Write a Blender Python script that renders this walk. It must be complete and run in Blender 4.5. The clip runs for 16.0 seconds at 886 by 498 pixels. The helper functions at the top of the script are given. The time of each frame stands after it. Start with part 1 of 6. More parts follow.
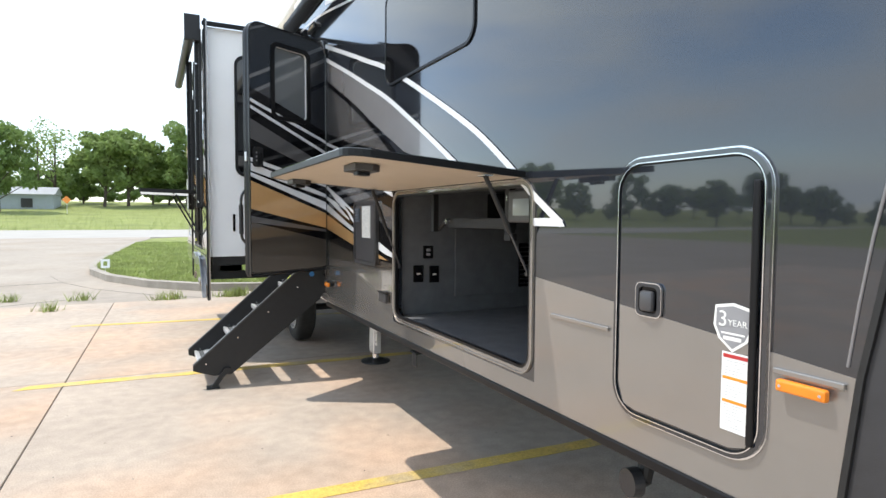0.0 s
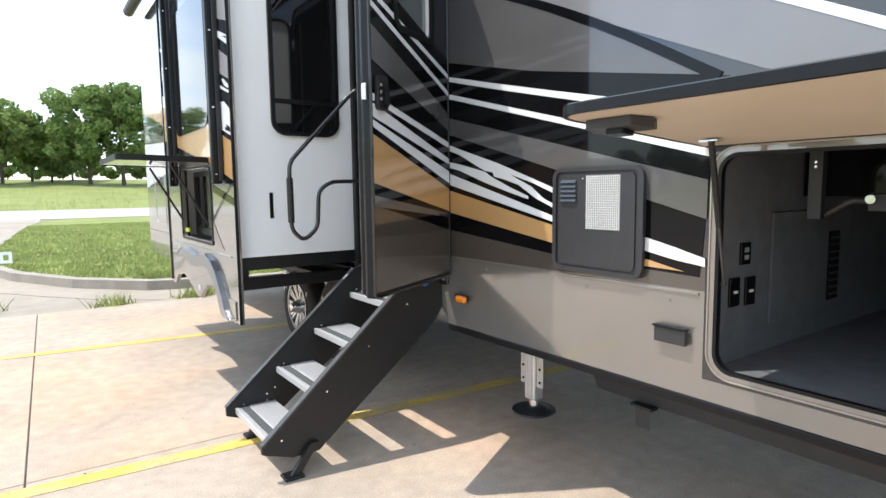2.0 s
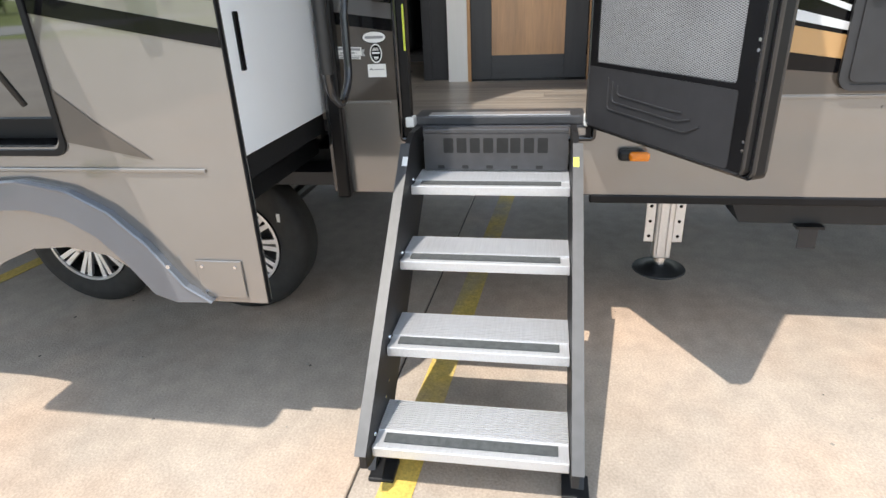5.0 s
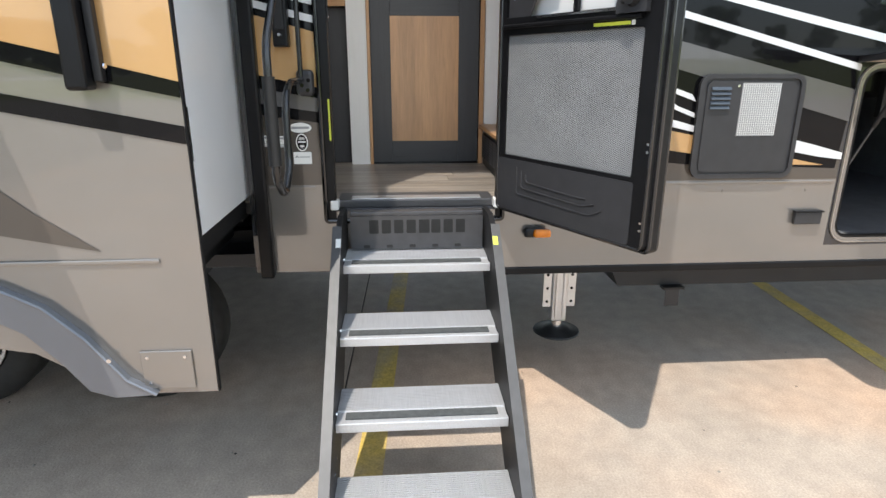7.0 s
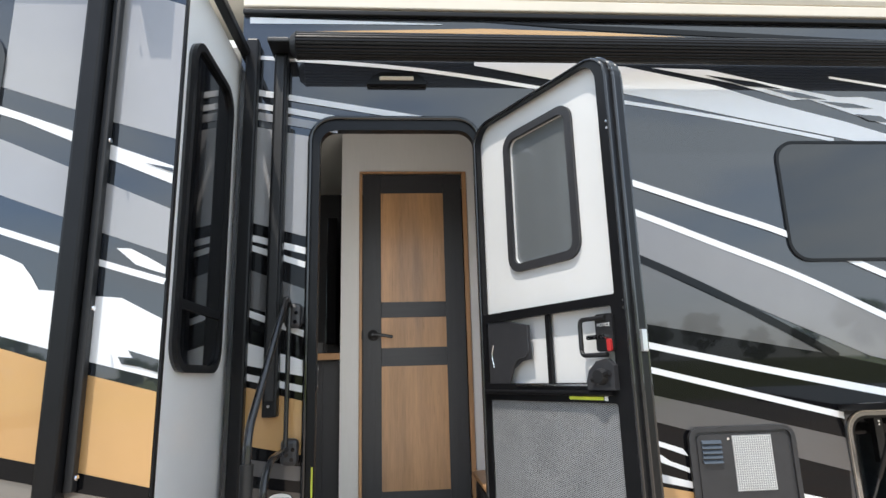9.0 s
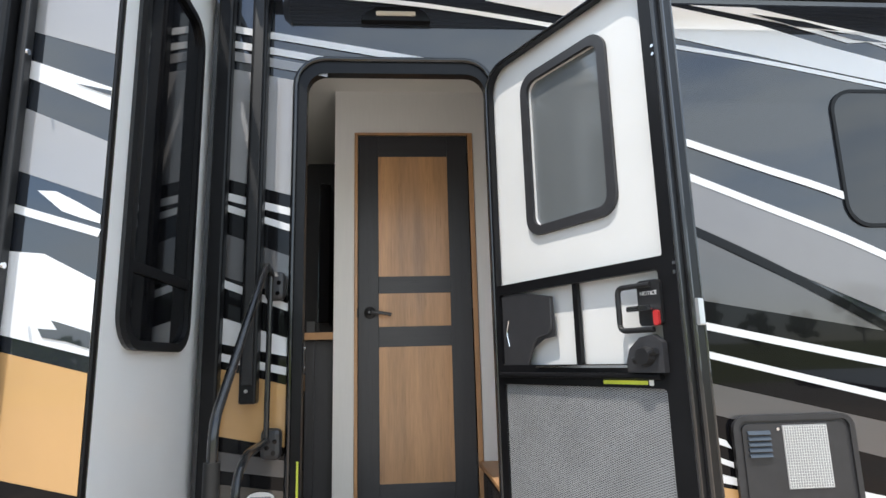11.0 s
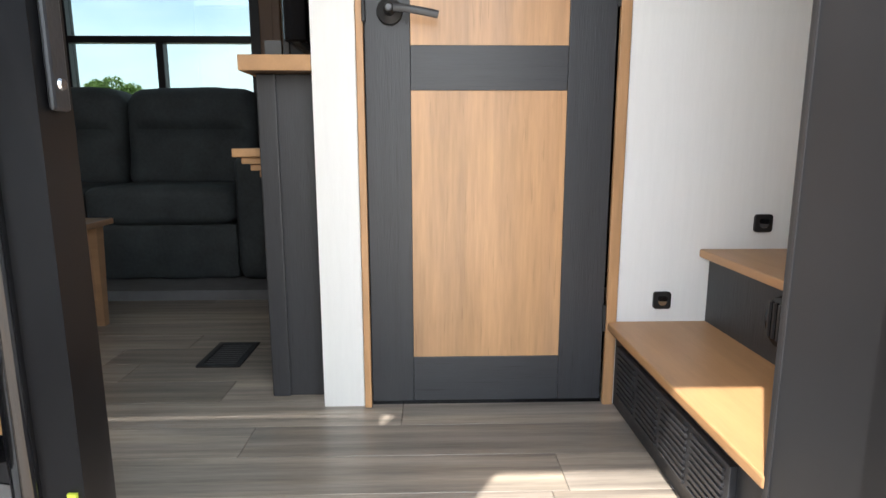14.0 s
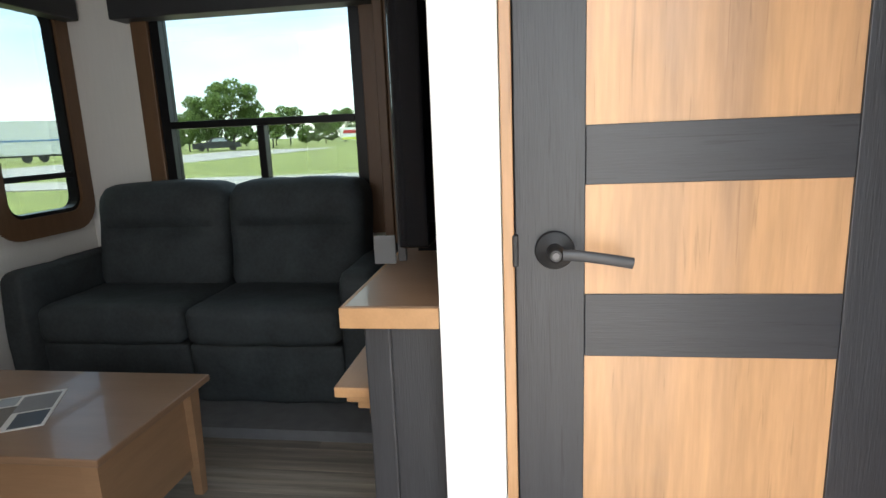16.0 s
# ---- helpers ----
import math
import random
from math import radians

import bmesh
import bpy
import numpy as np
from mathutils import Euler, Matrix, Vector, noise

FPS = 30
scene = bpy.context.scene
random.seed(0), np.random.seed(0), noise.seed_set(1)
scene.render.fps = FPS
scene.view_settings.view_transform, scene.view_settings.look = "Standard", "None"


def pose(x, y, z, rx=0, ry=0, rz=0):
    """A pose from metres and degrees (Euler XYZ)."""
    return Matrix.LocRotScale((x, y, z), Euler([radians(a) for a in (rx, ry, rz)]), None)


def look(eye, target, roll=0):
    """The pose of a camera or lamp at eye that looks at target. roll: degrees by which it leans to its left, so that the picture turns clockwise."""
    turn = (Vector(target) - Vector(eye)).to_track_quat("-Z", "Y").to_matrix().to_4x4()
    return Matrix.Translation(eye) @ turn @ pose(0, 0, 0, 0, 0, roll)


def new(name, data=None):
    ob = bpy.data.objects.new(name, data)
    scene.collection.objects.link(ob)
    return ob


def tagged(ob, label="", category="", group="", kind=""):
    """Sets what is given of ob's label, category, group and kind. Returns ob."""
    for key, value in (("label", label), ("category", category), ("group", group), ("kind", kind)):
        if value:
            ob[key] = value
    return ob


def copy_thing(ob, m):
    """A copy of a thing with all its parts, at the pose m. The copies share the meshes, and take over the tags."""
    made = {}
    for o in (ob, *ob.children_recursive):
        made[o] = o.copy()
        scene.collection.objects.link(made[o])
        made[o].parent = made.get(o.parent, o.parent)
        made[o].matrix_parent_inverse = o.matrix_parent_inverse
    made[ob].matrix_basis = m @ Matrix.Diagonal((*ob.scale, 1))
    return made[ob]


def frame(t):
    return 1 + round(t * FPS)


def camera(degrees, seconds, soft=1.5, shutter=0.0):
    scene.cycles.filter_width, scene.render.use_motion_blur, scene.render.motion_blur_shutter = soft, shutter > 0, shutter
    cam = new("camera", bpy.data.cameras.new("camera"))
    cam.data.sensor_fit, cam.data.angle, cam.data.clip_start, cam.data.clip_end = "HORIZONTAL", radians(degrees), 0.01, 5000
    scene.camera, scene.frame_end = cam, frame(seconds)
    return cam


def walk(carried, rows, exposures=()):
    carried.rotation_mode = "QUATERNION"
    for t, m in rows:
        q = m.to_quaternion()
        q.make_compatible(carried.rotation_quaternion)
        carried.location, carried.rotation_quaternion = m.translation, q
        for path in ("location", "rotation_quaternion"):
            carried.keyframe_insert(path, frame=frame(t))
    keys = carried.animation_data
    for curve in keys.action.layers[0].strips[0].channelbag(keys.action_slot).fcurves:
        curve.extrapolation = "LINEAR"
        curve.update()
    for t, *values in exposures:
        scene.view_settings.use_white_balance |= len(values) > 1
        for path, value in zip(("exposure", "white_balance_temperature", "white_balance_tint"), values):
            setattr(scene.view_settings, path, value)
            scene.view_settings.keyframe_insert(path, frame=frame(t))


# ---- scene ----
cam = camera(74.5, 16.0)
PATH = [
    (0, (-0.033, 0.002, 1.42), (0.865, 1.785, 1.312), 0.3),
    (0.5, (-0.202, 0.54, 1.451), (0.705, 2.319, 1.345), -0.0),
    (1, (-0.339, 1.128, 1.458), (0.631, 2.873, 1.339), -0.1),
    (1.5, (-0.47, 1.747, 1.469), (0.584, 3.44, 1.314), -0.6),
    (2, (-0.6, 2.345, 1.446), (0.555, 3.966, 1.243), -0.7),
    (2.5, (-0.668, 2.963, 1.398), (0.597, 4.488, 1.126), -1.4),
    (3, (-0.76, 3.513, 1.424), (0.639, 4.899, 1.077), -2.2),
    (3.5, (-0.802, 4.065, 1.43), (0.774, 5.23, 1.03), -2.8),
    (4, (-0.895, 4.529, 1.438), (0.803, 5.466, 0.947), -4.2),
    (4.5, (-0.96, 5.005, 1.454), (0.826, 5.585, 0.768), -3.8),
    (6.8, (-1.183, 5.47, 1.516), (0.686, 5.351, 0.813), 0.4),
    (7, (-1.179, 5.49, 1.555), (0.726, 5.352, 0.963), 0.1),
    (7.5, (-1.219, 5.462, 1.634), (0.757, 5.329, 1.359), -0.6),
    (8, (-1.224, 5.447, 1.695), (0.772, 5.32, 1.719), -1.0),
    (8.5, (-1.22, 5.42, 1.753), (0.759, 5.288, 2.012), -1.3),
    (9, (-1.188, 5.418, 1.782), (0.761, 5.271, 2.207), -1.6),
    (11.5, (-0.716, 5.423, 1.758), (1.252, 5.27, 2.082), -1.4),
    (12, (-0.57, 5.417, 1.628), (1.424, 5.28, 1.7), -0.5),
    (12.5, (-0.245, 5.467, 1.513), (1.746, 5.357, 1.363), 0.2),
    (13, (0.189, 5.474, 1.519), (2.166, 5.389, 1.23), 0.4),
    (13.5, (0.662, 5.448, 1.569), (2.632, 5.37, 1.23), 0.1),
    (14, (0.913, 5.497, 1.71), (2.881, 5.447, 1.357), -0.1),
    (14.5, (1.078, 5.54, 1.925), (3.037, 5.536, 1.521), -1.2),
    (15, (1.243, 5.58, 2.042), (3.199, 5.626, 1.627), -1.8),
    (15.5, (1.348, 5.607, 2.153), (3.302, 5.73, 1.746), -2.0),
    (16, (1.478, 5.632, 2.239), (3.416, 5.925, 1.844), -2.4),
]
walk(cam, [(t, look(eye, target, roll)) for t, eye, target, roll in PATH],
     [(0, 1.06), (1.0, 1.1), (2.0, 1.24), (3.5, 1.32), (4.5, 1.30), (7.0, 1.08), (8.0, 1.18), (9.0, 1.0), (11.5, 1.14), (12.0, 1.48), (12.5, 1.72), (13.5, 2.1), (14.0, 2.35), (14.5, 2.55), (15.0, 2.65), (16.0, 2.7)])

# ---- light ----
from mathutils.geometry import tessellate_polygon

SUN = Vector((-0.41, 0.235, 1.0)).normalized()
elev, azim = math.asin(SUN.z), math.atan2(SUN.x, SUN.y)
world = bpy.data.worlds.new("world")
scene.world = world
world.use_nodes = True
wn, wl = world.node_tree.nodes, world.node_tree.links
sky = wn.new("ShaderNodeTexSky")
sky.sky_type, sky.sun_disc, sky.sun_elevation, sky.sun_rotation = "NISHITA", False, elev, azim
sky.air_density, sky.dust_density = 1.0, 0.4
wn["Background"].inputs[1].default_value = 0.145
# thin high cloud, brighter patches in the blue
tc, cn, cr, mx = wn.new("ShaderNodeTexCoord"), wn.new("ShaderNodeTexNoise"), wn.new("ShaderNodeValToRGB"), wn.new("ShaderNodeMix")
mp = wn.new("ShaderNodeMapping")
mp.inputs["Scale"].default_value = (1.0, 1.0, 3.5)
cn.inputs["Scale"].default_value, cn.inputs["Detail"].default_value = 2.2, 7
cr.color_ramp.elements[0].position, cr.color_ramp.elements[1].position = 0.34, 0.60
mx.data_type = "RGBA"
mx.inputs[7].default_value = (5.2, 5.9, 6.5, 1)
wl.new(tc.outputs["Generated"], mp.inputs[0]); wl.new(mp.outputs[0], cn.inputs[0]); wl.new(cn.outputs[0], cr.inputs[0])
wl.new(cr.outputs[0], mx.inputs[0]); wl.new(sky.outputs[0], mx.inputs[6]); wl.new(mx.outputs[2], wn["Background"].inputs[0])
sun = new("sun", bpy.data.lights.new("sun", "SUN"))
sun.data.energy, sun.data.angle, sun.data.color = 2.25, radians(0.6), (1.0, 0.94, 0.86)
sun.matrix_world = look(SUN * 50, (0, 0, 0))


# daylight through the doorway and the slide-out window
for place, to, w_, h_, e_ in (((1.47, 5.44, 1.95), (2.4, 5.44, 1.8), 0.66, 1.7, 1.9), ((0.56, 7.08, 2.37), (1.5, 7.08, 2.2), 1.0, 0.9, 2.5)):
    lamp = new("window_daylight", bpy.data.lights.new("window_daylight", "AREA"))
    lamp.data.shape, lamp.data.size, lamp.data.size_y, lamp.data.energy, lamp.data.color = "RECTANGLE", w_, h_, e_, (1.0, 0.955, 0.90)
    lamp.matrix_world = look(place, to)


# ---- materials ----
def mat(name, color, rough=0.5, metal=0.0, coat=0.0, vary=0.12, scale=6.0, bump=0.0, bscale=60.0, stretch=(1, 1, 1), spec=0.5, fine=0.0, rand=0.0, grit=0.0, color2=None, ior=1.5, knots=0.0):
    """A surface with two scales of variation, optional relief, grain direction, and per-object change."""
    m = bpy.data.materials.new(name)
    m.use_nodes = True
    n, l = m.node_tree.nodes, m.node_tree.links
    b = n["Principled BSDF"]
    b.inputs["Roughness"].default_value, b.inputs["Metallic"].default_value = rough, metal
    b.inputs["Coat Weight"].default_value, b.inputs["Coat Roughness"].default_value = coat, 0.03
    b.inputs["Specular IOR Level"].default_value = spec
    b.inputs["Coat IOR"].default_value = ior
    co, ma = n.new("ShaderNodeTexCoord"), n.new("ShaderNodeMapping")
    ma.inputs["Scale"].default_value = stretch
    l.new(co.outputs["Object"], ma.inputs[0])
    big, small = n.new("ShaderNodeTexNoise"), n.new("ShaderNodeTexNoise")
    big.inputs["Scale"].default_value, big.inputs["Detail"].default_value = scale, 5
    small.inputs["Scale"].default_value, small.inputs["Detail"].default_value = scale * 9, 6
    l.new(ma.outputs[0], big.inputs[0]); l.new(ma.outputs[0], small.inputs[0])
    add = n.new("ShaderNodeMath"); add.operation = "MULTIPLY_ADD"
    l.new(small.outputs[0], add.inputs[0]); add.inputs[1].default_value = fine
    l.new(big.outputs[0], add.inputs[2])
    mr = n.new("ShaderNodeMapRange")
    mr.inputs[1].default_value, mr.inputs[2].default_value = 0.25 + fine * 0.25, 0.75 + fine * 0.75
    mr.inputs[3].default_value, mr.inputs[4].default_value = 1 - vary, 1 + vary
    l.new(add.outputs[0], mr.inputs[0])
    last = mr.outputs[0]
    if rand:
        oi, mr2, mul = n.new("ShaderNodeObjectInfo"), n.new("ShaderNodeMapRange"), n.new("ShaderNodeMath")
        mr2.inputs[3].default_value, mr2.inputs[4].default_value = 1 - rand, 1 + rand
        mul.operation = "MULTIPLY"
        l.new(oi.outputs["Random"], mr2.inputs[0]); l.new(mr2.outputs[0], mul.inputs[0]); l.new(last, mul.inputs[1])
        last = mul.outputs[0]
        ad2 = n.new("ShaderNodeVectorMath"); ad2.operation = "ADD"
        sc2 = n.new("ShaderNodeVectorMath"); sc2.operation = "SCALE"; sc2.inputs["Scale"].default_value = 17.0
        cb = n.new("ShaderNodeCombineXYZ")
        l.new(oi.outputs["Random"], cb.inputs[0]); l.new(oi.outputs["Random"], cb.inputs[1]); l.new(cb.outputs[0], sc2.inputs[0])
        l.new(co.outputs["Object"], ad2.inputs[0]); l.new(sc2.outputs[0], ad2.inputs[1]); l.new(ad2.outputs[0], ma.inputs[0])
    if grit:
        gn, gm, gx = n.new("ShaderNodeTexNoise"), n.new("ShaderNodeMapRange"), n.new("ShaderNodeMath")
        gn.inputs["Scale"].default_value, gn.inputs["Detail"].default_value = 110, 3
        gm.inputs[1].default_value, gm.inputs[2].default_value = 0.33, 0.67
        gm.inputs[3].default_value, gm.inputs[4].default_value = 1 - grit, 1 + grit
        gx.operation = "MULTIPLY"
        l.new(co.outputs["Object"], gn.inputs[0]); l.new(gn.outputs[0], gm.inputs[0]); l.new(gm.outputs[0], gx.inputs[0]); l.new(last, gx.inputs[1])
        last = gx.outputs[0]
    vm = n.new("ShaderNodeVectorMath"); vm.operation = "SCALE"
    vm.inputs[0].default_value = color
    if color2:
        c2, cm, cx2 = n.new("ShaderNodeTexNoise"), n.new("ShaderNodeMapRange"), n.new("ShaderNodeMix")
        c2.inputs["Scale"].default_value, c2.inputs["Detail"].default_value = scale * 0.55, 4
        cm.inputs[1].default_value, cm.inputs[2].default_value = 0.47, 0.68
        cx2.data_type = "RGBA"
        cx2.inputs[6].default_value, cx2.inputs[7].default_value = (*color, 1), (*color2, 1)
        l.new(ma.outputs[0], c2.inputs[0]); l.new(c2.outputs[0], cm.inputs[0]); l.new(cm.outputs[0], cx2.inputs[0]); l.new(cx2.outputs[2], vm.inputs[0])
    if knots:
        kn_, km, kx, kmap = n.new("ShaderNodeTexNoise"), n.new("ShaderNodeMapRange"), n.new("ShaderNodeMath"), n.new("ShaderNodeMapping")
        kmap.inputs["Scale"].default_value = tuple(26 * q if q >= 1 else 9.0 for q in stretch)
        kn_.inputs["Scale"].default_value, kn_.inputs["Detail"].default_value = 0.55, 3
        kn_.inputs["Distortion"].default_value = 0.6
        km.inputs[1].default_value, km.inputs[2].default_value = 0.30, 0.37
        km.inputs[3].default_value, km.inputs[4].default_value = 1 - knots, 1.0
        kx.operation = "MULTIPLY"
        l.new(co.outputs["Object"], kmap.inputs[0]); l.new(kmap.outputs[0], kn_.inputs[0]); l.new(kn_.outputs[0], km.inputs[0]); l.new(km.outputs[0], kx.inputs[0]); l.new(last, kx.inputs[1])
        last = kx.outputs[0]
    l.new(last, vm.inputs["Scale"]); l.new(vm.outputs[0], b.inputs["Base Color"])
    if bump:
        bn, bp = n.new("ShaderNodeTexNoise"), n.new("ShaderNodeBump")
        bn.inputs["Scale"].default_value, bn.inputs["Detail"].default_value = bscale, 4
        bp.inputs["Strength"].default_value, bp.inputs["Distance"].default_value = 1.0, bump
        l.new(ma.outputs[0], bn.inputs[0]); l.new(bn.outputs[0], bp.inputs["Height"]); l.new(bp.outputs[0], b.inputs["Normal"])
    return m


def glass(name, tint=(1, 1, 1), rough=0.0, alpha=0.0):
    m = bpy.data.materials.new(name)
    m.use_nodes = True
    n, l = m.node_tree.nodes, m.node_tree.links
    b = n["Principled BSDF"]
    tr, gl, mi, lw = n.new("ShaderNodeBsdfTransparent"), n.new("ShaderNodeBsdfGlossy"), n.new("ShaderNodeMixShader"), n.new("ShaderNodeLayerWeight")
    fr, pw = n.new("ShaderNodeMath"), n.new("ShaderNodeMath")
    pw.operation, pw.inputs[1].default_value = "POWER", 5.0
    fr.operation, fr.inputs[1].default_value, fr.inputs[2].default_value = "MULTIPLY_ADD", 0.7, 0.04
    l.new(lw.outputs["Facing"], pw.inputs[0]); l.new(pw.outputs[0], fr.inputs[0])
    tr.inputs[0].default_value = (*tint, 1)
    gl.inputs["Roughness"].default_value = rough
    l.new(fr.outputs[0], mi.inputs[0]); l.new(tr.outputs[0], mi.inputs[1]); l.new(gl.outputs[0], mi.inputs[2])
    l.new(mi.outputs[0], n["Material Output"].inputs[0])
    n.remove(b)
    return m


M = {}
M["dark"] = mat("dark_slate_gelcoat", (0.018, 0.021, 0.027), 0.10, 0.0, 1.0, 0.06, 3, 0.0003, 3, spec=0.15, ior=1.74)
M["black"] = mat("black_decal", (0.005, 0.005, 0.006), 0.12, 0.0, 0.5, 0.1, 5, spec=0.1, ior=1.38)
M["grey"] = mat("grey_decal", (0.085, 0.082, 0.083), 0.2, 0.0, 0.9, 0.06, 4)
M["silver"] = mat("light_grey_decal", (0.2, 0.195, 0.2), 0.25, 0.1, 0.8, 0.05, 4)
# the grey decal again, lightened by the sky it reflects on slide-out and column
M["silver_skylit"] = mat("sky_lit_grey_decal", (0.30, 0.30, 0.31), 0.25, 0.0, 0.8, 0.05, 4)
M["white_d"] = mat("white_decal", (0.75, 0.76, 0.78), 0.25, 0.0, 0.5, 0.03, 5)
M["gold"] = mat("tan_gold_decal", (0.54, 0.32, 0.135), 0.25, 0.1, 0.7, 0.05, 5)
M["taupe_lining"] = mat("satin_taupe_metal", (0.40, 0.36, 0.32), 0.3, 0.6)
M["taupe"] = mat("taupe_gelcoat", (0.225, 0.21, 0.195), 0.2, 0.42, 1.0, 0.05, 3, 0.0003, 4, ior=1.8)
M["taupe_dk"] = mat("dark_taupe_gelcoat", (0.075, 0.064, 0.054), 0.16, 0.1, 1.0, 0.05, 3, 0.0003, 4)
M["whitewall"] = mat("white_slide_panel", (0.90, 0.905, 0.91), 0.32, 0, 0.2, 0.03, 3, 0.0002, 12)
M["whitefg"] = mat("white_fibreglass", (0.70, 0.70, 0.69), 0.32, 0, 0.2, 0.04, 3, 0.0002, 12)
M["cream"] = mat("cream_roof_fibreglass", (0.66, 0.60, 0.50), 0.4, 0, 0.2, 0.06, 3)
M["handle"] = mat("satin_black_tube", (0.014, 0.014, 0.015), 0.24, 0.0, 0.5, 0.2, 12)
M["rubber"] = mat("black_rubber", (0.012, 0.012, 0.012), 0.55, 0, 0, 0.3, 30, 0.0008, 90)
M["blackpc"] = mat("black_powder_coat", (0.009, 0.009, 0.010), 0.5, 0.0, 0.0, 0.2, 20, 0.0004, 400)
M["trimblk"] = mat("black_extrusion", (0.007, 0.007, 0.008), 0.36, 0.0, 0.0, 0.2, 12, spec=0.25)
M["charcoal"] = mat("charcoal_plastic", (0.032, 0.032, 0.035), 0.42, 0, 0, 0.15, 15, 0.0003, 300)
M["alu"] = mat("brushed_aluminium", (0.72, 0.72, 0.73), 0.35, 0.85, 0, 0.08, 10, 0.0002, 60, (1, 20, 20))
M["chrome"] = mat("polished_metal", (0.75, 0.76, 0.78), 0.15, 1.0, 0, 0.05, 10)
M["grip"] = mat("grip_tape", (0.07, 0.075, 0.075), 0.9, 0, 0, 0.25, 60, 0.001, 900)
M["carpet"] = mat("bay_lining", (0.115, 0.12, 0.13), 0.85, 0, 0, 0.15, 12, 0.001, 300)
M["liner"] = mat("door_liner", (0.62, 0.53, 0.42), 0.45, 0, 0, 0.04, 4)
M["orange"] = mat("amber_lens", (0.85, 0.24, 0.01), 0.2, 0, 0.6, 0.1, 20)
M["yellowst"] = mat("yellow_sticker", (0.62, 0.68, 0.07), 0.4)
M["paper"] = mat("white_sticker", (0.78, 0.78, 0.76), 0.45, vary=0.03)
M["redp"] = mat("red_print", (0.45, 0.03, 0.03), 0.4)
M["fabric"] = mat("grey_screen_cloth", (0.09, 0.09, 0.095), 0.8)
M["meshgrey"] = mat("pale_grey_mesh_wire", (0.34, 0.345, 0.35), 0.5)
M["lipgrey"] = mat("worn_grey_steel_edge", (0.055, 0.055, 0.057), 0.45, 0.0, 0.0, 0.2, 20)
M["treadalu"] = mat("bright_tread_aluminium", (0.62, 0.62, 0.63), 0.4, 0.5, 0, 0.08, 10, 0.0002, 60, (1, 20, 20))
M["screen"] = mat("grey_glossy_screen", (0.28, 0.31, 0.34), 0.08, 0, 1.0)
M["flare"] = mat("steel_grey_moulding", (0.15, 0.16, 0.18), 0.28, 0.2, 0.7, 0.06, 5)
M["louvre"] = mat("blue_grey_louvre", (0.055, 0.07, 0.09), 0.4)
M["inkgrey"] = mat("grey_print", (0.25, 0.25, 0.26), 0.5)
M["bracketgrey"] = mat("grey_steel", (0.09, 0.09, 0.092), 0.5)
M["blue"] = mat("blue_badge", (0.02, 0.16, 0.42), 0.3)
M["concrete"] = mat("concrete", (0.385, 0.322, 0.262), 0.88, 0, 0, 0.26, 1.1, 0.0025, 90, fine=1.0, rand=0.04, grit=0.13, color2=(0.47, 0.335, 0.24))
M["concrete2"] = mat("old_concrete", (0.31, 0.27, 0.225), 0.9, 0, 0, 0.22, 0.5, 0.003, 40, fine=0.8, grit=0.12, color2=(0.29, 0.245, 0.195))
M["kerb"] = mat("kerb_concrete", (0.30, 0.27, 0.23), 0.9, 0, 0, 0.25, 3, 0.004, 40, fine=0.5)
M["yline"] = mat("worn_yellow_paint", (0.60, 0.42, 0.09), 0.8, 0, 0, 0.3, 4, 0.002, 60, fine=1.0, grit=0.15, color2=(0.40, 0.32, 0.20))
M["joint"] = mat("dirty_joint", (0.07, 0.06, 0.05), 0.95, vary=0.3, scale=8)
M["grass"] = mat("grass", (0.20, 0.23, 0.065), 0.95, 0, 0, 0.35, 0.25, 0.02, 30, fine=0.7)
M["blade"] = mat("grass_blades", (0.30, 0.35, 0.11), 0.8, vary=0.4, scale=2)
M["road"] = mat("road_surface", (0.35, 0.335, 0.31), 0.9, vary=0.1, scale=0.5)
M["bark"] = mat("bark", (0.09, 0.07, 0.055), 0.95, 0, 0, 0.3, 6, 0.02, 20)
M["leaf"] = mat("leaves", (0.18, 0.26, 0.08), 0.75, vary=0.4, scale=0.6, fine=0.6)
M["leaf2"] = mat("light_leaves", (0.23, 0.31, 0.10), 0.75, vary=0.4, scale=0.6, fine=0.6)
for k in ("leaf", "leaf2"):
    n, l = M[k].node_tree.nodes, M[k].node_tree.links
    tl, ms = n.new("ShaderNodeBsdfTranslucent"), n.new("ShaderNodeMixShader")
    b = n["Principled BSDF"]
    ms.inputs[0].default_value = 0.45
    l.new(b.inputs["Base Color"].links[0].from_socket, tl.inputs[0])
    l.new(b.outputs[0], ms.inputs[1]); l.new(tl.outputs[0], ms.inputs[2]); l.new(ms.outputs[0], n["Material Output"].inputs[0])
M["tread"] = mat("tyre_rubber", (0.022, 0.02, 0.018), 0.75, 0, 0, 0.3, 20, 0.001, 60)
M["inwall"] = mat("textured_white_wallboard", (0.72, 0.715, 0.70), 0.6, 0, 0, 0.035, 6, 0.0003, 40, (14, 14, 1), fine=0.7)
M["wood"] = mat("maple_wood", (0.47, 0.262, 0.125), 0.40, 0, 0.1, 0.34, 1.7, 0.0003, 30, (7, 7, 0.55), fine=0.6, color2=(0.36, 0.21, 0.115), knots=0.2)
M["tablewood"] = mat("satin_brown_table_wood", (0.27, 0.165, 0.10), 0.28, 0, 0.25, 0.15, 2.0, 0.0002, 20, (9, 0.8, 9), fine=0.4)
M["apron"] = mat("golden_brown_table_side", (0.32, 0.19, 0.105), 0.4, 0, 0.15, 0.18, 2.0, 0.0002, 22, (0.8, 0.8, 9), fine=0.4)
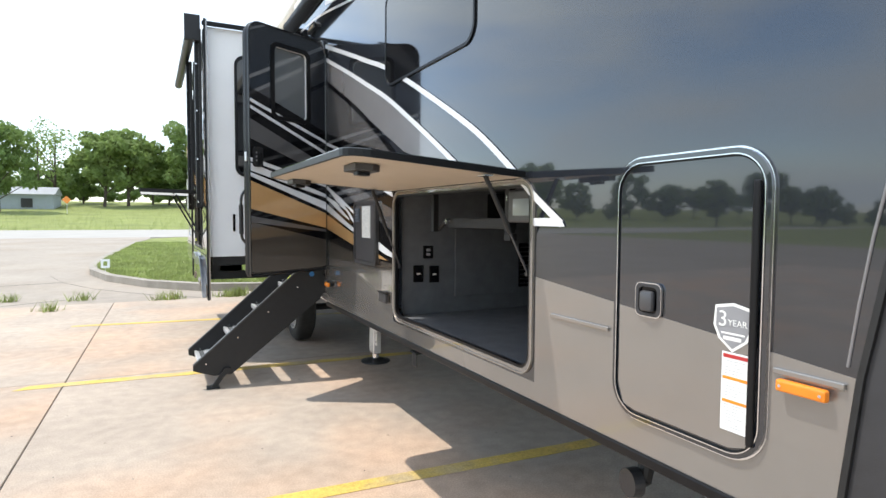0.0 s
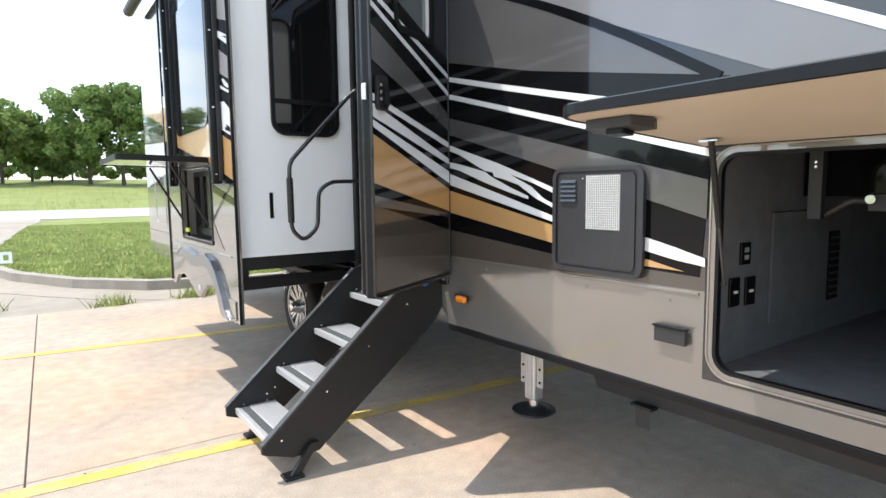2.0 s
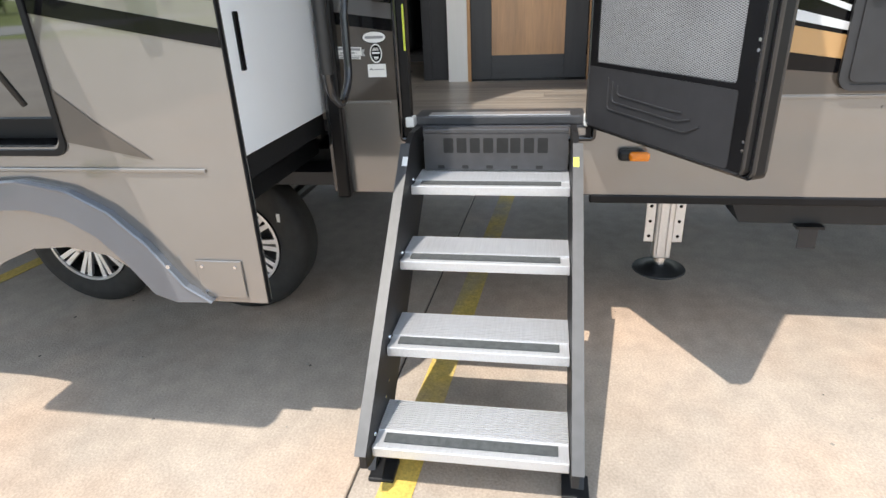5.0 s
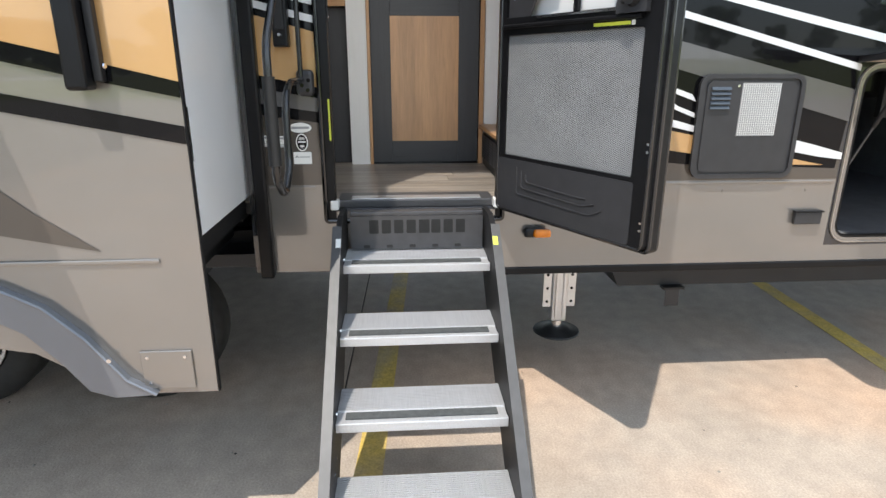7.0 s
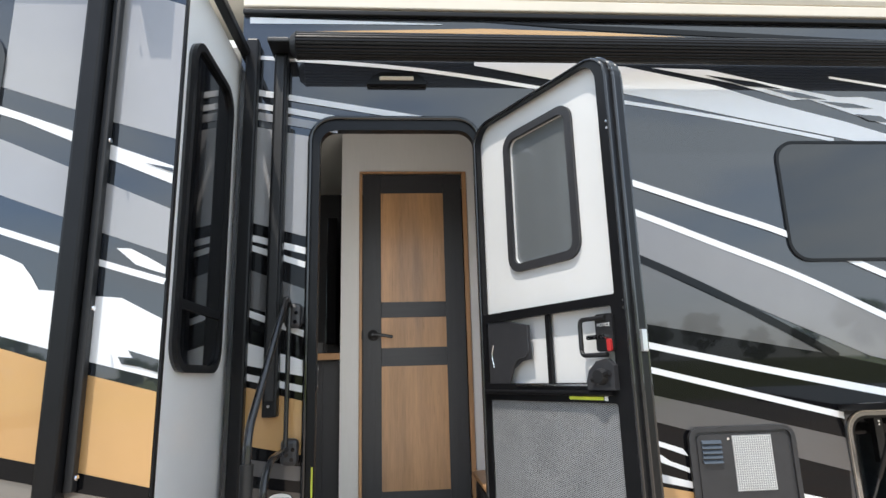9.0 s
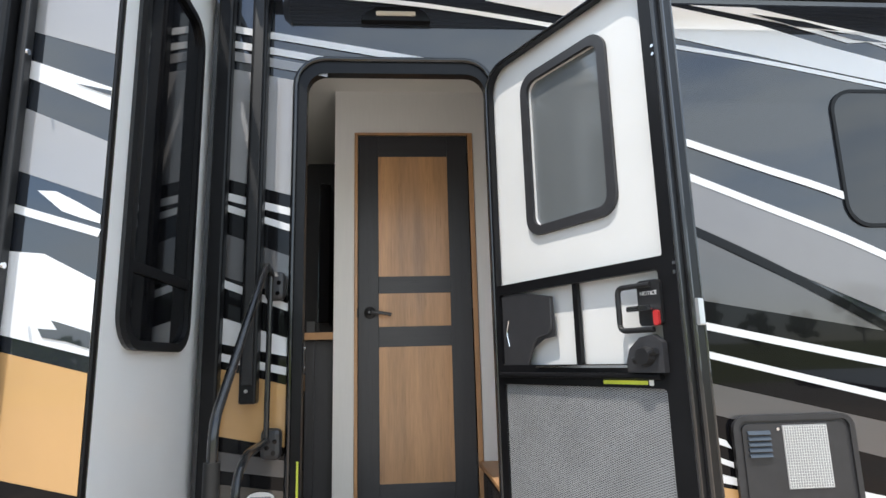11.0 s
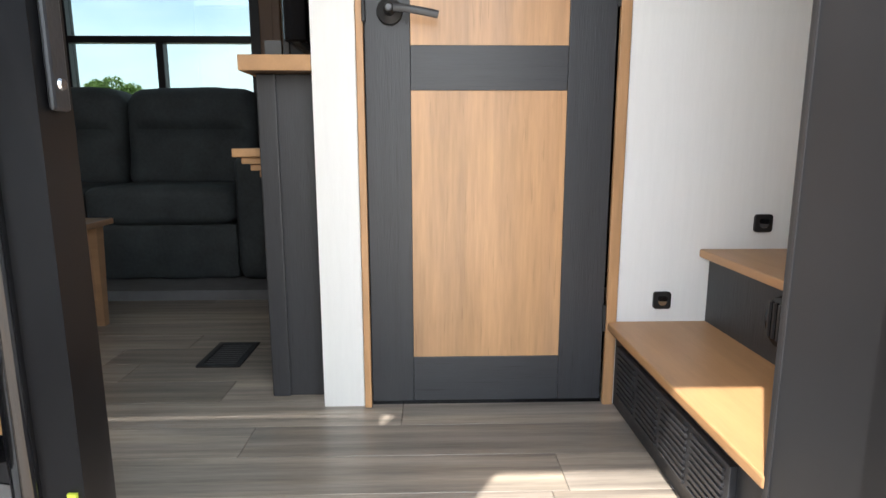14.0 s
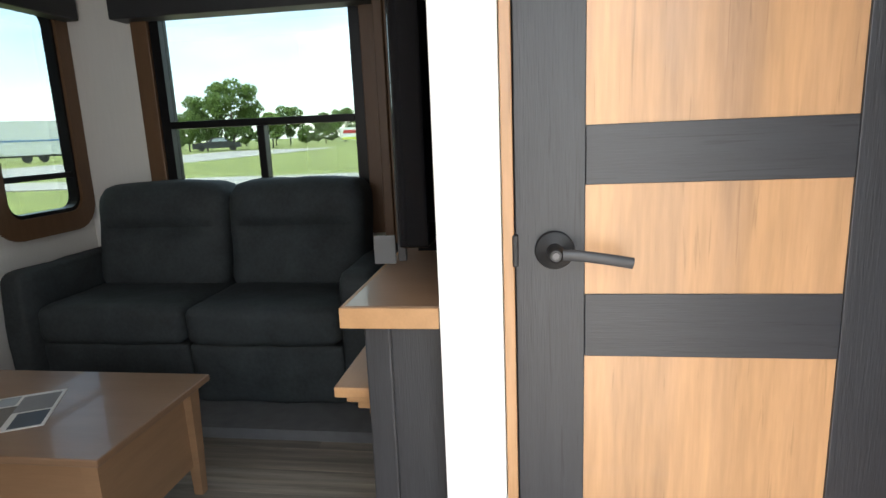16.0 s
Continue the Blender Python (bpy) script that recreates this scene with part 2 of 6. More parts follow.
M["woodh"] = mat("maple_wood_trim", (0.42, 0.235, 0.11), 0.42, 0, 0.1, 0.15, 2.5, 0.0002, 20, (1, 9, 9), fine=0.5)
M["dkwood"] = mat("charcoal_oak", (0.029, 0.030, 0.034), 0.45, 0, 0, 0.22, 3, 0.0006, 26, (14, 14, 0.8), fine=0.8, knots=0.35)
M["dkwoodh"] = mat("charcoal_oak_rail", (0.029, 0.030, 0.034), 0.45, 0, 0, 0.22, 3, 0.0006, 26, (14, 0.8, 14), fine=0.8, knots=0.35)
M["brtrim"] = mat("brown_wood_trim", (0.13, 0.068, 0.033), 0.45, vary=0.2, scale=3, stretch=(8, 8, 0.7), fine=0.6)
M["sofa"] = mat("charcoal_suede", (0.034, 0.041, 0.045), 0.72, 0, 0, 0.4, 7, 0.0025, 24, spec=0.3, fine=0.7)
M["plank"] = mat("grey_oak_plank", (0.21, 0.185, 0.16), 0.36, 0, 0.15, 0.62, 2.2, 0.0004, 30, (16, 0.7, 14), fine=0.35, rand=0.30, color2=(0.33, 0.28, 0.225))
M["ceil"] = mat("white_ceiling", (0.72, 0.71, 0.68), 0.6, vary=0.02)
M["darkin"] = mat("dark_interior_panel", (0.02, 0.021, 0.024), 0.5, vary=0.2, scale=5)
M["gunmetal"] = mat("gunmetal_paint", (0.075, 0.075, 0.08), 0.38, 0.3, 0.1, 0.12, 20, 0.0003, 300)
M["glass"] = glass("lightly_tinted_glass", (0.50, 0.54, 0.52))
M["tint"] = glass("tinted_glass", (0.10, 0.11, 0.12), 0.01)
M["mirrorblk"] = mat("black_tinted_window", (0.006, 0.006, 0.007), 0.04, 0, 0.6, 0.05, 3, spec=0.5)
M["mirrorpane"] = mat("dark_reflective_pane", (0.008, 0.009, 0.009), 0.03, 0, 1.0, 0.05, 3, spec=0.5, ior=2.3)
M["greypane"] = mat("frosted_grey_window", (0.13, 0.14, 0.145), 0.16, 0, 0.9, 0.05, 3)
M["steel_b"] = mat("pale_blue_building_steel", (0.34, 0.38, 0.42), 0.6, vary=0.08, scale=1)
M["roof_b"] = mat("grey_roof", (0.3, 0.31, 0.32), 0.6)


# ---- shapes ----
def part(name, bm, m, parent=None, label="", smooth=False, category="", group="", kind=""):
    bmesh.ops.recalc_face_normals(bm, faces=bm.faces)
    me = bpy.data.meshes.new(name)
    bm.to_mesh(me)
    bm.free()
    if smooth:
        me.shade_smooth()
        me.set_sharp_from_angle(angle=radians(40))
    me.materials.append(M[m])
    ob = new(name, me)
    if parent:
        ob.parent = parent
    return tagged(ob, label, category, group, kind)


def thing(name, place, label, category, group="", kind=""):
    e = new(name)
    e.location = place
    e.empty_display_size = 0.1
    ORIGIN[e.name] = Vector(place)
    return tagged(e, label, category, group, kind)


ORIGIN = {}


def sit(thing_ob):
    """Children are modelled at world places; shift them so that their thing's origin stays at its base."""
    v = ORIGIN[thing_ob.name]
    for c in thing_ob.children:
        c.location = c.location - v


def box(bm, x0, x1, y0, y1, z0, z1, bev=0.0, seg=2):
    r = bmesh.ops.create_cube(bm, size=1.0)
    for v in r["verts"]:
        v.co = Vector(((x0 + x1) / 2 + v.co.x * (x1 - x0), (y0 + y1) / 2 + v.co.y * (y1 - y0), (z0 + z1) / 2 + v.co.z * (z1 - z0)))
    if bev:
        es = {e for v in r["verts"] for e in v.link_edges}
        bmesh.ops.bevel(bm, geom=list(es), offset=bev, segments=seg, affect="EDGES", profile=0.5)


def bx(*a, **k):
    bm = bmesh.new()
    box(bm, *a, **k)
    return bm


def rr(u0, u1, v0, v1, r, n=6):
    pts = []
    for cx, cy, a in ((u1 - r, v1 - r, 0), (u0 + r, v1 - r, 90), (u0 + r, v0 + r, 180), (u1 - r, v0 + r, 270)):
        for i in range(n + 1):
            t = radians(a + 90 * i / n)
            pts.append((cx + r * math.cos(t), cy + r * math.sin(t)))
    return pts


def rt(u0, u1, v0, v1, r, rb, n=7):
    """A rounded rectangle whose lower corners have their own radius."""
    pts = []
    for cx, cy, a, q in ((u1 - r, v1 - r, 0, r), (u0 + r, v1 - r, 90, r), (u0 + rb, v0 + rb, 180, rb), (u1 - rb, v0 + rb, 270, rb)):
        for i in range(n + 1):
            t = radians(a + 90 * i / n)
            pts.append((cx + q * math.cos(t), cy + q * math.sin(t)))
    return pts


def plate(bm, loops, f, w0, w1, bev=0.0):
    """A slab with an outline and holes; f maps (u, v, w) to the world."""
    flat = [p for lp in loops for p in lp]
    tris = tessellate_polygon([[Vector((p[0], p[1], 0)) for p in lp] for lp in loops])
    a = [bm.verts.new(f(p[0], p[1], w0)) for p in flat]
    b = [bm.verts.new(f(p[0], p[1], w1)) for p in flat]
    for t in tris:
        bm.faces.new([a[i] for i in t])
        bm.faces.new([b[i] for i in reversed(t)])
    k = 0
    for lp in loops:
        n = len(lp)
        for i in range(n):
            j = (i + 1) % n
            bm.faces.new((a[k + i], a[k + j], b[k + j], b[k + i]))
        k += n


def pl(loops, f, w0, w1):
    bm = bmesh.new()
    plate(bm, loops, f, w0, w1)
    return bm


def tube(bm, pts, r, n=10):
    pts = [Vector(p) for p in pts]
    rings = []
    for i, p in enumerate(pts):
        d = (pts[min(i + 1, len(pts) - 1)] - pts[max(i - 1, 0)]).normalized()
        u = d.cross(Vector((0.13, 0.21, 0.97)))
        u.normalize()
        w = d.cross(u)
        rings.append([bm.verts.new(p + r * (math.cos(2 * math.pi * k / n) * u + math.sin(2 * math.pi * k / n) * w)) for k in range(n)])
    for a, b in zip(rings, rings[1:]):
        for k in range(n):
            bm.faces.new((a[k], a[(k + 1) % n], b[(k + 1) % n], b[k]))
    bm.faces.new(rings[0]); bm.faces.new(rings[-1])


def bend(pts, r=0.05, n=5):
    """Rounds the corners of a polyline."""
    pts = [Vector(p) for p in pts]
    out = [pts[0]]
    for a, b, c in zip(pts, pts[1:], pts[2:]):
        p, q = b + (a - b).normalized() * r, b + (c - b).normalized() * r
        for i in range(n + 1):
            t = i / n
            out.append((1 - t) ** 2 * p + 2 * t * (1 - t) * b + t * t * q)
    return out + [pts[-1]]


def tb(pts, r, n=10):
    bm = bmesh.new()
    tube(bm, pts, r, n)
    return bm


def cyl(bm, c, axis, r0, r1, h, n=24):
    """A frustum from c along axis."""
    c, axis = Vector(c), Vector(axis).normalized()
    u = axis.orthogonal().normalized(); w = axis.cross(u)
    a = [bm.verts.new(c + r0 * (math.cos(2 * math.pi * k / n) * u + math.sin(2 * math.pi * k / n) * w)) for k in range(n)]
    b = [bm.verts.new(c + axis * h + r1 * (math.cos(2 * math.pi * k / n) * u + math.sin(2 * math.pi * k / n) * w)) for k in range(n)]
    for k in range(n):
        bm.faces.new((a[k], a[(k + 1) % n], b[(k + 1) % n], b[k]))
    bm.faces.new(a); bm.faces.new(b)


def cy(*a, **k):
    bm = bmesh.new()
    cyl(bm, *a, **k)
    return bm


def lathe(bm, c, axis, prof, n=32, caps=True):
    """A turned shape: prof has (distance along the axis, radius)."""
    c, axis = Vector(c), Vector(axis).normalized()
    u = axis.orthogonal().normalized(); w = axis.cross(u)
    rings = [[bm.verts.new(c + axis * h + r * (math.cos(2 * math.pi * k / n) * u + math.sin(2 * math.pi * k / n) * w)) for k in range(n)] for h, r in prof]
    for a, b in zip(rings, rings[1:]):
        for k in range(n):
            bm.faces.new((a[k], a[(k + 1) % n], b[(k + 1) % n], b[k]))
    if caps:
        bm.faces.new(rings[0]); bm.faces.new(rings[-1])


X0 = 1.36


def fw(u, v, w):
    """The trailer's door-side wall: u along it, v up, w into the trailer."""
    return (X0 + w, u, v)


def fo(u, v, w):
    """The outer face of the slide-out."""
    return (0.46 + w, u, v)


def fs(u, v, w):
    """The slide-out's end wall."""
    return (u, 6.147 + w, v)


DO, DD = Vector((1.319, 5.038)), Vector((-0.877, -0.479)).normalized()
DN = Vector((-DD.y, DD.x))


def fd(u, v, w):
    """The open entry door: u from the hinge, v up, w towards the front of the trailer."""
    p = DO + DD * (u * 1.0243 - 0.0007) + DN * w
    return (p.x, p.y, v)


def stripe(f, layer, u0, v0, u1, v1, bow, w0, w1, n=14):
    """A tapering curved band laid on a face."""
    lo, hi = [], []
    for i in range(n + 1):
        t = i / n
        u, v = u0 + (u1 - u0) * t, v0 + (v1 - v0) * t + bow * 4 * t * (1 - t)
        w = w0 + (w1 - w0) * t
        lo.append((u, v - w / 2)); hi.append((u, v + w / 2))
    bm = bmesh.new()
    plate(bm, [lo + hi[::-1]], f, -0.0012 * layer - 0.0004, -0.0012 * layer - 0.0008 + 0.0006)
    return bm


def pband(f, layer, pts, w):
    """A band of even width along a few points."""
    P = [Vector(p) for p in pts]
    fine = []
    for i in range(len(P) - 1):
        p0, p1, p2, p3 = P[max(i - 1, 0)], P[i], P[i + 1], P[min(i + 2, len(P) - 1)]
        for k in range(5):
            t = k / 5
            fine.append(0.5 * ((2 * p1) + (p2 - p0) * t + (2 * p0 - 5 * p1 + 4 * p2 - p3) * t * t + (3 * p1 - p0 - 3 * p2 + p3) * t ** 3))
    fine.append(P[-1])
    lo, hi = [], []
    for i, p in enumerate(fine):
        d = (fine[min(i + 1, len(fine) - 1)] - fine[max(i - 1, 0)]).normalized()
        n = Vector((-d.y, d.x)) * w / 2
        lo.append(tuple(p - n)); hi.append(tuple(p + n))
    bm = bmesh.new()
    plate(bm, [lo + hi[::-1]], f, -0.0012 * layer - 0.0004, -0.0012 * layer - 0.0002)
    return bm


# ---- ground ----
def height(x, y):
    h = 0.0
    if y > 70 and x < 60:
        h += 4.6 * min(1, (y - 70) / 80) ** 1.2 * max(0, min(1, (60 - x) / 30))
    if x < -45:
        h += 3.6 * min(1, (-x - 45) / 60) * max(0, min(1, (44 - y) / 20))
    return h


def sheet():
    g = [0, 6, 12, 20, 30, 42, 56, 70, 90, 115, 150, 200, 300, 500, 1000, 2500]
    ax = sorted({s * v for v in g for s in (-1, 1)})
    bm = bmesh.new()
    vs = [[bm.verts.new((x, y, height(x, y) - 0.06)) for x in ax] for y in ax]
    for j in range(len(ax) - 1):
        for i in range(len(ax) - 1):
            bm.faces.new((vs[j][i], vs[j][i + 1], vs[j + 1][i + 1], vs[j + 1][i]))
    return bm


part("ground", sheet(), "grass", kind="structure")
A0 = radians(-1.4)


def lot(u, v):
    """From the slab grid to the world."""
    return (-0.70 + u * math.cos(A0) - v * math.sin(A0), 5.85 + u * math.sin(A0) + v * math.cos(A0))


# old concrete drive round the slabs
bm = bmesh.new()
box(bm, -30, 16, -20, 24, -0.08, -0.012)
box(bm, -30, 0.0, 24, 44, -0.08, -0.012)
drive = part("pavement", bm, "concrete2", kind="structure")
bm = bmesh.new()
box(bm, -200, 120, 44, 68, -0.055, -0.015)
part("road", bm, "road", kind="structure")
bm = bmesh.new()
box(bm, 30, 36, -200, 120, -0.055, 0.005)
part("road_beside", bm, "road", kind="structure")

# grass island with its kerb
isl = [(-1.5, 18.2), (-1.35, 16.4), (-0.9, 14.6), (-0.1, 13.0), (0.8, 12.0), (2.2, 11.5), (5, 11.35), (17, 11.3), (17, 40), (1.5, 40), (0.0, 38), (-0.75, 32.5), (-1.2, 26), (-1.45, 21)]
isl = [tuple(p) for p in isl]
inner = []
cx, cyy = 6.0, 24.0
for x, y in isl:
    d = Vector((cx - x, cyy - y)).normalized() * 0.22
    inner.append((x + d.x, y + d.y))
kb = pl([isl, inner], lambda u, v, w: (u, v, w), -0.02, 0.13)
part("kerb", kb, "kerb", kind="structure")
part("ground_island", pl([inner], lambda u, v, w: (u, v, w), -0.02, 0.11), "grass", kind="structure")

part("pavement_joint", bx(-15.2, 13.8, -8.9, 10.80, -0.03, -0.009), "joint", kind="structure")
for pts_ in ([(-2.17, 16.5), (-1.71, 14.7), (-1.1, 13.3), (-0.42, 12.3), (0.2, 11.5), (0.83, 11.0)], [(-1.71, 14.7), (-3.4, 14.2)], [(-1.0, 11.8), (-2.6, 10.98)]):
    bm = bmesh.new()
    plate(bm, [[(a, b - 0.012) for a, b in pts_] + [(a, b + 0.012) for a, b in pts_[::-1]]], lambda u, v, w: (u, v, w), -0.0115, -0.0095)
    part("crack", bm, "joint", drive, kind="stuff")

# yellow lines
for k, (ya, yb) in enumerate(((5.75, 5.40), (8.75, 8.0), (2.95, 2.68))):
    bm = bmesh.new()
    f = lambda u, v, w: (u, v, w)
    plate(bm, [[(-0.95 - 0.1 * (k == 0) if k < 2 else -0.4, ya - 0.055), (5.0, yb - 0.055), (5.0, yb + 0.055), (-0.95 if k < 2 else -0.4, ya + 0.055)]], f, 0.0015, 0.0035)
    part("parking_line", bm, "yline", drive, "worn yellow painted parking line on the concrete")

# ---- trailer ----
tr = thing("travel_trailer", (2.6, 4.5, 0), "dark grey fifth-wheel trailer with striped sides, parked on concrete", "trailer")
bay = rr(1.965, 3.445, 0.785, 1.56, 0.07)
dooro = rt(5.055, 5.80, 0.925, 2.925, 0.10, 0.004)
bm = bmesh.new()
plate(bm, [[(0.753, 0.80), (0.725, 1.07), (0.672, 1.38), (0.60, 1.62), (0.50, 1.9), (-1.6, 2.0), (-1.9, 3.59), (6.15, 3.59), (6.15, 0.67), (0.765, 0.67)], bay, dooro], fw, 0, 0.045)
wall = part("side_wall", bm, "dark", tr, "glossy dark slate fibreglass side wall")
part("lower_panel", pl([[(0.767, 0.672), (0.755, 0.80), (0.727, 1.068), (1.93, 1.182), (1.93, 0.672)]], fw, -0.0016, -0.0004), "taupe", tr, "glossy light taupe lower panel")
part("lower_panel", pl([[(1.93, 0.672), (1.93, 0.75), (3.48, 0.75), (3.48, 1.07), (5.05, 1.07), (5.05, 0.95), (5.82, 0.95), (5.82, 1.07), (6.12, 1.07), (6.12, 0.672)]], fw, -0.0016, -0.0004), "taupe", tr, "glossy light taupe lower panel")
part("mid_panel", pl([[(3.48, 1.07), (3.48, 1.16), (4.22, 1.17), (5.05, 1.25), (5.05, 1.07)]], fw, -0.0016, -0.0004), "taupe_dk", tr)
part("mid_panel", pl([[(5.83, 1.07), (5.83, 1.40), (6.12, 1.44), (6.12, 1.07)]], fw, -0.0016, -0.0004), "taupe_dk", tr)
part("roof", bx(1.33, 3.84, -1.9, 11.2, 3.59, 3.70, bev=0.03), "cream", tr)
part("roof_edge", bx(1.335, 1.36, -1.9, 6.15, 3.53, 3.59, bev=0.006), "cream", tr)
part("gutter_rail", bx(1.335, 1.36, -1.9, 6.15, 3.492, 3.518, bev=0.005), "trimblk", tr)
part("floor_pan", bx(1.42, 3.8, 0.9, 11.2, 0.68, 0.74), "darkin", tr)
part("far_wall", bx(3.80, 3.84, -1.9, 6.12, 0.67, 3.55), "dark", tr)
part("far_wall", bx(3.80, 3.84, 8.3, 11.2, 0.67, 3.55), "dark", tr)
part("rear_wall", bx(1.40, 3.8, 11.15, 11.2, 0.67, 3.55), "dark", tr)
part("rear_side_wall", bx(X0, X0 + 0.045, 8.12, 11.2, 0.67, 3.55), "dark", tr)
part("nose_cap", bx(1.40, 3.8, -1.9, -1.86, 2.0, 3.55), "dark", tr)
part("nose_panel", bx(1.40, 3.8, 0.36, 0.40, 0.67, 2.0), "charcoal", tr)
part("nose_floor", bx(1.40, 3.8, -1.9, 0.70, 1.98, 2.02), "charcoal", tr)
part("nose_moulding", pl([[(0.764, 0.66), (0.752, 0.80), (0.724, 1.07), (0.671, 1.38), (0.599, 1.62), (0.50, 1.88), (0.486, 1.87), (0.585, 1.61), (0.657, 1.375), (0.710, 1.07), (0.738, 0.80), (0.750, 0.66)]], fw, -0.006, 0.03), "rubber", tr)
part("nose_side", pl([[(0.749, 0.66), (0.737, 0.80), (0.709, 1.07), (0.656, 1.375), (0.584, 1.61), (0.485, 1.87), (0.18, 1.97), (0.38, 0.68)]], fw, 0.004, 0.03), "charcoal", tr, "charcoal textured nose panel")
# pale tube puts the highlight along the gelcoat crease into colour
part("moulded_crease", tb([(1.3585, 0.66, 1.66), (1.3585, 0.678, 1.522), (1.3585, 0.705, 1.383), (1.3585, 0.727, 1.236), (1.3585, 0.745, 1.09)], 0.0035, 8), "silver", tr, smooth=True)
part("bottom_edge", bx(1.350, 1.40, 0.76, 5.04, 0.636, 0.672, bev=0.006), "trimblk", tr)
part("skirt_frame", bx(1.62, 1.70, 0.9, 4.9, 0.55, 0.68), "blackpc", tr, "black steel chassis rail under the floor")
part("chassis_rail", bx(1.62, 1.70, 5.8, 11.0, 0.62, 0.80), "blackpc", tr)
part("chassis_rail", bx(3.4, 3.48, 0.9, 11.0, 0.55, 0.80), "blackpc", tr)
part("tank_cover", pl([[(4.42, 0.66), (4.30, 0.40), (1.0, 0.40), (0.9, 0.66)]], lambda u, v, w: (1.78 + w, u, v), 0, 1.4), "darkin", tr, "black plastic underbelly tank cover")
part("underside_flap", bx(1.742, 1.746, 3.96, 4.04, 0.29, 0.398), "charcoal", tr, "small flap hanging under the tank cover")
part("underside_bracket", bx(1.73, 1.78, 3.94, 4.06, 0.39, 0.402), "blackpc", tr)
part("underside_bracket", bx(1.50, 1.58, 1.02, 1.10, 0.50, 0.66), "blackpc", tr)
part("drain_pipe", tb([(1.56, 1.50, 0.60), (1.53, 1.50, 0.485), (1.49, 1.50, 0.485)], 0.03, 12), "blackpc", tr)
part("drain_pipe_cap", cy((1.50, 1.50, 0.485), (-1, 0.2, 0), 0.052, 0.05, 0.04), "charcoal", tr)


def decal(name, m, loop, f=fw, lay=2, parent=wall):
    return part(name, pl([loop], f, -0.0012 * lay - 0.0006, -0.0012 * lay), m, parent)


def band(m, lay, a, b, c, d, bow, w0, w1, f=fw, parent=wall, name="stripe"):
    return part(name, stripe(f, lay, a, b, c, d, bow, w0, w1), m, parent)


# graphics forward of the door
decal("black_field", "black", [(5.05, 2.15), (4.36, 1.989), (3.46, 1.826), (2.9, 1.70), (2.2, 1.565), (3.47, 1.565), (3.50, 1.12), (4.22, 1.145), (5.05, 1.22)])
decal("silver_field", "silver", [(5.05, 2.775), (4.35, 2.502), (3.97, 2.345), (3.6, 2.190), (3.27, 2.027), (2.85, 1.807), (2.5, 1.61), (3.3, 1.82), (3.92, 2.10), (4.36, 2.305), (5.05, 2.60)], lay=2)
decal("grey_field", "grey", [(5.05, 2.57), (4.36, 2.28), (3.92, 2.06), (3.46, 1.826), (4.36, 1.989), (5.05, 2.15)], lay=3)
part("stripe", pband(fw, 4, [(5.05, 2.895), (4.36, 2.657), (3.96, 2.515), (3.6, 2.388), (3.13, 2.180), (2.5, 1.872), (2.19, 1.684), (1.96, 1.520), (1.765, 1.397)], 0.031), "white_d", wall)
decal("arrow_bar", "white_d", [(1.945, 1.388), (1.945, 1.420), (1.81, 1.420), (1.765, 1.412), (1.745, 1.388)], lay=5)
part("stripe", pband(fw, 4, [(5.05, 2.785), (4.35, 2.510), (3.97, 2.354), (3.6, 2.200), (3.27, 2.037), (2.85, 1.817), (2.45, 1.597)], 0.031), "white_d", wall)
band("white_d", 4, 5.05, 2.062, 3.2, 1.645, -0.01, 0.026, 0.034)
band("white_d", 4, 5.05, 1.968, 3.47, 1.562, 0.0, 0.026, 0.028)
band("grey", 4, 5.05, 1.805, 3.48, 1.40, 0.0, 0.09, 0.139)
decal("torn_stripe", "white_d", [(5.05, 1.705), (4.92, 1.664), (4.6, 1.575), (4.22, 1.449), (4.2, 1.418), (4.36, 1.475), (4.51, 1.516), (4.36, 1.455), (4.28, 1.40), (4.2, 1.37), (4.2, 1.35), (4.33, 1.40), (4.45, 1.465), (4.56, 1.495), (4.63, 1.508), (4.64, 1.53), (4.71, 1.542), (4.92, 1.633), (5.05, 1.672)], lay=5)
decal("torn_stripe", "white_d", [(5.05, 1.605), (4.92, 1.582), (4.70, 1.535), (4.66, 1.512), (4.5, 1.45), (4.38, 1.41), (4.38, 1.395), (4.52, 1.43), (4.69, 1.475), (4.92, 1.548), (5.05, 1.575)], lay=5)
band("white_d", 5, 5.05, 1.512, 4.19, 1.30, 0.0, 0.064, 0.027)
band("gold", 5, 5.05, 1.385, 4.19, 1.232, 0.0, 0.125, 0.08)
decal("white_wedge", "white_d", [(3.76, 1.26), (3.6, 1.222), (3.48, 1.19), (3.48, 1.16), (3.6, 1.175), (3.76, 1.205)], lay=5)
decal("gold_wedge", "gold", [(3.76, 1.175), (3.56, 1.135), (3.76, 1.14)], lay=5)
part("stripe", pband(fw, 5, [(5.05, 2.59), (4.355, 2.293), (3.92, 2.083), (3.45, 1.818)], 0.036), "black", wall)
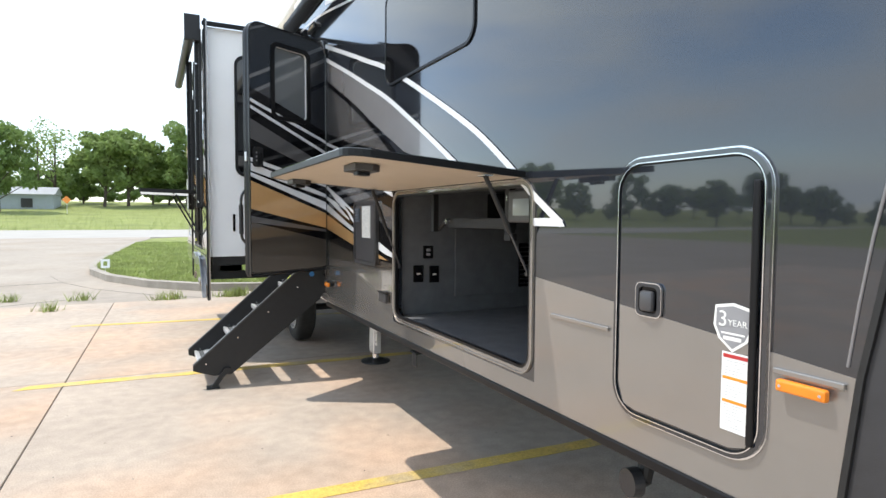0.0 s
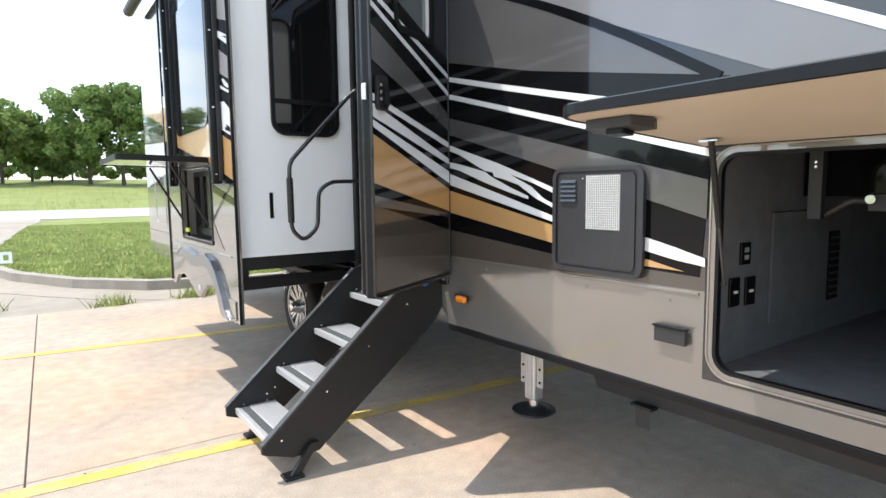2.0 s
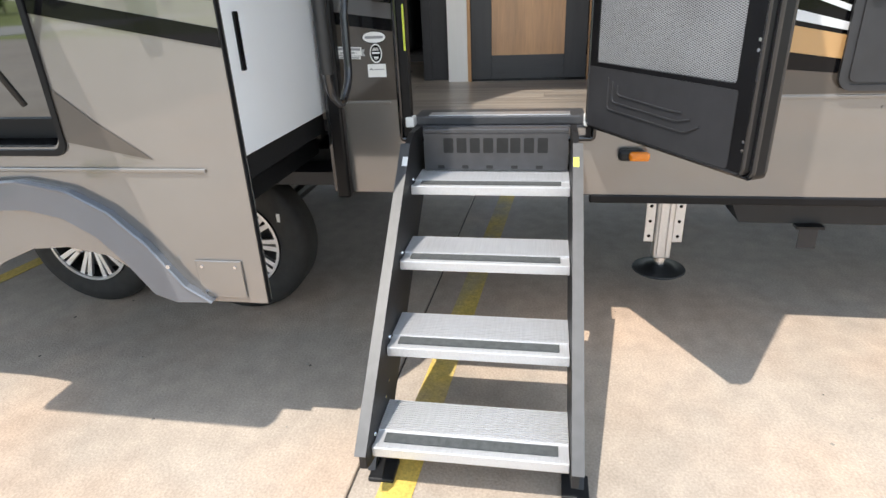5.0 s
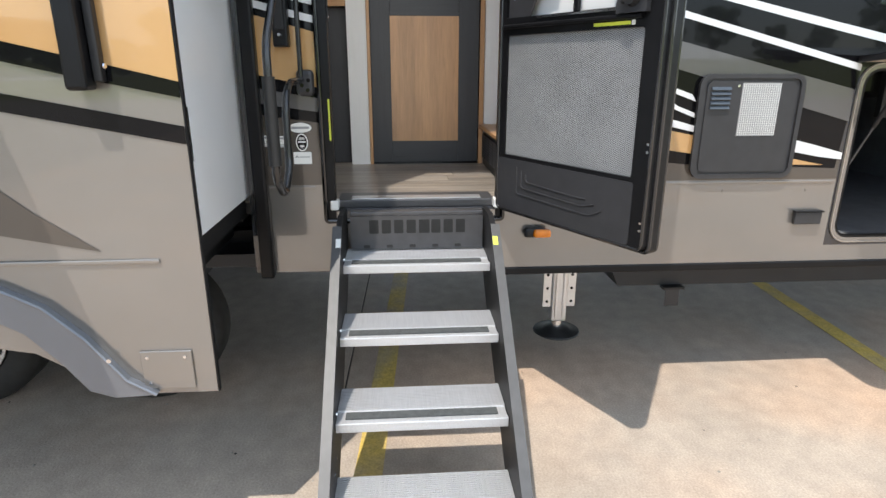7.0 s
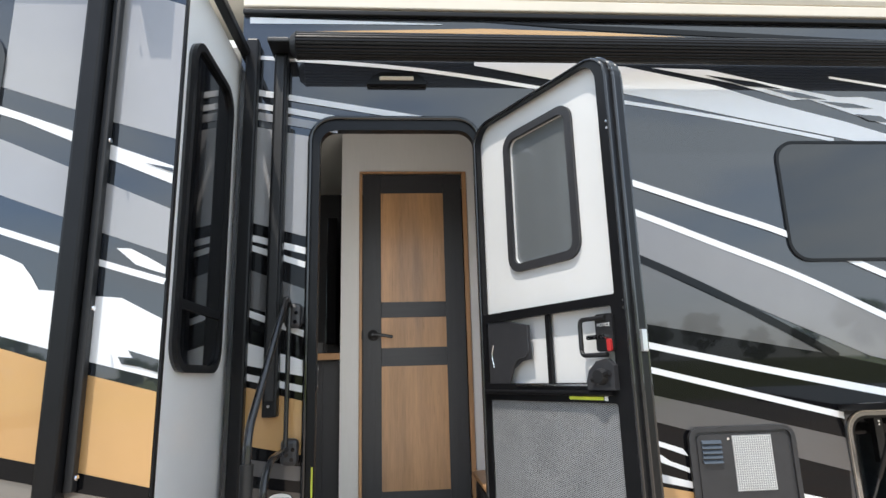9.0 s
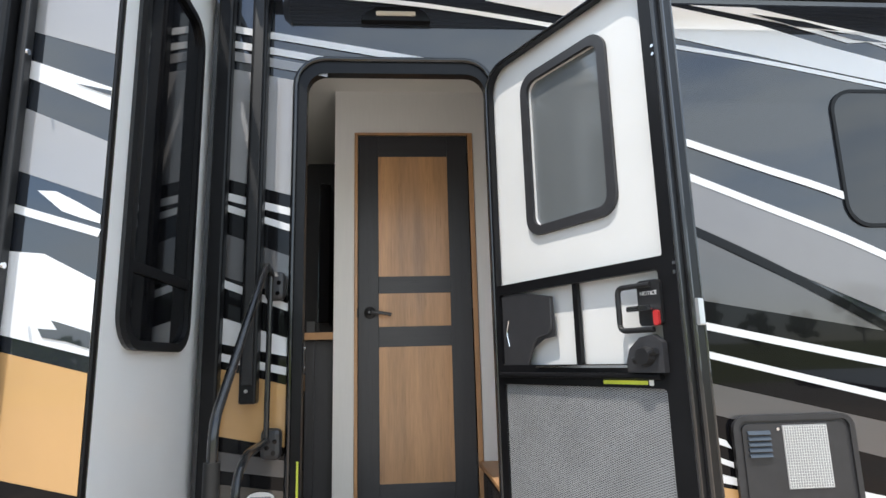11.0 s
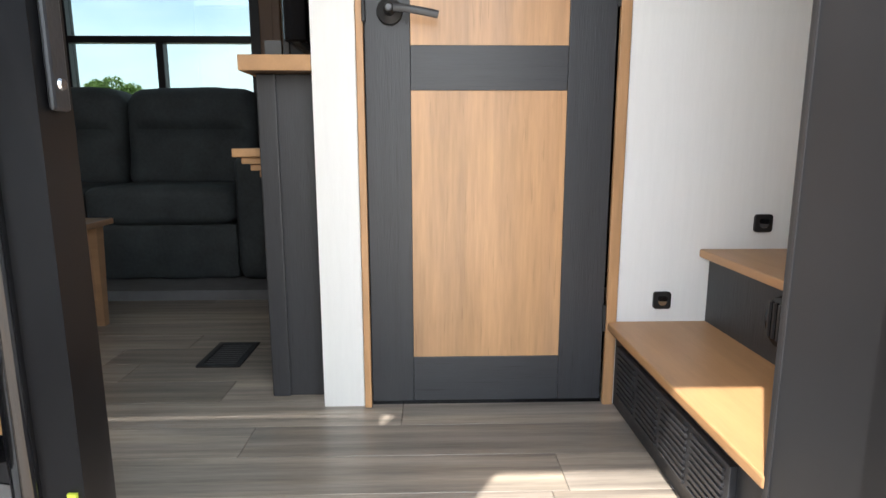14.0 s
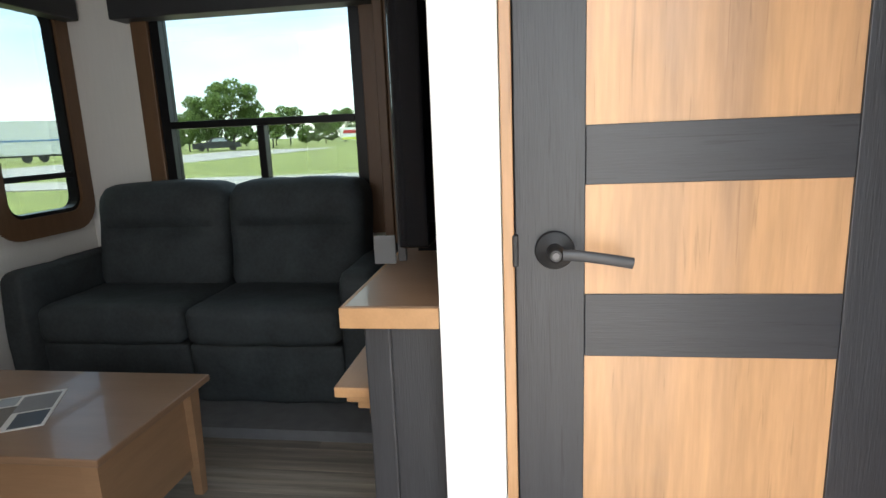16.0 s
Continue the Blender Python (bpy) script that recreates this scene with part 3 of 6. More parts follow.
# upper graphics
part("stripe", pband(fw, 2, [(6.12, 3.275), (5.3, 3.215), (4.356, 3.062), (3.85, 2.978), (3.283, 2.862)], 0.020), "white_d", wall)
band("white_d", 4, 6.12, 3.10, 5.2, 2.945, 0.0, 0.03, 0.03)
band("white_d", 4, 6.12, 3.035, 5.5, 2.925, 0.0, 0.03, 0.03)
band("silver_skylit", 3, 6.12, 2.985, 5.7, 2.91, 0.0, 0.04, 0.04)
decal("white_swoosh", "white_d", [(5.05, 3.243), (4.362, 3.111), (3.729, 2.973), (3.119, 2.846), (2.5, 2.72), (2.5, 2.80), (3.013, 2.898), (3.196, 2.957), (3.589, 3.063), (3.857, 3.151), (4.300, 3.246), (5.05, 3.30)], lay=2)
decal("torn_swoosh", "white_d", [(4.168, 3.242), (3.759, 3.162), (3.469, 3.073), (3.379, 3.080), (3.152, 2.997), (3.003, 2.946), (2.5, 2.84), (2.5, 2.98), (2.977, 3.070), (3.087, 3.093), (3.224, 3.092), (3.371, 3.121), (3.573, 3.164), (3.875, 3.234)], lay=2)
for loop in ([(3.60, 3.135), (3.42, 3.112), (3.28, 3.075), (3.44, 3.088)], [(3.90, 3.205), (3.66, 3.172), (3.50, 3.13), (3.70, 3.148)], [(3.148, 3.000), (3.015, 2.989), (2.962, 2.953), (3.080, 2.964)], [(3.33, 3.07), (3.15, 3.055), (3.05, 3.03), (3.2, 3.035)]):
    decal("torn_mark", "dark", loop, lay=4)
band("white_d", 2, 3.25, 3.20, 2.5, 3.08, 0.0, 0.012, 0.02)
decal("gold_streak", "gold", [(5.85, 3.412), (5.0, 3.442), (4.4, 3.432), (3.9, 3.41), (5.0, 3.408)], lay=3)
band("white_d", 2, 6.12, 3.468, 5.2, 3.462, 0.0, 0.034, 0.004)
decal("black_streak", "black", [(5.0, 3.482), (4.2, 3.462), (3.4, 3.43), (2.6, 3.40), (3.6, 3.412), (4.4, 3.44)], lay=4)
# column between the door and the slide-out
decal("silver_field", "silver_skylit", [(5.83, 2.33), (6.12, 2.40), (6.12, 2.93), (5.83, 2.875)])
decal("black_field", "black", [(5.83, 1.334), (6.12, 1.376), (6.12, 2.48), (5.83, 2.40)], lay=3)
for m, a, b, w0, w1 in (("white_d", 2.335, 2.41, 0.03, 0.03), ("white_d", 2.272, 2.37, 0.027, 0.027), ("grey", 2.09, 2.19, 0.15, 0.165), ("white_d", 1.972, 2.085, 0.028, 0.03), ("white_d", 1.828, 1.908, 0.065, 0.10),
                        ("white_d", 1.742, 1.812, 0.028, 0.028), ("gold", 1.587, 1.655, 0.215, 0.235), ("grey", 1.4075, 1.4525, 0.057, 0.063)):
    band(m, 4, 5.83, a, 6.12, b, 0, w0, w1)
part("mid_trim", bx(1.352, 1.3585, 3.50, 5.04, 1.052, 1.066, bev=0.003), "taupe", wall, "thin raised taupe trim strip")
part("mid_trim", bx(1.352, 1.3585, 5.86, 6.11, 1.052, 1.066, bev=0.003), "taupe", wall)
part("mid_trim", bx(1.348, 1.3585, 1.50, 1.82, 1.036, 1.052, bev=0.003), "taupe", wall)
part("mid_trim", bx(1.348, 1.3585, 0.745, 0.915, 1.036, 1.052, bev=0.003), "taupe", wall)

# storage bay lining and its fittings
lin = part("bay_rear_panel", bx(1.41, 3.3, 3.47, 3.50, 0.74, 1.62), "carpet", tr)
part("bay_front_panel", bx(1.41, 3.3, 1.86, 1.89, 0.74, 1.62), "carpet", tr)
part("bay_back_panel", bx(3.3, 3.33, 1.86, 3.50, 0.74, 1.62), "carpet", tr)
part("bay_roof", bx(1.41, 3.3, 1.89, 3.47, 1.60, 1.63), "carpet", tr)
part("bay_floor", bx(1.41, 3.3, 1.89, 3.47, 0.745, 0.785), "carpet", tr)
part("bay_hatch_panel", bx(1.80, 2.36, 3.457, 3.468, 0.89, 1.34, bev=0.003), "carpet", tr)
part("bay_vent_slot", bx(2.31, 2.42, 3.452, 3.456, 0.93, 1.24), "black", tr)
for i in range(9):
    part("slot_bar", bx(2.32, 2.41, 3.447, 3.452, 0.95 + i * 0.032, 0.958 + i * 0.032), "charcoal", tr)
for x, z in ((1.60, 1.192), (1.53, 1.052), (1.645, 1.045)):
    o = part("socket_plate", bx(x - 0.035, x + 0.035, 3.459, 3.469, z - 0.055 if z < 1.1 else z - 0.042, z + 0.055 if z < 1.1 else z + 0.042, bev=0.003), "black", tr, "black switch or socket plate")
    if z > 1.1:
        for d in (-0.014, 0.014):
            part("outlet", bx(x - 0.014, x + 0.014, 3.456, 3.459, z + d - 0.009, z + d + 0.009), "inkgrey", o)
    else:
        part("switch", bx(x - 0.012, x + 0.012, 3.455, 3.459, z - 0.005, z + 0.005), "paper", o)
cb = part("crossbar", bx(1.54, 1.58, 2.40, 3.06, 1.362, 1.418, bev=0.004), "blackpc", tr, "dark grey steel crossbar inside the bay")
part("crossbar_arm", tb(bend([(1.56, 3.05, 1.39), (1.55, 3.10, 1.40), (1.54, 3.185, 1.345)], 0.02), 0.012), "blackpc", cb)
for y, z in ((3.175, 1.334), (2.345, 1.345)):
    br = part("crossbar_bracket", bx(1.50, 1.535, y, y + 0.042, z, 1.57, bev=0.003), "blackpc", tr, "black steel hanging bracket")
    for dz in (0.05, 0.065):
        part("bracket_bolt", cy((1.4995, y + 0.02, 1.57 - dz), (-1, 0, 0), 0.005, 0.005, 0.002, 8), "chrome", br)
part("bracket_tab", bx(1.495, 1.535, 2.33, 2.385, 1.31, 1.3445, bev=0.003), "blackpc", tr)
part("bracket_roller", cy((1.545, 3.045, 1.40), (-1, 0, 0), 0.014, 0.014, 0.03), "chrome", tr)
bm = bmesh.new()
plate(bm, [[(2.425 + 0.026 * math.cos(a), 1.391 + 0.02 * math.sin(a)) for a in np.linspace(0, 2 * math.pi, 25)[:-1]]], lambda u, v, w: (1.538 + w, u, v), 0, 0.0018)
part("crossbar_badge", bm, "paper", cb)
bm = bmesh.new()
plate(bm, [[(2.425 + 0.021 * math.cos(a), 1.391 + 0.015 * math.sin(a)) for a in np.linspace(0, 2 * math.pi, 25)[:-1]]], lambda u, v, w: (1.5372 + w, u, v), 0, 0.0006)
part("badge_centre", bm, "blue", cb)
part("beam", bx(2.05, 2.15, 1.9, 3.46, 1.40, 1.58), "black", tr)
dev = part("control_box", bx(1.452, 1.56, 2.015, 2.285, 1.398, 1.548, bev=0.010), "gunmetal", tr, "dark control box with a small grey screen")
part("box_screen", bx(1.4465, 1.4515, 2.108, 2.237, 1.430, 1.506, bev=0.001), "screen", dev)
part("bay_seal", pl([rr(1.948, 3.462, 0.768, 1.577, 0.087), rr(1.966, 3.444, 0.786, 1.559, 0.07)], fw, -0.006, 0.02), "taupe", tr, "polished metal trim round the bay opening")
part("bay_gasket", pl([rr(1.966, 3.444, 0.786, 1.559, 0.07), rr(1.978, 3.432, 0.798, 1.547, 0.06)], fw, -0.004, 0.018), "trimblk", tr)
part("bay_bead", pl([rr(1.943, 3.467, 0.763, 1.582, 0.092), rr(1.948, 3.462, 0.768, 1.577, 0.087)], fw, -0.010, 0.0), "taupe_lining", tr)


def fl(u, v, w):
    """The raised bay door: u along the trailer, v out from the hinge, w up."""
    return (1.345 - v * 0.985, u, 1.585 + v * 0.075 + w)


LZ = rt(1.985, 3.50, 0.0, 0.77, 0.09, 0.005, 5)
LZI = rt(1.997, 3.488, 0.004, 0.758, 0.08, 0.004, 5)
lid = part("bay_door", pl([LZI], fl, 0.0, 0.020), "liner", tr, "raised storage door with cream inner lining")
part("door_rim", pl([LZ, LZI], fl, -0.002, 0.024), "trimblk", lid)
part("door_skin", pl([LZ], fl, 0.0241, 0.027), "dark", lid)
for u in (2.28, 3.385):
    lt = part("latch_housing", pl([[(u - 0.085, 0.565), (u + 0.085, 0.565), (u + 0.10, 0.60), (u + 0.075, 0.665), (u - 0.075, 0.665), (u - 0.10, 0.60)]], fl, -0.028, -0.0022), "charcoal", lid, "dark plastic latch housing")
    part("latch_lever", pl([rr(u - 0.03, u + 0.03, 0.585, 0.64, 0.008)], fl, -0.042, -0.029), "trimblk", lt)
for low, top in (((1.385, 2.022, 1.185), (1.18, 2.036, 1.590)), ((1.385, 3.425, 1.105), (1.18, 3.372, 1.590))):
    low, top = Vector(low), Vector(top)
    s = part("gas_strut", tb([low, low.lerp(top, 0.5)], 0.005, 8), "gunmetal", tr, "dark gas strut holding the storage door")
    part("strut_sleeve", tb([low.lerp(top, 0.42), top], 0.010, 10), "rubber", s)
    part("strut_foot", bx(top.x - 0.02, top.x + 0.02, top.y - 0.03, top.y + 0.03, 1.587, 1.592), "chrome", s)
    part("strut_end", cy(low, (-1, 0, 0), 0.010, 0.010, 0.01, 10), "charcoal", s)

# small front storage door
sd = part("storage_door", pl([rr(0.952, 1.448, 0.80, 1.585, 0.085)], fw, -0.010, -0.003), "dark", tr, "closed two-tone front storage door")
part("door_lower_skin", pl([[(0.956, 0.9), (0.956, 1.093), (1.444, 1.138), (1.444, 0.88), (1.42, 0.815), (1.37, 0.805), (1.03, 0.805), (0.98, 0.82)]], fw, -0.0122, -0.0108), "taupe", sd)
part("door_trim", pl([rr(0.930, 1.470, 0.779, 1.608, 0.106, 8), rr(0.945, 1.455, 0.793, 1.592, 0.092, 8)], fw, -0.014, -0.002), "dark", sd, "glossy dark rounded trim")
part("trim_bead", pl([rr(0.925, 1.475, 0.774, 1.613, 0.111, 8), rr(0.930, 1.470, 0.779, 1.608, 0.106, 8)], fw, -0.008, -0.001), "chrome", sd)
part("trim_bead", pl([rr(0.943, 1.457, 0.791, 1.594, 0.094, 8), rr(0.946, 1.454, 0.794, 1.591, 0.091, 8)], fw, -0.017, -0.0142), "chrome", sd)
part("door_trim_seal", pl([rr(0.945, 1.455, 0.793, 1.592, 0.092, 8), rr(0.952, 1.448, 0.80, 1.585, 0.085, 8)], fw, -0.006, -0.002), "rubber", sd)
part("hinge", bx(1.336, 1.35, 0.955, 0.975, 0.83, 1.52, bev=0.005), "trimblk", sd)
hd = part("door_handle", pl([rr(1.268, 1.366, 1.118, 1.219, 0.02), rr(1.280, 1.354, 1.128, 1.209, 0.016)], fw, -0.022, -0.0125), "charcoal", sd, "grey plastic paddle handle")
part("handle_rim", pl([rr(1.265, 1.369, 1.115, 1.222, 0.022), rr(1.268, 1.366, 1.118, 1.219, 0.02)], fw, -0.0205, -0.0125), "chrome", hd)
part("handle_recess", pl([rr(1.280, 1.354, 1.128, 1.209, 0.016)], fw, -0.0150, -0.0125), "black", hd)
part("paddle", bx(1.322, 1.344, 1.288, 1.340, 1.134, 1.198, bev=0.010), "gunmetal", hd, smooth=True)
part("lock_barrel", cy((1.3475, 1.347, 1.165), (-1, 0, 0), 0.005, 0.005, 0.004, 10), "chrome", hd)
sh = [(1.10, 1.16), (1.055, 1.172), (1.01, 1.16), (1.006, 1.10), (1.02, 1.06), (1.055, 1.025), (1.09, 1.06), (1.104, 1.10)]
shi = [(1.096, 1.152), (1.055, 1.163), (1.016, 1.152), (1.013, 1.10), (1.026, 1.064), (1.055, 1.035), (1.084, 1.064), (1.097, 1.10)]
sh, shi = ([(1.026 + (a - 1.055) * 1.22, 1.065 + (b - 1.025) * 0.9) for a, b in q] for q in (sh, shi))
bdg = part("warranty_badge", pl([sh], fw, -0.0136, -0.0126), "paper", sd, "white-edged shield badge reading 3 YEAR")
part("badge_field", pl([shi], fw, -0.0142, -0.0137), "inkgrey", bdg)


def text(body, size, m4, m, parent, name="lettering"):
    c = bpy.data.curves.new(name, "FONT")
    c.body, c.size, c.extrude, c.align_x, c.align_y = body, size, 0.0004, "CENTER", "CENTER"
    tmp = bpy.data.objects.new(name, c)
    scene.collection.objects.link(tmp)
    bpy.context.view_layer.update()
    me = bpy.data.meshes.new_from_object(tmp)
    bpy.data.objects.remove(tmp)
    me.transform(m4)
    me.materials.clear()
    me.materials.append(M[m])
    ob = new(name, me)
    ob.parent = parent
    return ob


def face_w(x, y, z):
    """Lettering that faces away from the door-side wall."""
    return Matrix.Translation((x, y, z)) @ Matrix(((0, 0, -1), (-1, 0, 0), (0, 1, 0))).to_4x4()


text("3", 0.060, face_w(1.3450, 1.056, 1.150), "paper", bdg)
text("YEAR", 0.024, face_w(1.3450, 1.012, 1.143), "paper", bdg)
part("badge_line", pl([[(1.06, 1.112), (0.99, 1.112), (0.99, 1.117), (1.06, 1.117)]], fw, -0.0148, -0.0143), "paper", bdg)
part("badge_line", pl([[(1.053, 1.096), (1.0, 1.096), (1.0, 1.106), (1.053, 1.106)]], fw, -0.0148, -0.0143), "paper", bdg)
nt = part("notice_sticker", pl([[(1.056, 0.851), (0.973, 0.851), (0.973, 1.064), (1.056, 1.064)]], fw, -0.0136, -0.0126), "paper", sd, "tall white notice sticker with small print")
for z, m, h in ((1.054, "redp", 0.005), (0.995, "orange", 0.004), (0.932, "orange", 0.004)):
    part("print_band", pl([[(1.052, z - h), (0.978, z - h), (0.978, z + h), (1.052, z + h)]], fw, -0.0142, -0.0137), m, nt)
bm = bmesh.new()
for i in range(22):
    z = 0.862 + i * 0.0085
    if min(abs(z - 0.995), abs(z - 0.932)) > 0.008:
        plate(bm, [[(1.048, z), (0.986 + 0.01 * (i * 7 % 3), z), (0.986 + 0.01 * (i * 7 % 3), z + 0.0008), (1.048, z + 0.0008)]], fw, -0.0141, -0.0137)
part("small_print", bm, "inkgrey", nt, kind="stuff")
mk = part("marker_light", bx(1.330, 1.352, 0.775, 0.895, 1.000, 1.030, bev=0.006), "orange", tr, "rectangular amber side reflector")
for y in (0.787, 0.883):
    part("marker_screw", cy((1.330, y, 1.015), (-1, 0, 0), 0.004, 0.004, 0.002, 8), "chrome", mk)
mk = part("marker_light", bx(1.315, 1.352, 4.840, 4.940, 0.822, 0.868, bev=0.014), "blackpc", tr, "oval amber side marker lamp")
part("amber_lens", bx(1.296, 1.325, 4.822, 4.902, 0.826, 0.864, bev=0.012), "orange", mk)
lk = part("square_cover", bx(1.330, 1.352, 3.535, 3.665, 0.86, 0.918, bev=0.004), "charcoal", tr, "small grey hinged socket cover")
part("cover_lip", bx(1.322, 1.352, 3.53, 3.67, 0.918, 0.926, bev=0.003), "trimblk", lk)
for y in (4.02, 3.62, 4.7):
    part("rivet", cy((1.358, y, 1.02), (-1, 0, 0), 0.006, 0.004, 0.003, 10), "taupe", tr)

# water heater access door
vd = part("heater_door", pl([rr(3.73, 4.195, 1.088, 1.53, 0.045)], fw, -0.020, -0.003), "charcoal", tr, "charcoal water heater door with louvres")
part("door_bezel", pl([rr(3.725, 4.20, 1.083, 1.535, 0.05), rr(3.745, 4.18, 1.102, 1.516, 0.03)], fw, -0.030, -0.0205), "charcoal", vd)
part("door_panel", pl([rr(3.765, 4.165, 1.113, 1.505, 0.025)], fw, -0.026, -0.0206), "charcoal", vd)
for i in range(5):
    bm = bmesh.new()
    box(bm, 1.322, 1.334, 4.062, 4.148, 1.388 + i * 0.02, 1.401 + i * 0.02)
    for v in bm.verts:
        if v.co.z > 1.394 + i * 0.02:
            v.co.x += 0.008
    part("louvre", bm, "louvre", vd)
mesh_bm = bmesh.new()
for i in range(18):
    y = 3.838 + i * 0.0098
    box(mesh_bm, 1.3306, 1.3322, y, y + 0.0015, 1.276, 1.494)
for i in range(23):
    z = 1.276 + i * 0.0098
    box(mesh_bm, 1.3290, 1.3306, 3.838, 4.007, z, z + 0.0015)
part("vent_mesh", mesh_bm, "paper", vd, kind="stuff")
part("vent_backing", bx(1.3326, 1.3395, 3.835, 4.010, 1.272, 1.498), "meshgrey", vd)
part("door_screw", cy((1.334, 4.028, 1.485), (-1, 0, 0), 0.006, 0.006, 0.004, 10), "chrome", vd)

# bedroom window
w = part("side_window", pl([rr(2.45, 3.588, 2.27, 2.84, 0.09, 8)], fw, -0.006, -0.001), "mirrorblk", tr, "black tinted window flush in the side wall")
part("window_frame", pl([rr(2.435, 3.602, 2.255, 2.855, 0.10, 8), rr(2.45, 3.588, 2.27, 2.84, 0.09, 8)], fw, -0.009, -0.001), "trimblk", w)

# porch lamp
pm = part("porch_light", pl([[(5.565, 3.128), (5.285, 3.128), (5.30, 3.16), (5.34, 3.188), (5.50, 3.188), (5.545, 3.16)]], fw, -0.03, -0.001), "trimblk", tr, "black half-round porch light")
part("lens", bx(1.322, 1.33, 5.345, 5.505, 3.145, 3.165, bev=0.004), "liner", pm)

# awning along the wall and its arm
roll = [(1.235 + (0.062 if i % 4 < 3 else 0.058) * math.cos(2 * math.pi * i / 96), 3.262 + (0.062 if i % 4 < 3 else 0.058) * math.sin(2 * math.pi * i / 96)) for i in range(96)]
aw = part("awning_roll", pl([roll], lambda u, v, w: (u, 5.87 - w, v), 0, 7.6), "trimblk", tr, "rolled ribbed black awning along the roof")
part("awning_end", cy((1.235, 5.90, 3.262), (0, -1, 0), 0.040, 0.066, 0.029, 20), "blackpc", aw)
part("awning_head", bx(1.325, 1.3585, -1.7, 5.93, 3.345, 3.352, bev=0.002), "trimblk", aw)
arm = part("awning_arm", bx(1.295, 1.352, 5.925, 5.985, 1.635, 3.26, bev=0.008), "trimblk", tr, "black awning arm folded against the wall")
part("arm_inner", bx(1.285, 1.294, 5.937, 5.973, 1.70, 3.24, bev=0.003), "blackpc", arm)
part("arm_bolt", cy((1.283, 5.955, 1.68), (-1, 0, 0), 0.007, 0.007, 0.005, 8), "chrome", arm)
part("arm_cap", bx(1.20, 1.352, 5.902, 6.00, 3.261, 3.285, bev=0.006), "blackpc", arm)
part("corner_flange", bx(1.30, 1.352, 6.06, 6.118, 0.66, 3.34, bev=0.01), "trimblk", tr, "black vertical slide-out seal")

# door opening trim
loop = rt(5.040, 5.822, 0.908, 2.964, 0.114, 0.012)
part("door_frame", tb([fw(u, v, -0.010) for u, v in loop + loop[:1]], 0.011, 10), "mirrorblk", tr, "thin polished bead round the doorway", smooth=True)
part("door_jamb", pl([rt(5.038, 5.824, 0.905, 2.966, 0.116, 0.006), rt(5.070, 5.778, 0.920, 2.905, 0.075, 0.004)], fw, -0.008, 0.035), "trimblk", tr, "black inner door jamb")
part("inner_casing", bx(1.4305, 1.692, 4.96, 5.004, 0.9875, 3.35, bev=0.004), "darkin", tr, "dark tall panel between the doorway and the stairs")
part("casing_line", bx(1.672, 1.678, 5.0042, 5.0062, 0.99, 3.35), "charcoal", tr)
sp = part("door_strike", bx(1.362, 1.384, 5.772, 5.7775, 1.735, 1.845, bev=0.003), "charcoal", tr, "dark door strike plate with two bright screws")
for z in (1.755, 1.825):
    part("strike_screw", cy((1.373, 5.7718, z), (0, -1, 0), 0.005, 0.004, 0.002, 10), "chrome", sp)
part("yellow_tape", bx(1.3490, 1.3515, 5.783, 5.7905, 1.262, 1.432), "yellowst", tr, "yellow safety strip on the jamb")
part("threshold", bx(1.396, 1.562, 5.072, 5.776, 0.955, 0.992, bev=0.005), "gunmetal", tr, "grey metal door threshold")
for ya, yb in ((5.043, 5.080), (5.766, 5.802)):
    part("threshold_end_cap", bx(1.342, 1.40, ya, yb, 0.958, 1.000, bev=0.005), "paper", tr, "white plastic block at the threshold's end")
part("threshold_step", bx(1.412, 1.478, 5.13, 5.715, 0.9915, 0.995, bev=0.001), "alu", tr)
part("threshold_apron", bx(1.398, 1.42, 5.072, 5.776, 0.87, 0.954, bev=0.004), "gunmetal", tr)

# entry door
dm = Matrix.Identity(4)
IN = -0.001
WIN, WINI = rr(0.165, 0.560, 2.185, 2.790, 0.065), rr(0.198, 0.527, 2.218, 2.757, 0.038)
ed = part("entry_door", pl([rt(-0.012, 0.757, 0.975, 2.895, 0.10, 0.02), WINI], fd, 0.0, 0.032), "whitefg", tr, "open entry door, dark striped outside, white inside")
part("outer_skin", pl([rt(-0.012, 0.757, 0.975, 2.895, 0.10, 0.02), WINI], fd, 0.0325, 0.036), "dark", ed)
part("door_edge", pl([rt(-0.018, 0.766, 0.955, 2.903, 0.107, 0.02), rt(-0.011, 0.755, 0.98, 2.894, 0.099, 0.018)], fd, -0.008, 0.038), "trimblk", ed)
loop = rt(-0.012, 0.760, 0.962, 2.898, 0.102, 0.02)
for w in (-0.004, 0.035):
    part("edge_ridge", tb([fd(u, v, w) for u, v in loop + loop[:1]], 0.0085, 8), "handle", ed, smooth=True)
part("window_bezel", pl([WIN, WINI], fd, -0.014, -0.001), "charcoal", ed)
part("outer_bezel", pl([WIN, WINI], fd, 0.0365, 0.046), "trimblk", ed)
part("pane", pl([WINI], fd, 0.010, 0.014), "greypane", ed, "frosted grey door window")


def fdo(u, v, w):
    """The outside of the entry door as it would lie when shut; w outwards as on the wall."""
    return fd(u, v, 0.0362 - w)


def dband(m, lay, a, b, w0, w1, bow=0.0):
    band(m, lay, -0.012, a, 0.757, b, bow, w0, w1, fdo, ed)


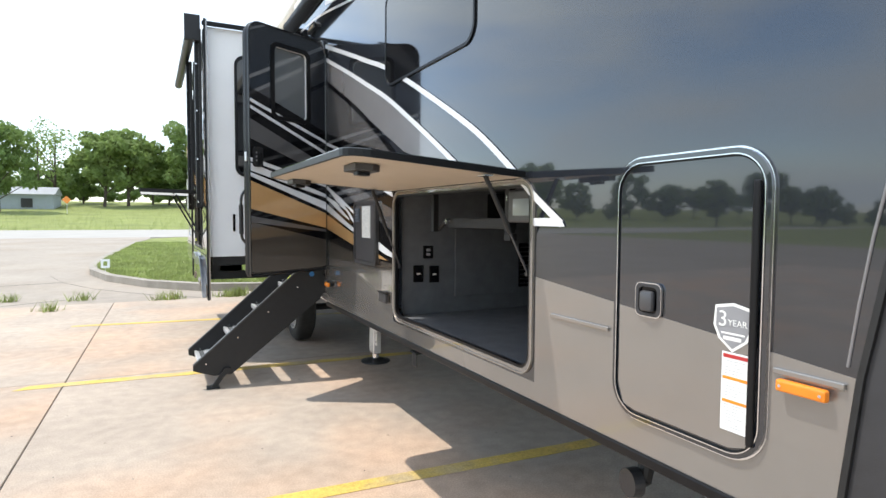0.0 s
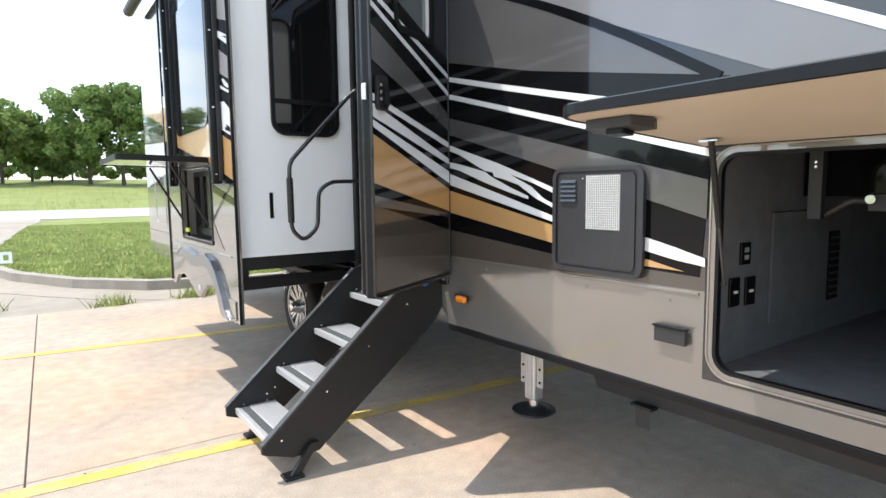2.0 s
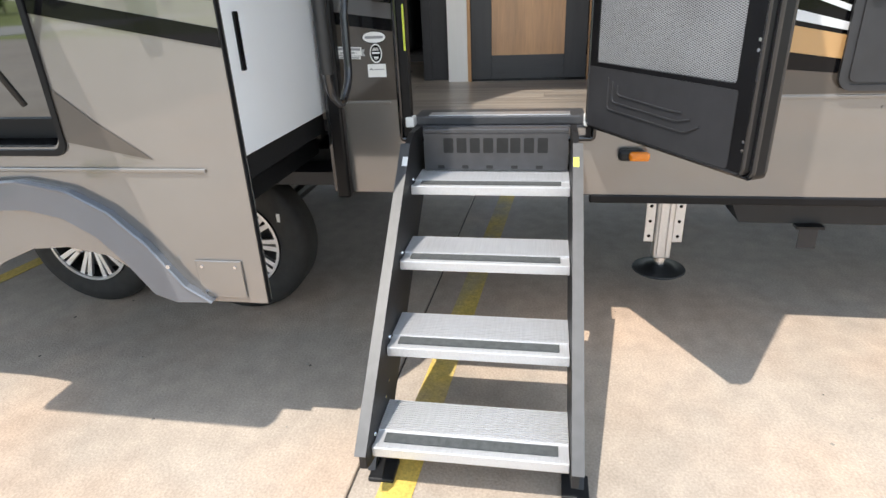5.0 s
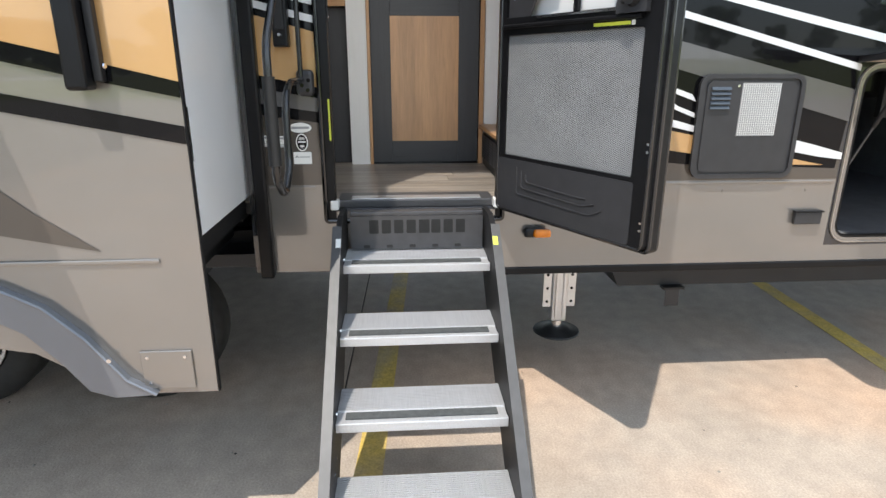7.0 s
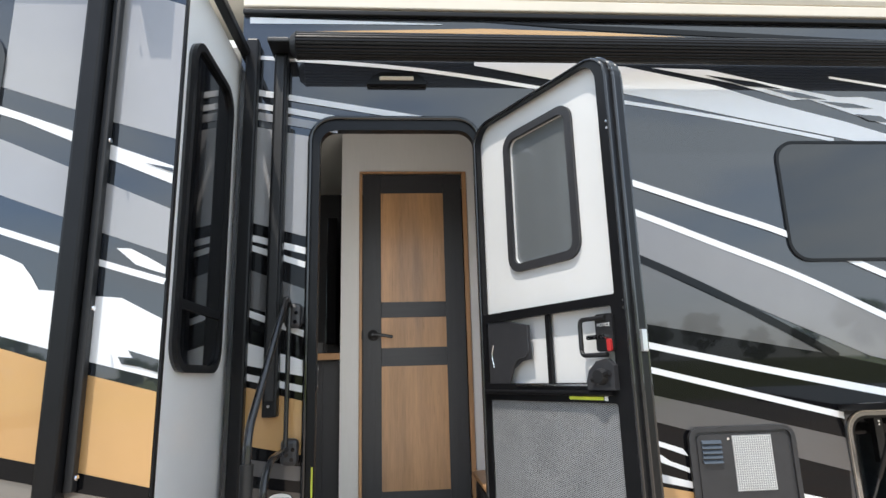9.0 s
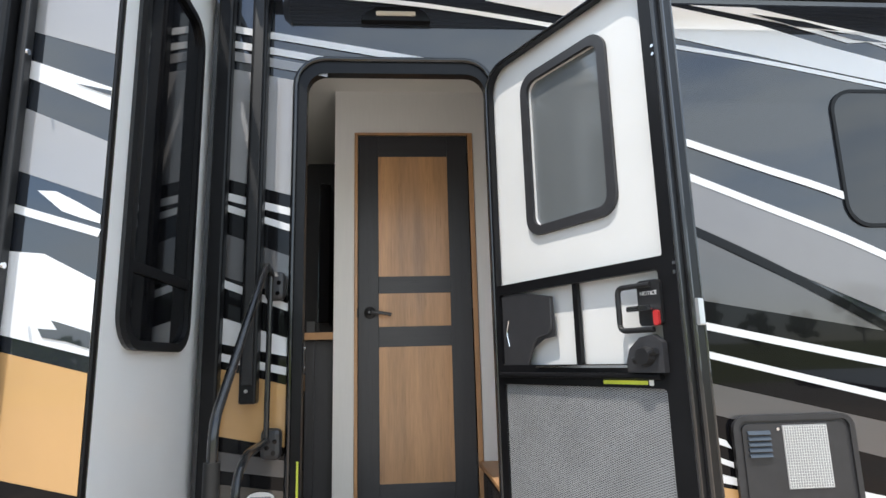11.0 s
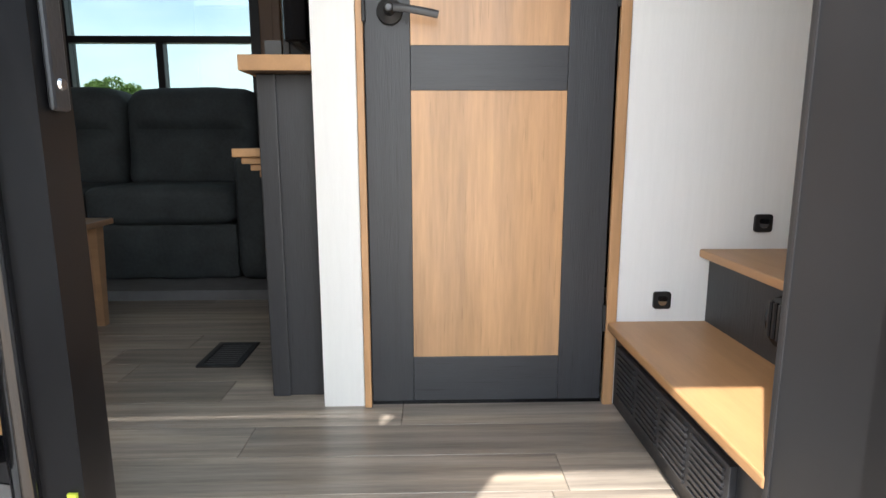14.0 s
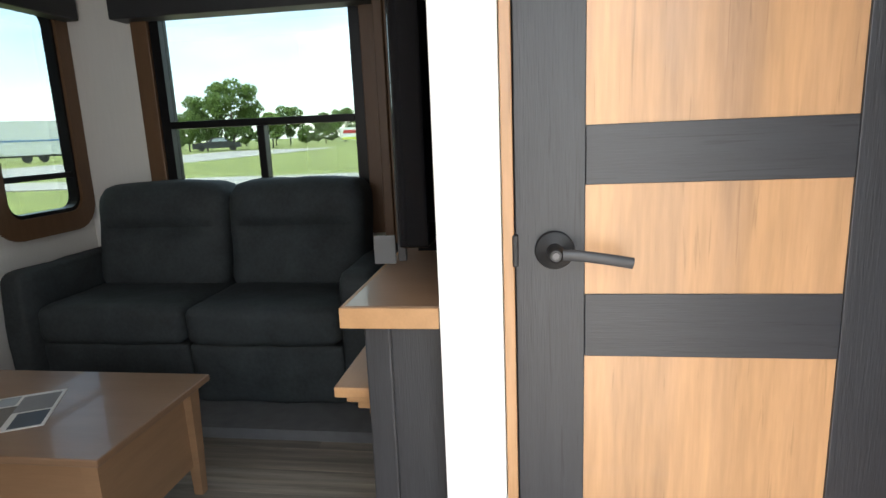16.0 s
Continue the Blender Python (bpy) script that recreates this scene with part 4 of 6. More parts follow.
part("stripe_field", pl([[(-0.012, 1.22), (0.757, 1.38), (0.757, 2.40), (-0.012, 2.15)]], fdo, -0.0012, -0.0006), "black", ed)
dband("gold", 3, 1.385, 1.587, 0.125, 0.215)
dband("white_d", 3, 1.512, 1.742, 0.066, 0.03)
dband("white_d", 3, 1.60, 1.80, 0.03, 0.06)
dband("white_d", 3, 1.69, 1.856, 0.03, 0.03)
dband("grey", 3, 1.815, 2.09, 0.09, 0.15)
dband("grey", 2, 1.30, 1.40, 0.02, 0.05)
dband("white_d", 3, 1.968, 2.254, 0.026, 0.026)
dband("white_d", 3, 2.062, 2.305, 0.026, 0.026)
part("lower_skin", pl([[(-0.012, 1.0), (-0.012, 1.22), (0.757, 1.38), (0.757, 1.0), (0.7, 0.985), (0.05, 0.985)]], fdo, -0.0012, -0.0006), "taupe_dk", ed)
dh = part("door_handle", pl([rr(0.655, 0.735, 1.80, 1.95, 0.02)], fd, 0.040, 0.062), "blackpc", ed, "black outside lock and pull handle")
part("pull", pl([rr(0.675, 0.70, 1.815, 1.905, 0.01)], fd, 0.0625, 0.08), "trimblk", dh)
for z in (1.84, 1.87, 1.90):
    part("key_button", pl([rr(0.712, 0.724, z, z + 0.014, 0.004, 3)], fd, 0.0625, 0.066), "inkgrey", dh)
# screen door folded against it
scd = part("screen_door", pl([rt(-0.012, 0.757, 0.970, 2.895, 0.10, 0.02), rt(0.006, 0.708, 2.030, 2.879, 0.085, 0.006), rr(0.02, 0.690, 1.745, 1.995, 0.01, 2), rr(0.028, 0.686, 1.21, 1.68, 0.01, 2)], fd, -0.034, -0.012), "trimblk", ed, "black screen door frame folded against the door")
loop = rt(-0.008, 0.752, 0.974, 2.890, 0.096, 0.02)
part("frame_ridge", tb([fd(u, v, -0.034) for u, v in loop + loop[:1]], 0.006, 8), "handle", scd, smooth=True)
bm = bmesh.new()
for i in range(132):
    for s in (1, -1):
        # a slanting bar of the expanded mesh, cut off at the frame
        z0, slope = 1.21 - 0.38 + i * 0.0065, 0.42 * s
        a, b = (0.028, z0) if s > 0 else (0.028, z0 + 0.38)
        pts = []
        for u in (0.028, 0.686):
            pts.append((u, a * 0 + b + slope * (u - 0.028)))
        (ua, va), (ub, vb) = pts
        lo, hi = 1.21, 1.68
        for _ in range(2):
            if va > vb:
                ua, va, ub, vb = ub, vb, ua, va
            if vb <= lo or va >= hi:
                ua = None
                break
            if va < lo:
                ua += (lo - va) / (vb - va) * (ub - ua); va = lo
            if vb > hi:
                ub -= (vb - hi) / (vb - va) * (ub - ua); vb = hi
        if ua is None:
            continue
        ws = 0.0012
        vs = [bm.verts.new(fd(ua, va - ws, -0.024 + s * 0.0006)), bm.verts.new(fd(ub, vb - ws, -0.024 + s * 0.0006)), bm.verts.new(fd(ub, vb + ws, -0.024 + s * 0.0006)), bm.verts.new(fd(ua, va + ws, -0.024 + s * 0.0006))]
        bm.faces.new(vs)
part("screen_mesh", bm, "meshgrey", scd, "fine expanded metal screen", kind="stuff")
part("screen_fabric", pl([rr(0.028, 0.686, 1.21, 1.68, 0.01, 2)], fd, -0.0212, -0.0208), "fabric", scd)
part("kick_panel", pl([rt(-0.004, 0.70, 0.978, 1.195, 0.01, 0.015, 3)], fd, -0.037, -0.0345), "charcoal", scd, "dark plastic kick panel with pressed ribs")
for k in range(3):
    d = 0.028 * k
    bm = bmesh.new()
    tube(bm, bend([fd(0.12 + d, 1.165 - 0.4 * d, -0.038), fd(0.12 + d, 1.055 + d, -0.038), fd(0.52 - d * 1.4, 1.045 + d, -0.038), fd(0.58 - d * 1.4, 1.075 + d * 0.5, -0.038)], 0.02), 0.003, 6)
    part("pressed_rib", bm, "charcoal", scd)
part("slider_panel", pl([[(0.03, 1.745), (0.03, 2.0), (0.15, 1.99), (0.285, 1.965), (0.29, 1.835), (0.235, 1.828), (0.185, 1.80), (0.155, 1.745)]], fd, -0.030, -0.026), "charcoal", scd, "black sliding panel in the screen door")
part("slider_grip", tb(bend([fd(0.062, 1.90, -0.031), fd(0.055, 1.86, -0.036), fd(0.062, 1.81, -0.031)], 0.01), 0.003, 6), "chrome", scd)
part("slider_edge", tb(bend([fd(0.275, 1.96, -0.032), fd(0.275, 1.845, -0.032), fd(0.20, 1.835, -0.032), fd(0.16, 1.75, -0.032)], 0.03), 0.004, 6), "charcoal", scd)
part("inner_rail", pl([rr(0.372, 0.392, 1.745, 2.0, 0.004, 2)], fd, -0.028, -0.014), "trimblk", scd)
part("latch_bar", pl([rr(0.20, 0.70, 1.735, 1.742, 0.003, 2)], fd, -0.040, -0.035), "chrome", scd)
part("roller", tb([fd(0.02, 1.712, -0.042), fd(0.68, 1.712, -0.042)], 0.009), "trimblk", scd)
lt = part("inner_latch", pl([rr(0.628, 0.700, 1.845, 1.968, 0.012)], fd, -0.046, -0.035), "blackpc", scd, "black inside latch plate")
part("latch_loop", tb(bend([fd(0.675, 1.955, -0.05), fd(0.57, 1.955, -0.055), fd(0.57, 1.835, -0.055), fd(0.675, 1.835, -0.05)], 0.02), 0.008), "blackpc", lt)
part("latch_lever", pl([rr(0.60, 0.68, 1.885, 1.900, 0.005, 3)], fd, -0.062, -0.047), "chrome", lt)
part("red_tab", pl([rr(0.680, 0.696, 1.845, 1.885, 0.006, 3)], fd, -0.056, -0.047), "redp", lt)
pn, q = fd(0.664, 1.932, -0.0464), Vector((DN.x, DN.y, 0))
text("NOTICE", 0.015, Matrix(((DD.x, 0, -q.x, pn[0]), (DD.y, 0, -q.y, pn[1]), (0, 1, 0, pn[2]), (0, 0, 0, 1))), "paper", lt)
lk2 = part("rotary_handle", pl([[(0.585, 1.722), (0.70, 1.722), (0.70, 1.80), (0.672, 1.822), (0.63, 1.815), (0.595, 1.785), (0.583, 1.75)]], fd, -0.056, -0.035), "charcoal", scd, "dark rotary door latch")
p = fd(0.648, 1.765, -0.056)
part("latch_knob", cy(p, tuple(-DN) + (0,), 0.028, 0.022, 0.02, 16), "blackpc", lk2)
part("latch_arm", tb([fd(0.615, 1.755, -0.066), fd(0.688, 1.778, -0.066)], 0.009), "blackpc", lk2)
part("label", pl([rr(0.478, 0.630, 1.689, 1.700, 0.002, 2)], fd, -0.0355, -0.0343), "yellowst", scd, "small yellow printed label")
part("label_mark", pl([rr(0.634, 0.648, 1.687, 1.702, 0.002, 2)], fd, -0.0355, -0.0343), "paper", scd)
for z in (1.04, 1.30, 1.98, 2.6):
    part("edge_screw", cy(fd(0.742, z, -0.034), tuple(-DN) + (0,), 0.005, 0.005, 0.003, 8), "chrome", scd)
    part("edge_screw", cy(fd(0.742, z + 0.025, -0.034), tuple(-DN) + (0,), 0.005, 0.005, 0.003, 8), "chrome", scd)
part("edge_latch", pl([rr(0.767, 0.777, 1.84, 1.91, 0.003, 2)], fd, 0.0, 0.022), "alu", ed)
for z in (1.25, 1.95, 2.65):
    part("door_hinge", pl([rr(-0.045, -0.01, z, z + 0.07, 0.004, 2)], fd, 0.0, 0.02), "chrome", ed)

# stickers on the column
def oval(cy_, cz_, ru, rv, n=32):
    return [(cy_ + ru * math.cos(2 * math.pi * k / n), cz_ + rv * math.sin(2 * math.pi * k / n)) for k in range(n)]


g = part("oval_sticker", pl([oval(5.911, 1.315, 0.047, 0.021)], fw, -0.0050, -0.0030), "paper", tr, "white oval name sticker")
part("oval_rim", pl([oval(5.911, 1.315, 0.049, 0.023), oval(5.911, 1.315, 0.047, 0.021)], fw, -0.0052, -0.0030), "black", g)
part("oval_line", pl([rr(5.874, 5.948, 1.310, 1.320, 0.003, 2)], fw, -0.0056, -0.0052), "inkgrey", g)
g = part("round_badge", pl([oval(5.908, 1.254, 0.021, 0.032)], fw, -0.0050, -0.0030), "black", tr, "black oval association badge with a white rim")
part("badge_rim", pl([oval(5.908, 1.254, 0.025, 0.037), oval(5.908, 1.254, 0.021, 0.032)], fw, -0.0052, -0.0030), "paper", g)
for z, h, w in ((1.274, 0.001, 0.010), (1.270, 0.001, 0.013), (1.266, 0.001, 0.014), (1.256, 0.003, 0.016), (1.238, 0.004, 0.009), (1.230, 0.001, 0.006)):
    part("badge_line", pl([rr(5.908 - w, 5.908 + w, z - h, z + h, 0.0008, 2)], fw, -0.0056, -0.0052), "paper", g)
g = part("square_sticker", pl([rr(5.871, 5.947, 1.162, 1.213, 0.003, 2)], fw, -0.0050, -0.0030), "paper", tr, "white rectangular sticker with a small peaked mark")
part("sticker_mark", pl([[(5.940, 1.189), (5.932, 1.199), (5.924, 1.189), (5.927, 1.189), (5.932, 1.195), (5.937, 1.189)]], fw, -0.0056, -0.0052), "charcoal", g)
part("sticker_line", pl([rr(5.878, 5.922, 1.190, 1.194, 0.001, 2)], fw, -0.0056, -0.0052), "meshgrey", g)
g = part("banner_sticker", pl([[(5.967, 1.246), (5.967, 1.279), (6.076, 1.284), (6.076, 1.252)]], fw, -0.0052, -0.0032), "paper", tr, "white ribbon-shaped dealer sticker with a phone number")
part("ribbon_tail", pl([[(5.967, 1.271), (5.953, 1.270), (5.959, 1.258), (5.953, 1.245), (5.967, 1.246)]], fw, -0.0050, -0.0032), "meshgrey", g)
part("ribbon_tail", pl([[(6.076, 1.275), (6.088, 1.275), (6.083, 1.262), (6.088, 1.250), (6.076, 1.250)]], fw, -0.0050, -0.0032), "meshgrey", g)
part("ribbon_foot", pl([[(5.973, 1.233), (5.973, 1.244), (6.066, 1.249), (6.066, 1.238)]], fw, -0.0050, -0.0032), "paper", g)
part("sticker_line", pl([[(5.972, 1.266), (5.972, 1.275), (6.071, 1.280), (6.071, 1.271)]], fw, -0.0058, -0.0054), "inkgrey", g)
part("sticker_line", pl([[(5.978, 1.236), (5.978, 1.241), (6.061, 1.245), (6.061, 1.240)]], fw, -0.0058, -0.0054), "inkgrey", g)
text("870-471-8471", 0.0125, face_w(1.3544, 6.021, 1.2575), "charcoal", g)

# grab handle
gh = part("grab_handle", tb(bend([(1.30, 5.885, 2.085), (1.235, 5.885, 2.12), (1.18, 5.885, 2.07), (0.762, 5.90, 1.63), (0.756, 5.90, 1.54), (0.760, 5.90, 1.20), (0.835, 5.892, 1.13), (0.93, 5.888, 1.21), (0.945, 5.888, 1.45), (1.03, 5.885, 1.506), (1.30, 5.885, 1.51)], 0.045, 6), 0.0135, 12), "handle", tr, "black folding grab handle with foam grip", smooth=True)
part("foam_grip", tb([(0.757, 5.90, 1.53), (0.759, 5.90, 1.25)], 0.021, 12), "rubber", gh, smooth=True)
part("handle_post", tb([(1.295, 5.885, 2.09), (1.295, 5.885, 1.50)], 0.010), "handle", gh, smooth=True)
for z in (2.05, 1.50):
    b = part("handle_bracket", bx(1.30, 1.352, 5.838, 5.908, z - 0.055, z + 0.05, bev=0.018), "charcoal", gh)
    for dy, dz in ((-0.038, 0.008), (-0.034, -0.03), (-0.012, -0.012)):
        part("bracket_hole", cy((1.2995, 5.895 + dy, z + dz), (-1, 0, 0), 0.008, 0.008, 0.001, 12), "black", b)

# slide-out room
so = part("slide_out", bx(0.47, 1.46, 6.157, 6.205, 1.02, 3.25), "whitewall", tr, "white slide-out room with dark striped outer skin")
part("slide_floor", bx(0.50, 1.46, 6.206, 8.065, 1.02, 1.06), "carpet", so)
part("slide_roof", bx(0.47, 1.46, 6.206, 8.065, 3.21, 3.25), "whitefg", so)
part("slide_far_end", bx(0.47, 1.46, 8.066, 8.10, 1.02, 3.25), "whitefg", so)
part("slide_inner_wall", pl([[(6.206, 1.061), (8.065, 1.061), (8.065, 3.209), (6.206, 3.209)], [(6.57, 1.9), (7.6, 1.9), (7.6, 2.84), (6.57, 2.84)], [(6.60, 1.075), (7.60, 1.075), (7.60, 1.64), (6.60, 1.64)]], fo, 0.032, 0.05), "whitefg", so)
part("slide_beam", bx(0.52, 1.40, 6.18, 6.26, 0.93, 1.018), "blackpc", so)
part("slide_beam", bx(0.52, 1.40, 7.9, 7.98, 0.93, 1.018), "blackpc", so)
part("slide_tube", bx(0.50, 1.60, 6.30, 6.36, 0.78, 0.86, bev=0.004), "blackpc", so)
part("slide_tube", bx(0.52, 0.60, 6.30, 8.0, 0.86, 0.925), "blackpc", so)
sk = [(6.068, 0.60), (6.40, 0.60), (6.46, 0.67), (6.58, 0.746), (6.72, 0.772), (6.85, 0.762), (6.98, 0.71), (7.10, 0.637), (7.19, 0.635), (7.32, 0.68), (7.46, 0.725), (7.62, 0.757), (7.76, 0.76), (7.9, 0.72), (8.0, 0.64), (8.115, 0.64), (8.115, 3.30), (6.068, 3.30)]
hole = rr(6.635, 7.565, 1.095, 1.62, 0.03)
osk = part("outer_skin", pl([sk, hole], fo, 0, 0.03), "taupe", so, "glossy taupe skin with stripes and wheel arches")
part("edge_trim", bx(0.4575, 0.476, 6.062, 6.0675, 0.60, 3.30, bev=0.002), "trimblk", so)
part("top_trim", bx(0.45, 1.40, 6.10, 6.14, 3.25, 3.29, bev=0.006), "trimblk", so)
S = dict(f=fo, parent=osk)
E0 = 6.0685
decal("upper_field", "dark", [(E0, 1.485), (6.6, 1.60), (8.11, 1.93), (8.11, 3.295), (E0, 3.295)], fo, 1, osk)
decal("gold_field", "gold", [(E0, 1.761), (6.257, 1.812), (6.354, 1.845), (6.482, 1.886), (6.60, 1.915), (8.11, 2.21), (8.11, 1.91), (6.60, 1.645), (6.446, 1.609), (6.257, 1.566), (E0, 1.521)], fo, 3, osk)
decal("black_edge", "black", [(E0, 1.521), (6.257, 1.566), (6.446, 1.609), (6.60, 1.645), (8.11, 1.91), (8.11, 1.86), (6.60, 1.592), (6.35, 1.537), (E0, 1.480)], fo, 4, osk)
decal("black_band", "black", [(E0, 1.405), (6.63, 1.513), (6.63, 1.464), (E0, 1.357)], fo, 2, osk)
decal("dark_wedge", "taupe_dk", [(6.34, 1.058), (6.63, 1.115), (6.63, 1.28), (6.5, 1.17)], fo, 2, osk)
decal("white_block", "white_d", [(E0, 1.795), (6.257, 1.846), (6.354, 1.879), (6.486, 1.918), (6.57, 1.94), (6.57, 2.155), (6.508, 2.139), (6.451, 2.113), (6.423, 2.078), (6.400, 2.040), (6.354, 2.036), (6.257, 2.021), (6.179, 2.014), (E0, 1.955)], fo, 3, osk)
decal("dark_spike", "dark", [(6.150, 1.872), (E0, 1.845), (E0, 1.811), (6.116, 1.827), (6.164, 1.836), (6.175, 1.855), (6.135, 1.851)], fo, 5, osk)
part("stripe", pband(fo, 3, [(E0, 2.058), (6.257, 2.117), (6.35, 2.149), (6.505, 2.202), (6.57, 2.224)], 0.018), "white_d", osk)
decal("white_leaf", "white_d", [(6.205, 2.154), (6.166, 2.152), (6.12, 2.128), (E0, 2.098), (E0, 2.079), (6.11, 2.092), (6.150, 2.107)], fo, 4, osk)
decal("silver_band", "silver_skylit", [(E0, 2.268), (6.255, 2.348), (6.355, 2.392), (6.506, 2.458), (6.57, 2.485), (6.57, 2.325), (6.504, 2.299), (6.354, 2.244), (6.258, 2.202), (E0, 2.135)], fo, 2, osk)
decal("white_band", "white_d", [(E0, 2.396), (6.256, 2.464), (6.348, 2.500), (6.502, 2.556), (6.57, 2.58), (6.57, 2.556), (6.502, 2.534), (6.348, 2.467), (6.257, 2.421), (E0, 2.342)], fo, 3, osk)
decal("dark_notch", "dark", [(6.149, 2.405), (E0, 2.388), (E0, 2.376)], fo, 5, osk)
decal("silver_field", "silver_skylit", [(E0, 2.480), (6.255, 2.534), (6.348, 2.567), (6.57, 2.64), (6.57, 3.08), (E0, 2.92)], fo, 2, osk)
band("grey", 2, E0, 2.98, 6.57, 3.10, 0.0, 0.04, 0.04, **S)
band("white_d", 3, 7.72, 2.60, 8.1, 2.70, 0.0, 0.03, 0.03, **S)
band("silver_skylit", 2, 7.72, 2.42, 8.1, 2.50, 0.0, 0.13, 0.13, **S)
decal("white_far", "white_d", [(7.72, 2.13), (8.1, 2.21), (8.1, 2.30), (7.72, 2.24)], fo, 4, osk)
part("skin_trim", bx(0.452, 0.4585, 6.183, 7.95, 1.021, 1.034, bev=0.003), "taupe", osk)
arch = []
for i in range(25):
    t = i / 24
    arch.append((t, 6.27 + 1.45 * t))
top = [(6.24, 0.61), (6.32, 0.66), (6.42, 0.80), (6.52, 0.90), (6.64, 0.965), (6.80, 0.995), (6.95, 0.985), (7.10, 0.96), (7.30, 0.985), (7.50, 1.0), (7.66, 0.965), (7.74, 0.915)]
bot = [(7.72, 0.90), (7.58, 0.925), (7.48, 0.93), (7.30, 0.88), (7.12, 0.875), (6.95, 0.90), (6.80, 0.905), (6.68, 0.88), (6.58, 0.82), (6.50, 0.73), (6.43, 0.63), (6.36, 0.605)]
fl_ = part("wheel_arch_flare", pl([top + bot], fo, -0.028, -0.0005), "flare", osk, "silver grey moulded wheel arch flare")
part("flare_lip", tb([(0.432, a, b) for a, b in top], 0.006, 6), "flare", fl_)
pp = part("arch_patch", bx(0.451, 0.4585, 6.13, 6.28, 0.62, 0.745, bev=0.002), "taupe", osk)
for y, z in ((6.15, 0.725), (6.26, 0.725), (6.26, 0.64)):
    part("patch_rivet", cy((0.451, y, z), (-1, 0, 0), 0.005, 0.005, 0.003, 8), "chrome", pp)
part("flare_screw", cy((0.432, 6.36, 0.73), (-1, 0, 0), 0.007, 0.007, 0.005, 8), "chrome", fl_)
part("reflector_sticker", bx(0.456, 0.4585, 7.07, 7.13, 0.69, 0.73), "paper", osk)
# rear storage in the slide-out skin
part("rear_bay_shelf", bx(0.63, 0.80, 6.68, 7.52, 1.24, 1.26), "inkgrey", so)
part("rear_bay", bx(0.80, 0.82, 6.62, 7.58, 1.062, 1.65), "black", so)
part("rear_bay_frame", pl([rr(6.61, 7.59, 1.07, 1.645, 0.04), rr(6.628, 7.572, 1.088, 1.627, 0.03)], fo, -0.008, 0.05), "trimblk", so, "black frame round the rear storage opening")
part("rear_pane_frame", pl([rr(6.64, 7.56, 1.10, 1.615, 0.03), rr(6.70, 7.50, 1.16, 1.575, 0.02)], lambda u, v, w: (0.57 + w, u, v), -0.012, 0.012), "trimblk", so)
part("rear_pane", pl([rr(6.69, 7.51, 1.15, 1.585, 0.02)], lambda u, v, w: (0.575 + w, u, v), 0, 0.006), "mirrorpane", so)
part("yellow_tag", bx(0.44, 0.452, 7.28, 7.40, 1.135, 1.165), "yellowst", so)
hl = part("rear_hatch", pl([rr(6.62, 7.58, 0.0, 0.56, 0.03)], lambda u, v, w: (0.45 - v, u, 1.655 + 0.02 * v + w), 0, 0.03), "taupe", so, "raised rear storage hatch, taupe outside")
part("hatch_rim", pl([rr(6.61, 7.59, -0.005, 0.567, 0.035), rr(6.62, 7.58, 0.0, 0.56, 0.03)], lambda u, v, w: (0.45 - v, u, 1.655 + 0.02 * v + w), -0.004, 0.035), "trimblk", hl)
for y in (6.70, 7.50):
    part("hatch_strut", tb([(0.45, y, 1.22), (0.22, y, 1.645)], 0.009), "rubber", hl)
# slide arms, window
for ya, yb in ((6.26, 6.345), (7.62, 7.70)):
    ar = part("slide_awning_arm", bx(0.39, 0.452, ya + 0.01, yb - 0.02, 1.50, 3.25, bev=0.010), "trimblk", so, "black vertical awning arm")
    part("arm_channel", bx(0.425, 0.452, ya - 0.015, ya + 0.008, 1.52, 3.25, bev=0.004), "blackpc", ar)
    for z in (1.56, 1.98, 2.45, 2.9):
        part("arm_screw", cy((0.4, ya - 0.036, z), (0, -1, 0), 0.007, 0.007, 0.004, 8), "chrome", ar)
part("slide_awning_roll", cy((0.37, 6.2, 3.26), (0, 1, 0), 0.05, 0.05, 2.9, 16), "trimblk", so, smooth=True)
part("awning_end_plate", pl([[(6.19, 3.12), (6.25, 3.12), (6.25, 3.36), (6.19, 3.36)]], lambda u, v, w: (0.30 + w, u, v), 0, 0.14), "blackpc", so)
part("slide_window", pl([rr(6.57, 7.60, 1.90, 2.84, 0.12, 8)], fo, -0.010, -0.0005), "mirrorblk", so, "black tinted slide-out window")
# end-wall window, slot and bare details
WL = rr(0.742, 1.222, 1.815, 3.01, 0.10, 8)
ww = part("end_window", pl([WL], fs, -0.001, 0.0095), "mirrorblk", so, "narrow tall black window")
part("window_frame", pl([WL, rr(0.768, 1.196, 1.842, 2.984, 0.08, 8)], fs, -0.016, -0.0015), "trimblk", ww)
part("window_rail", pl([rr(0.768, 1.196, 2.025, 2.055, 0.004, 2)], fs, -0.011, -0.0015), "trimblk", ww)
part("wall_slot", pl([rr(0.712, 0.735, 1.27, 1.44, 0.004, 2)], fs, 0.002, 0.0095), "black", so)
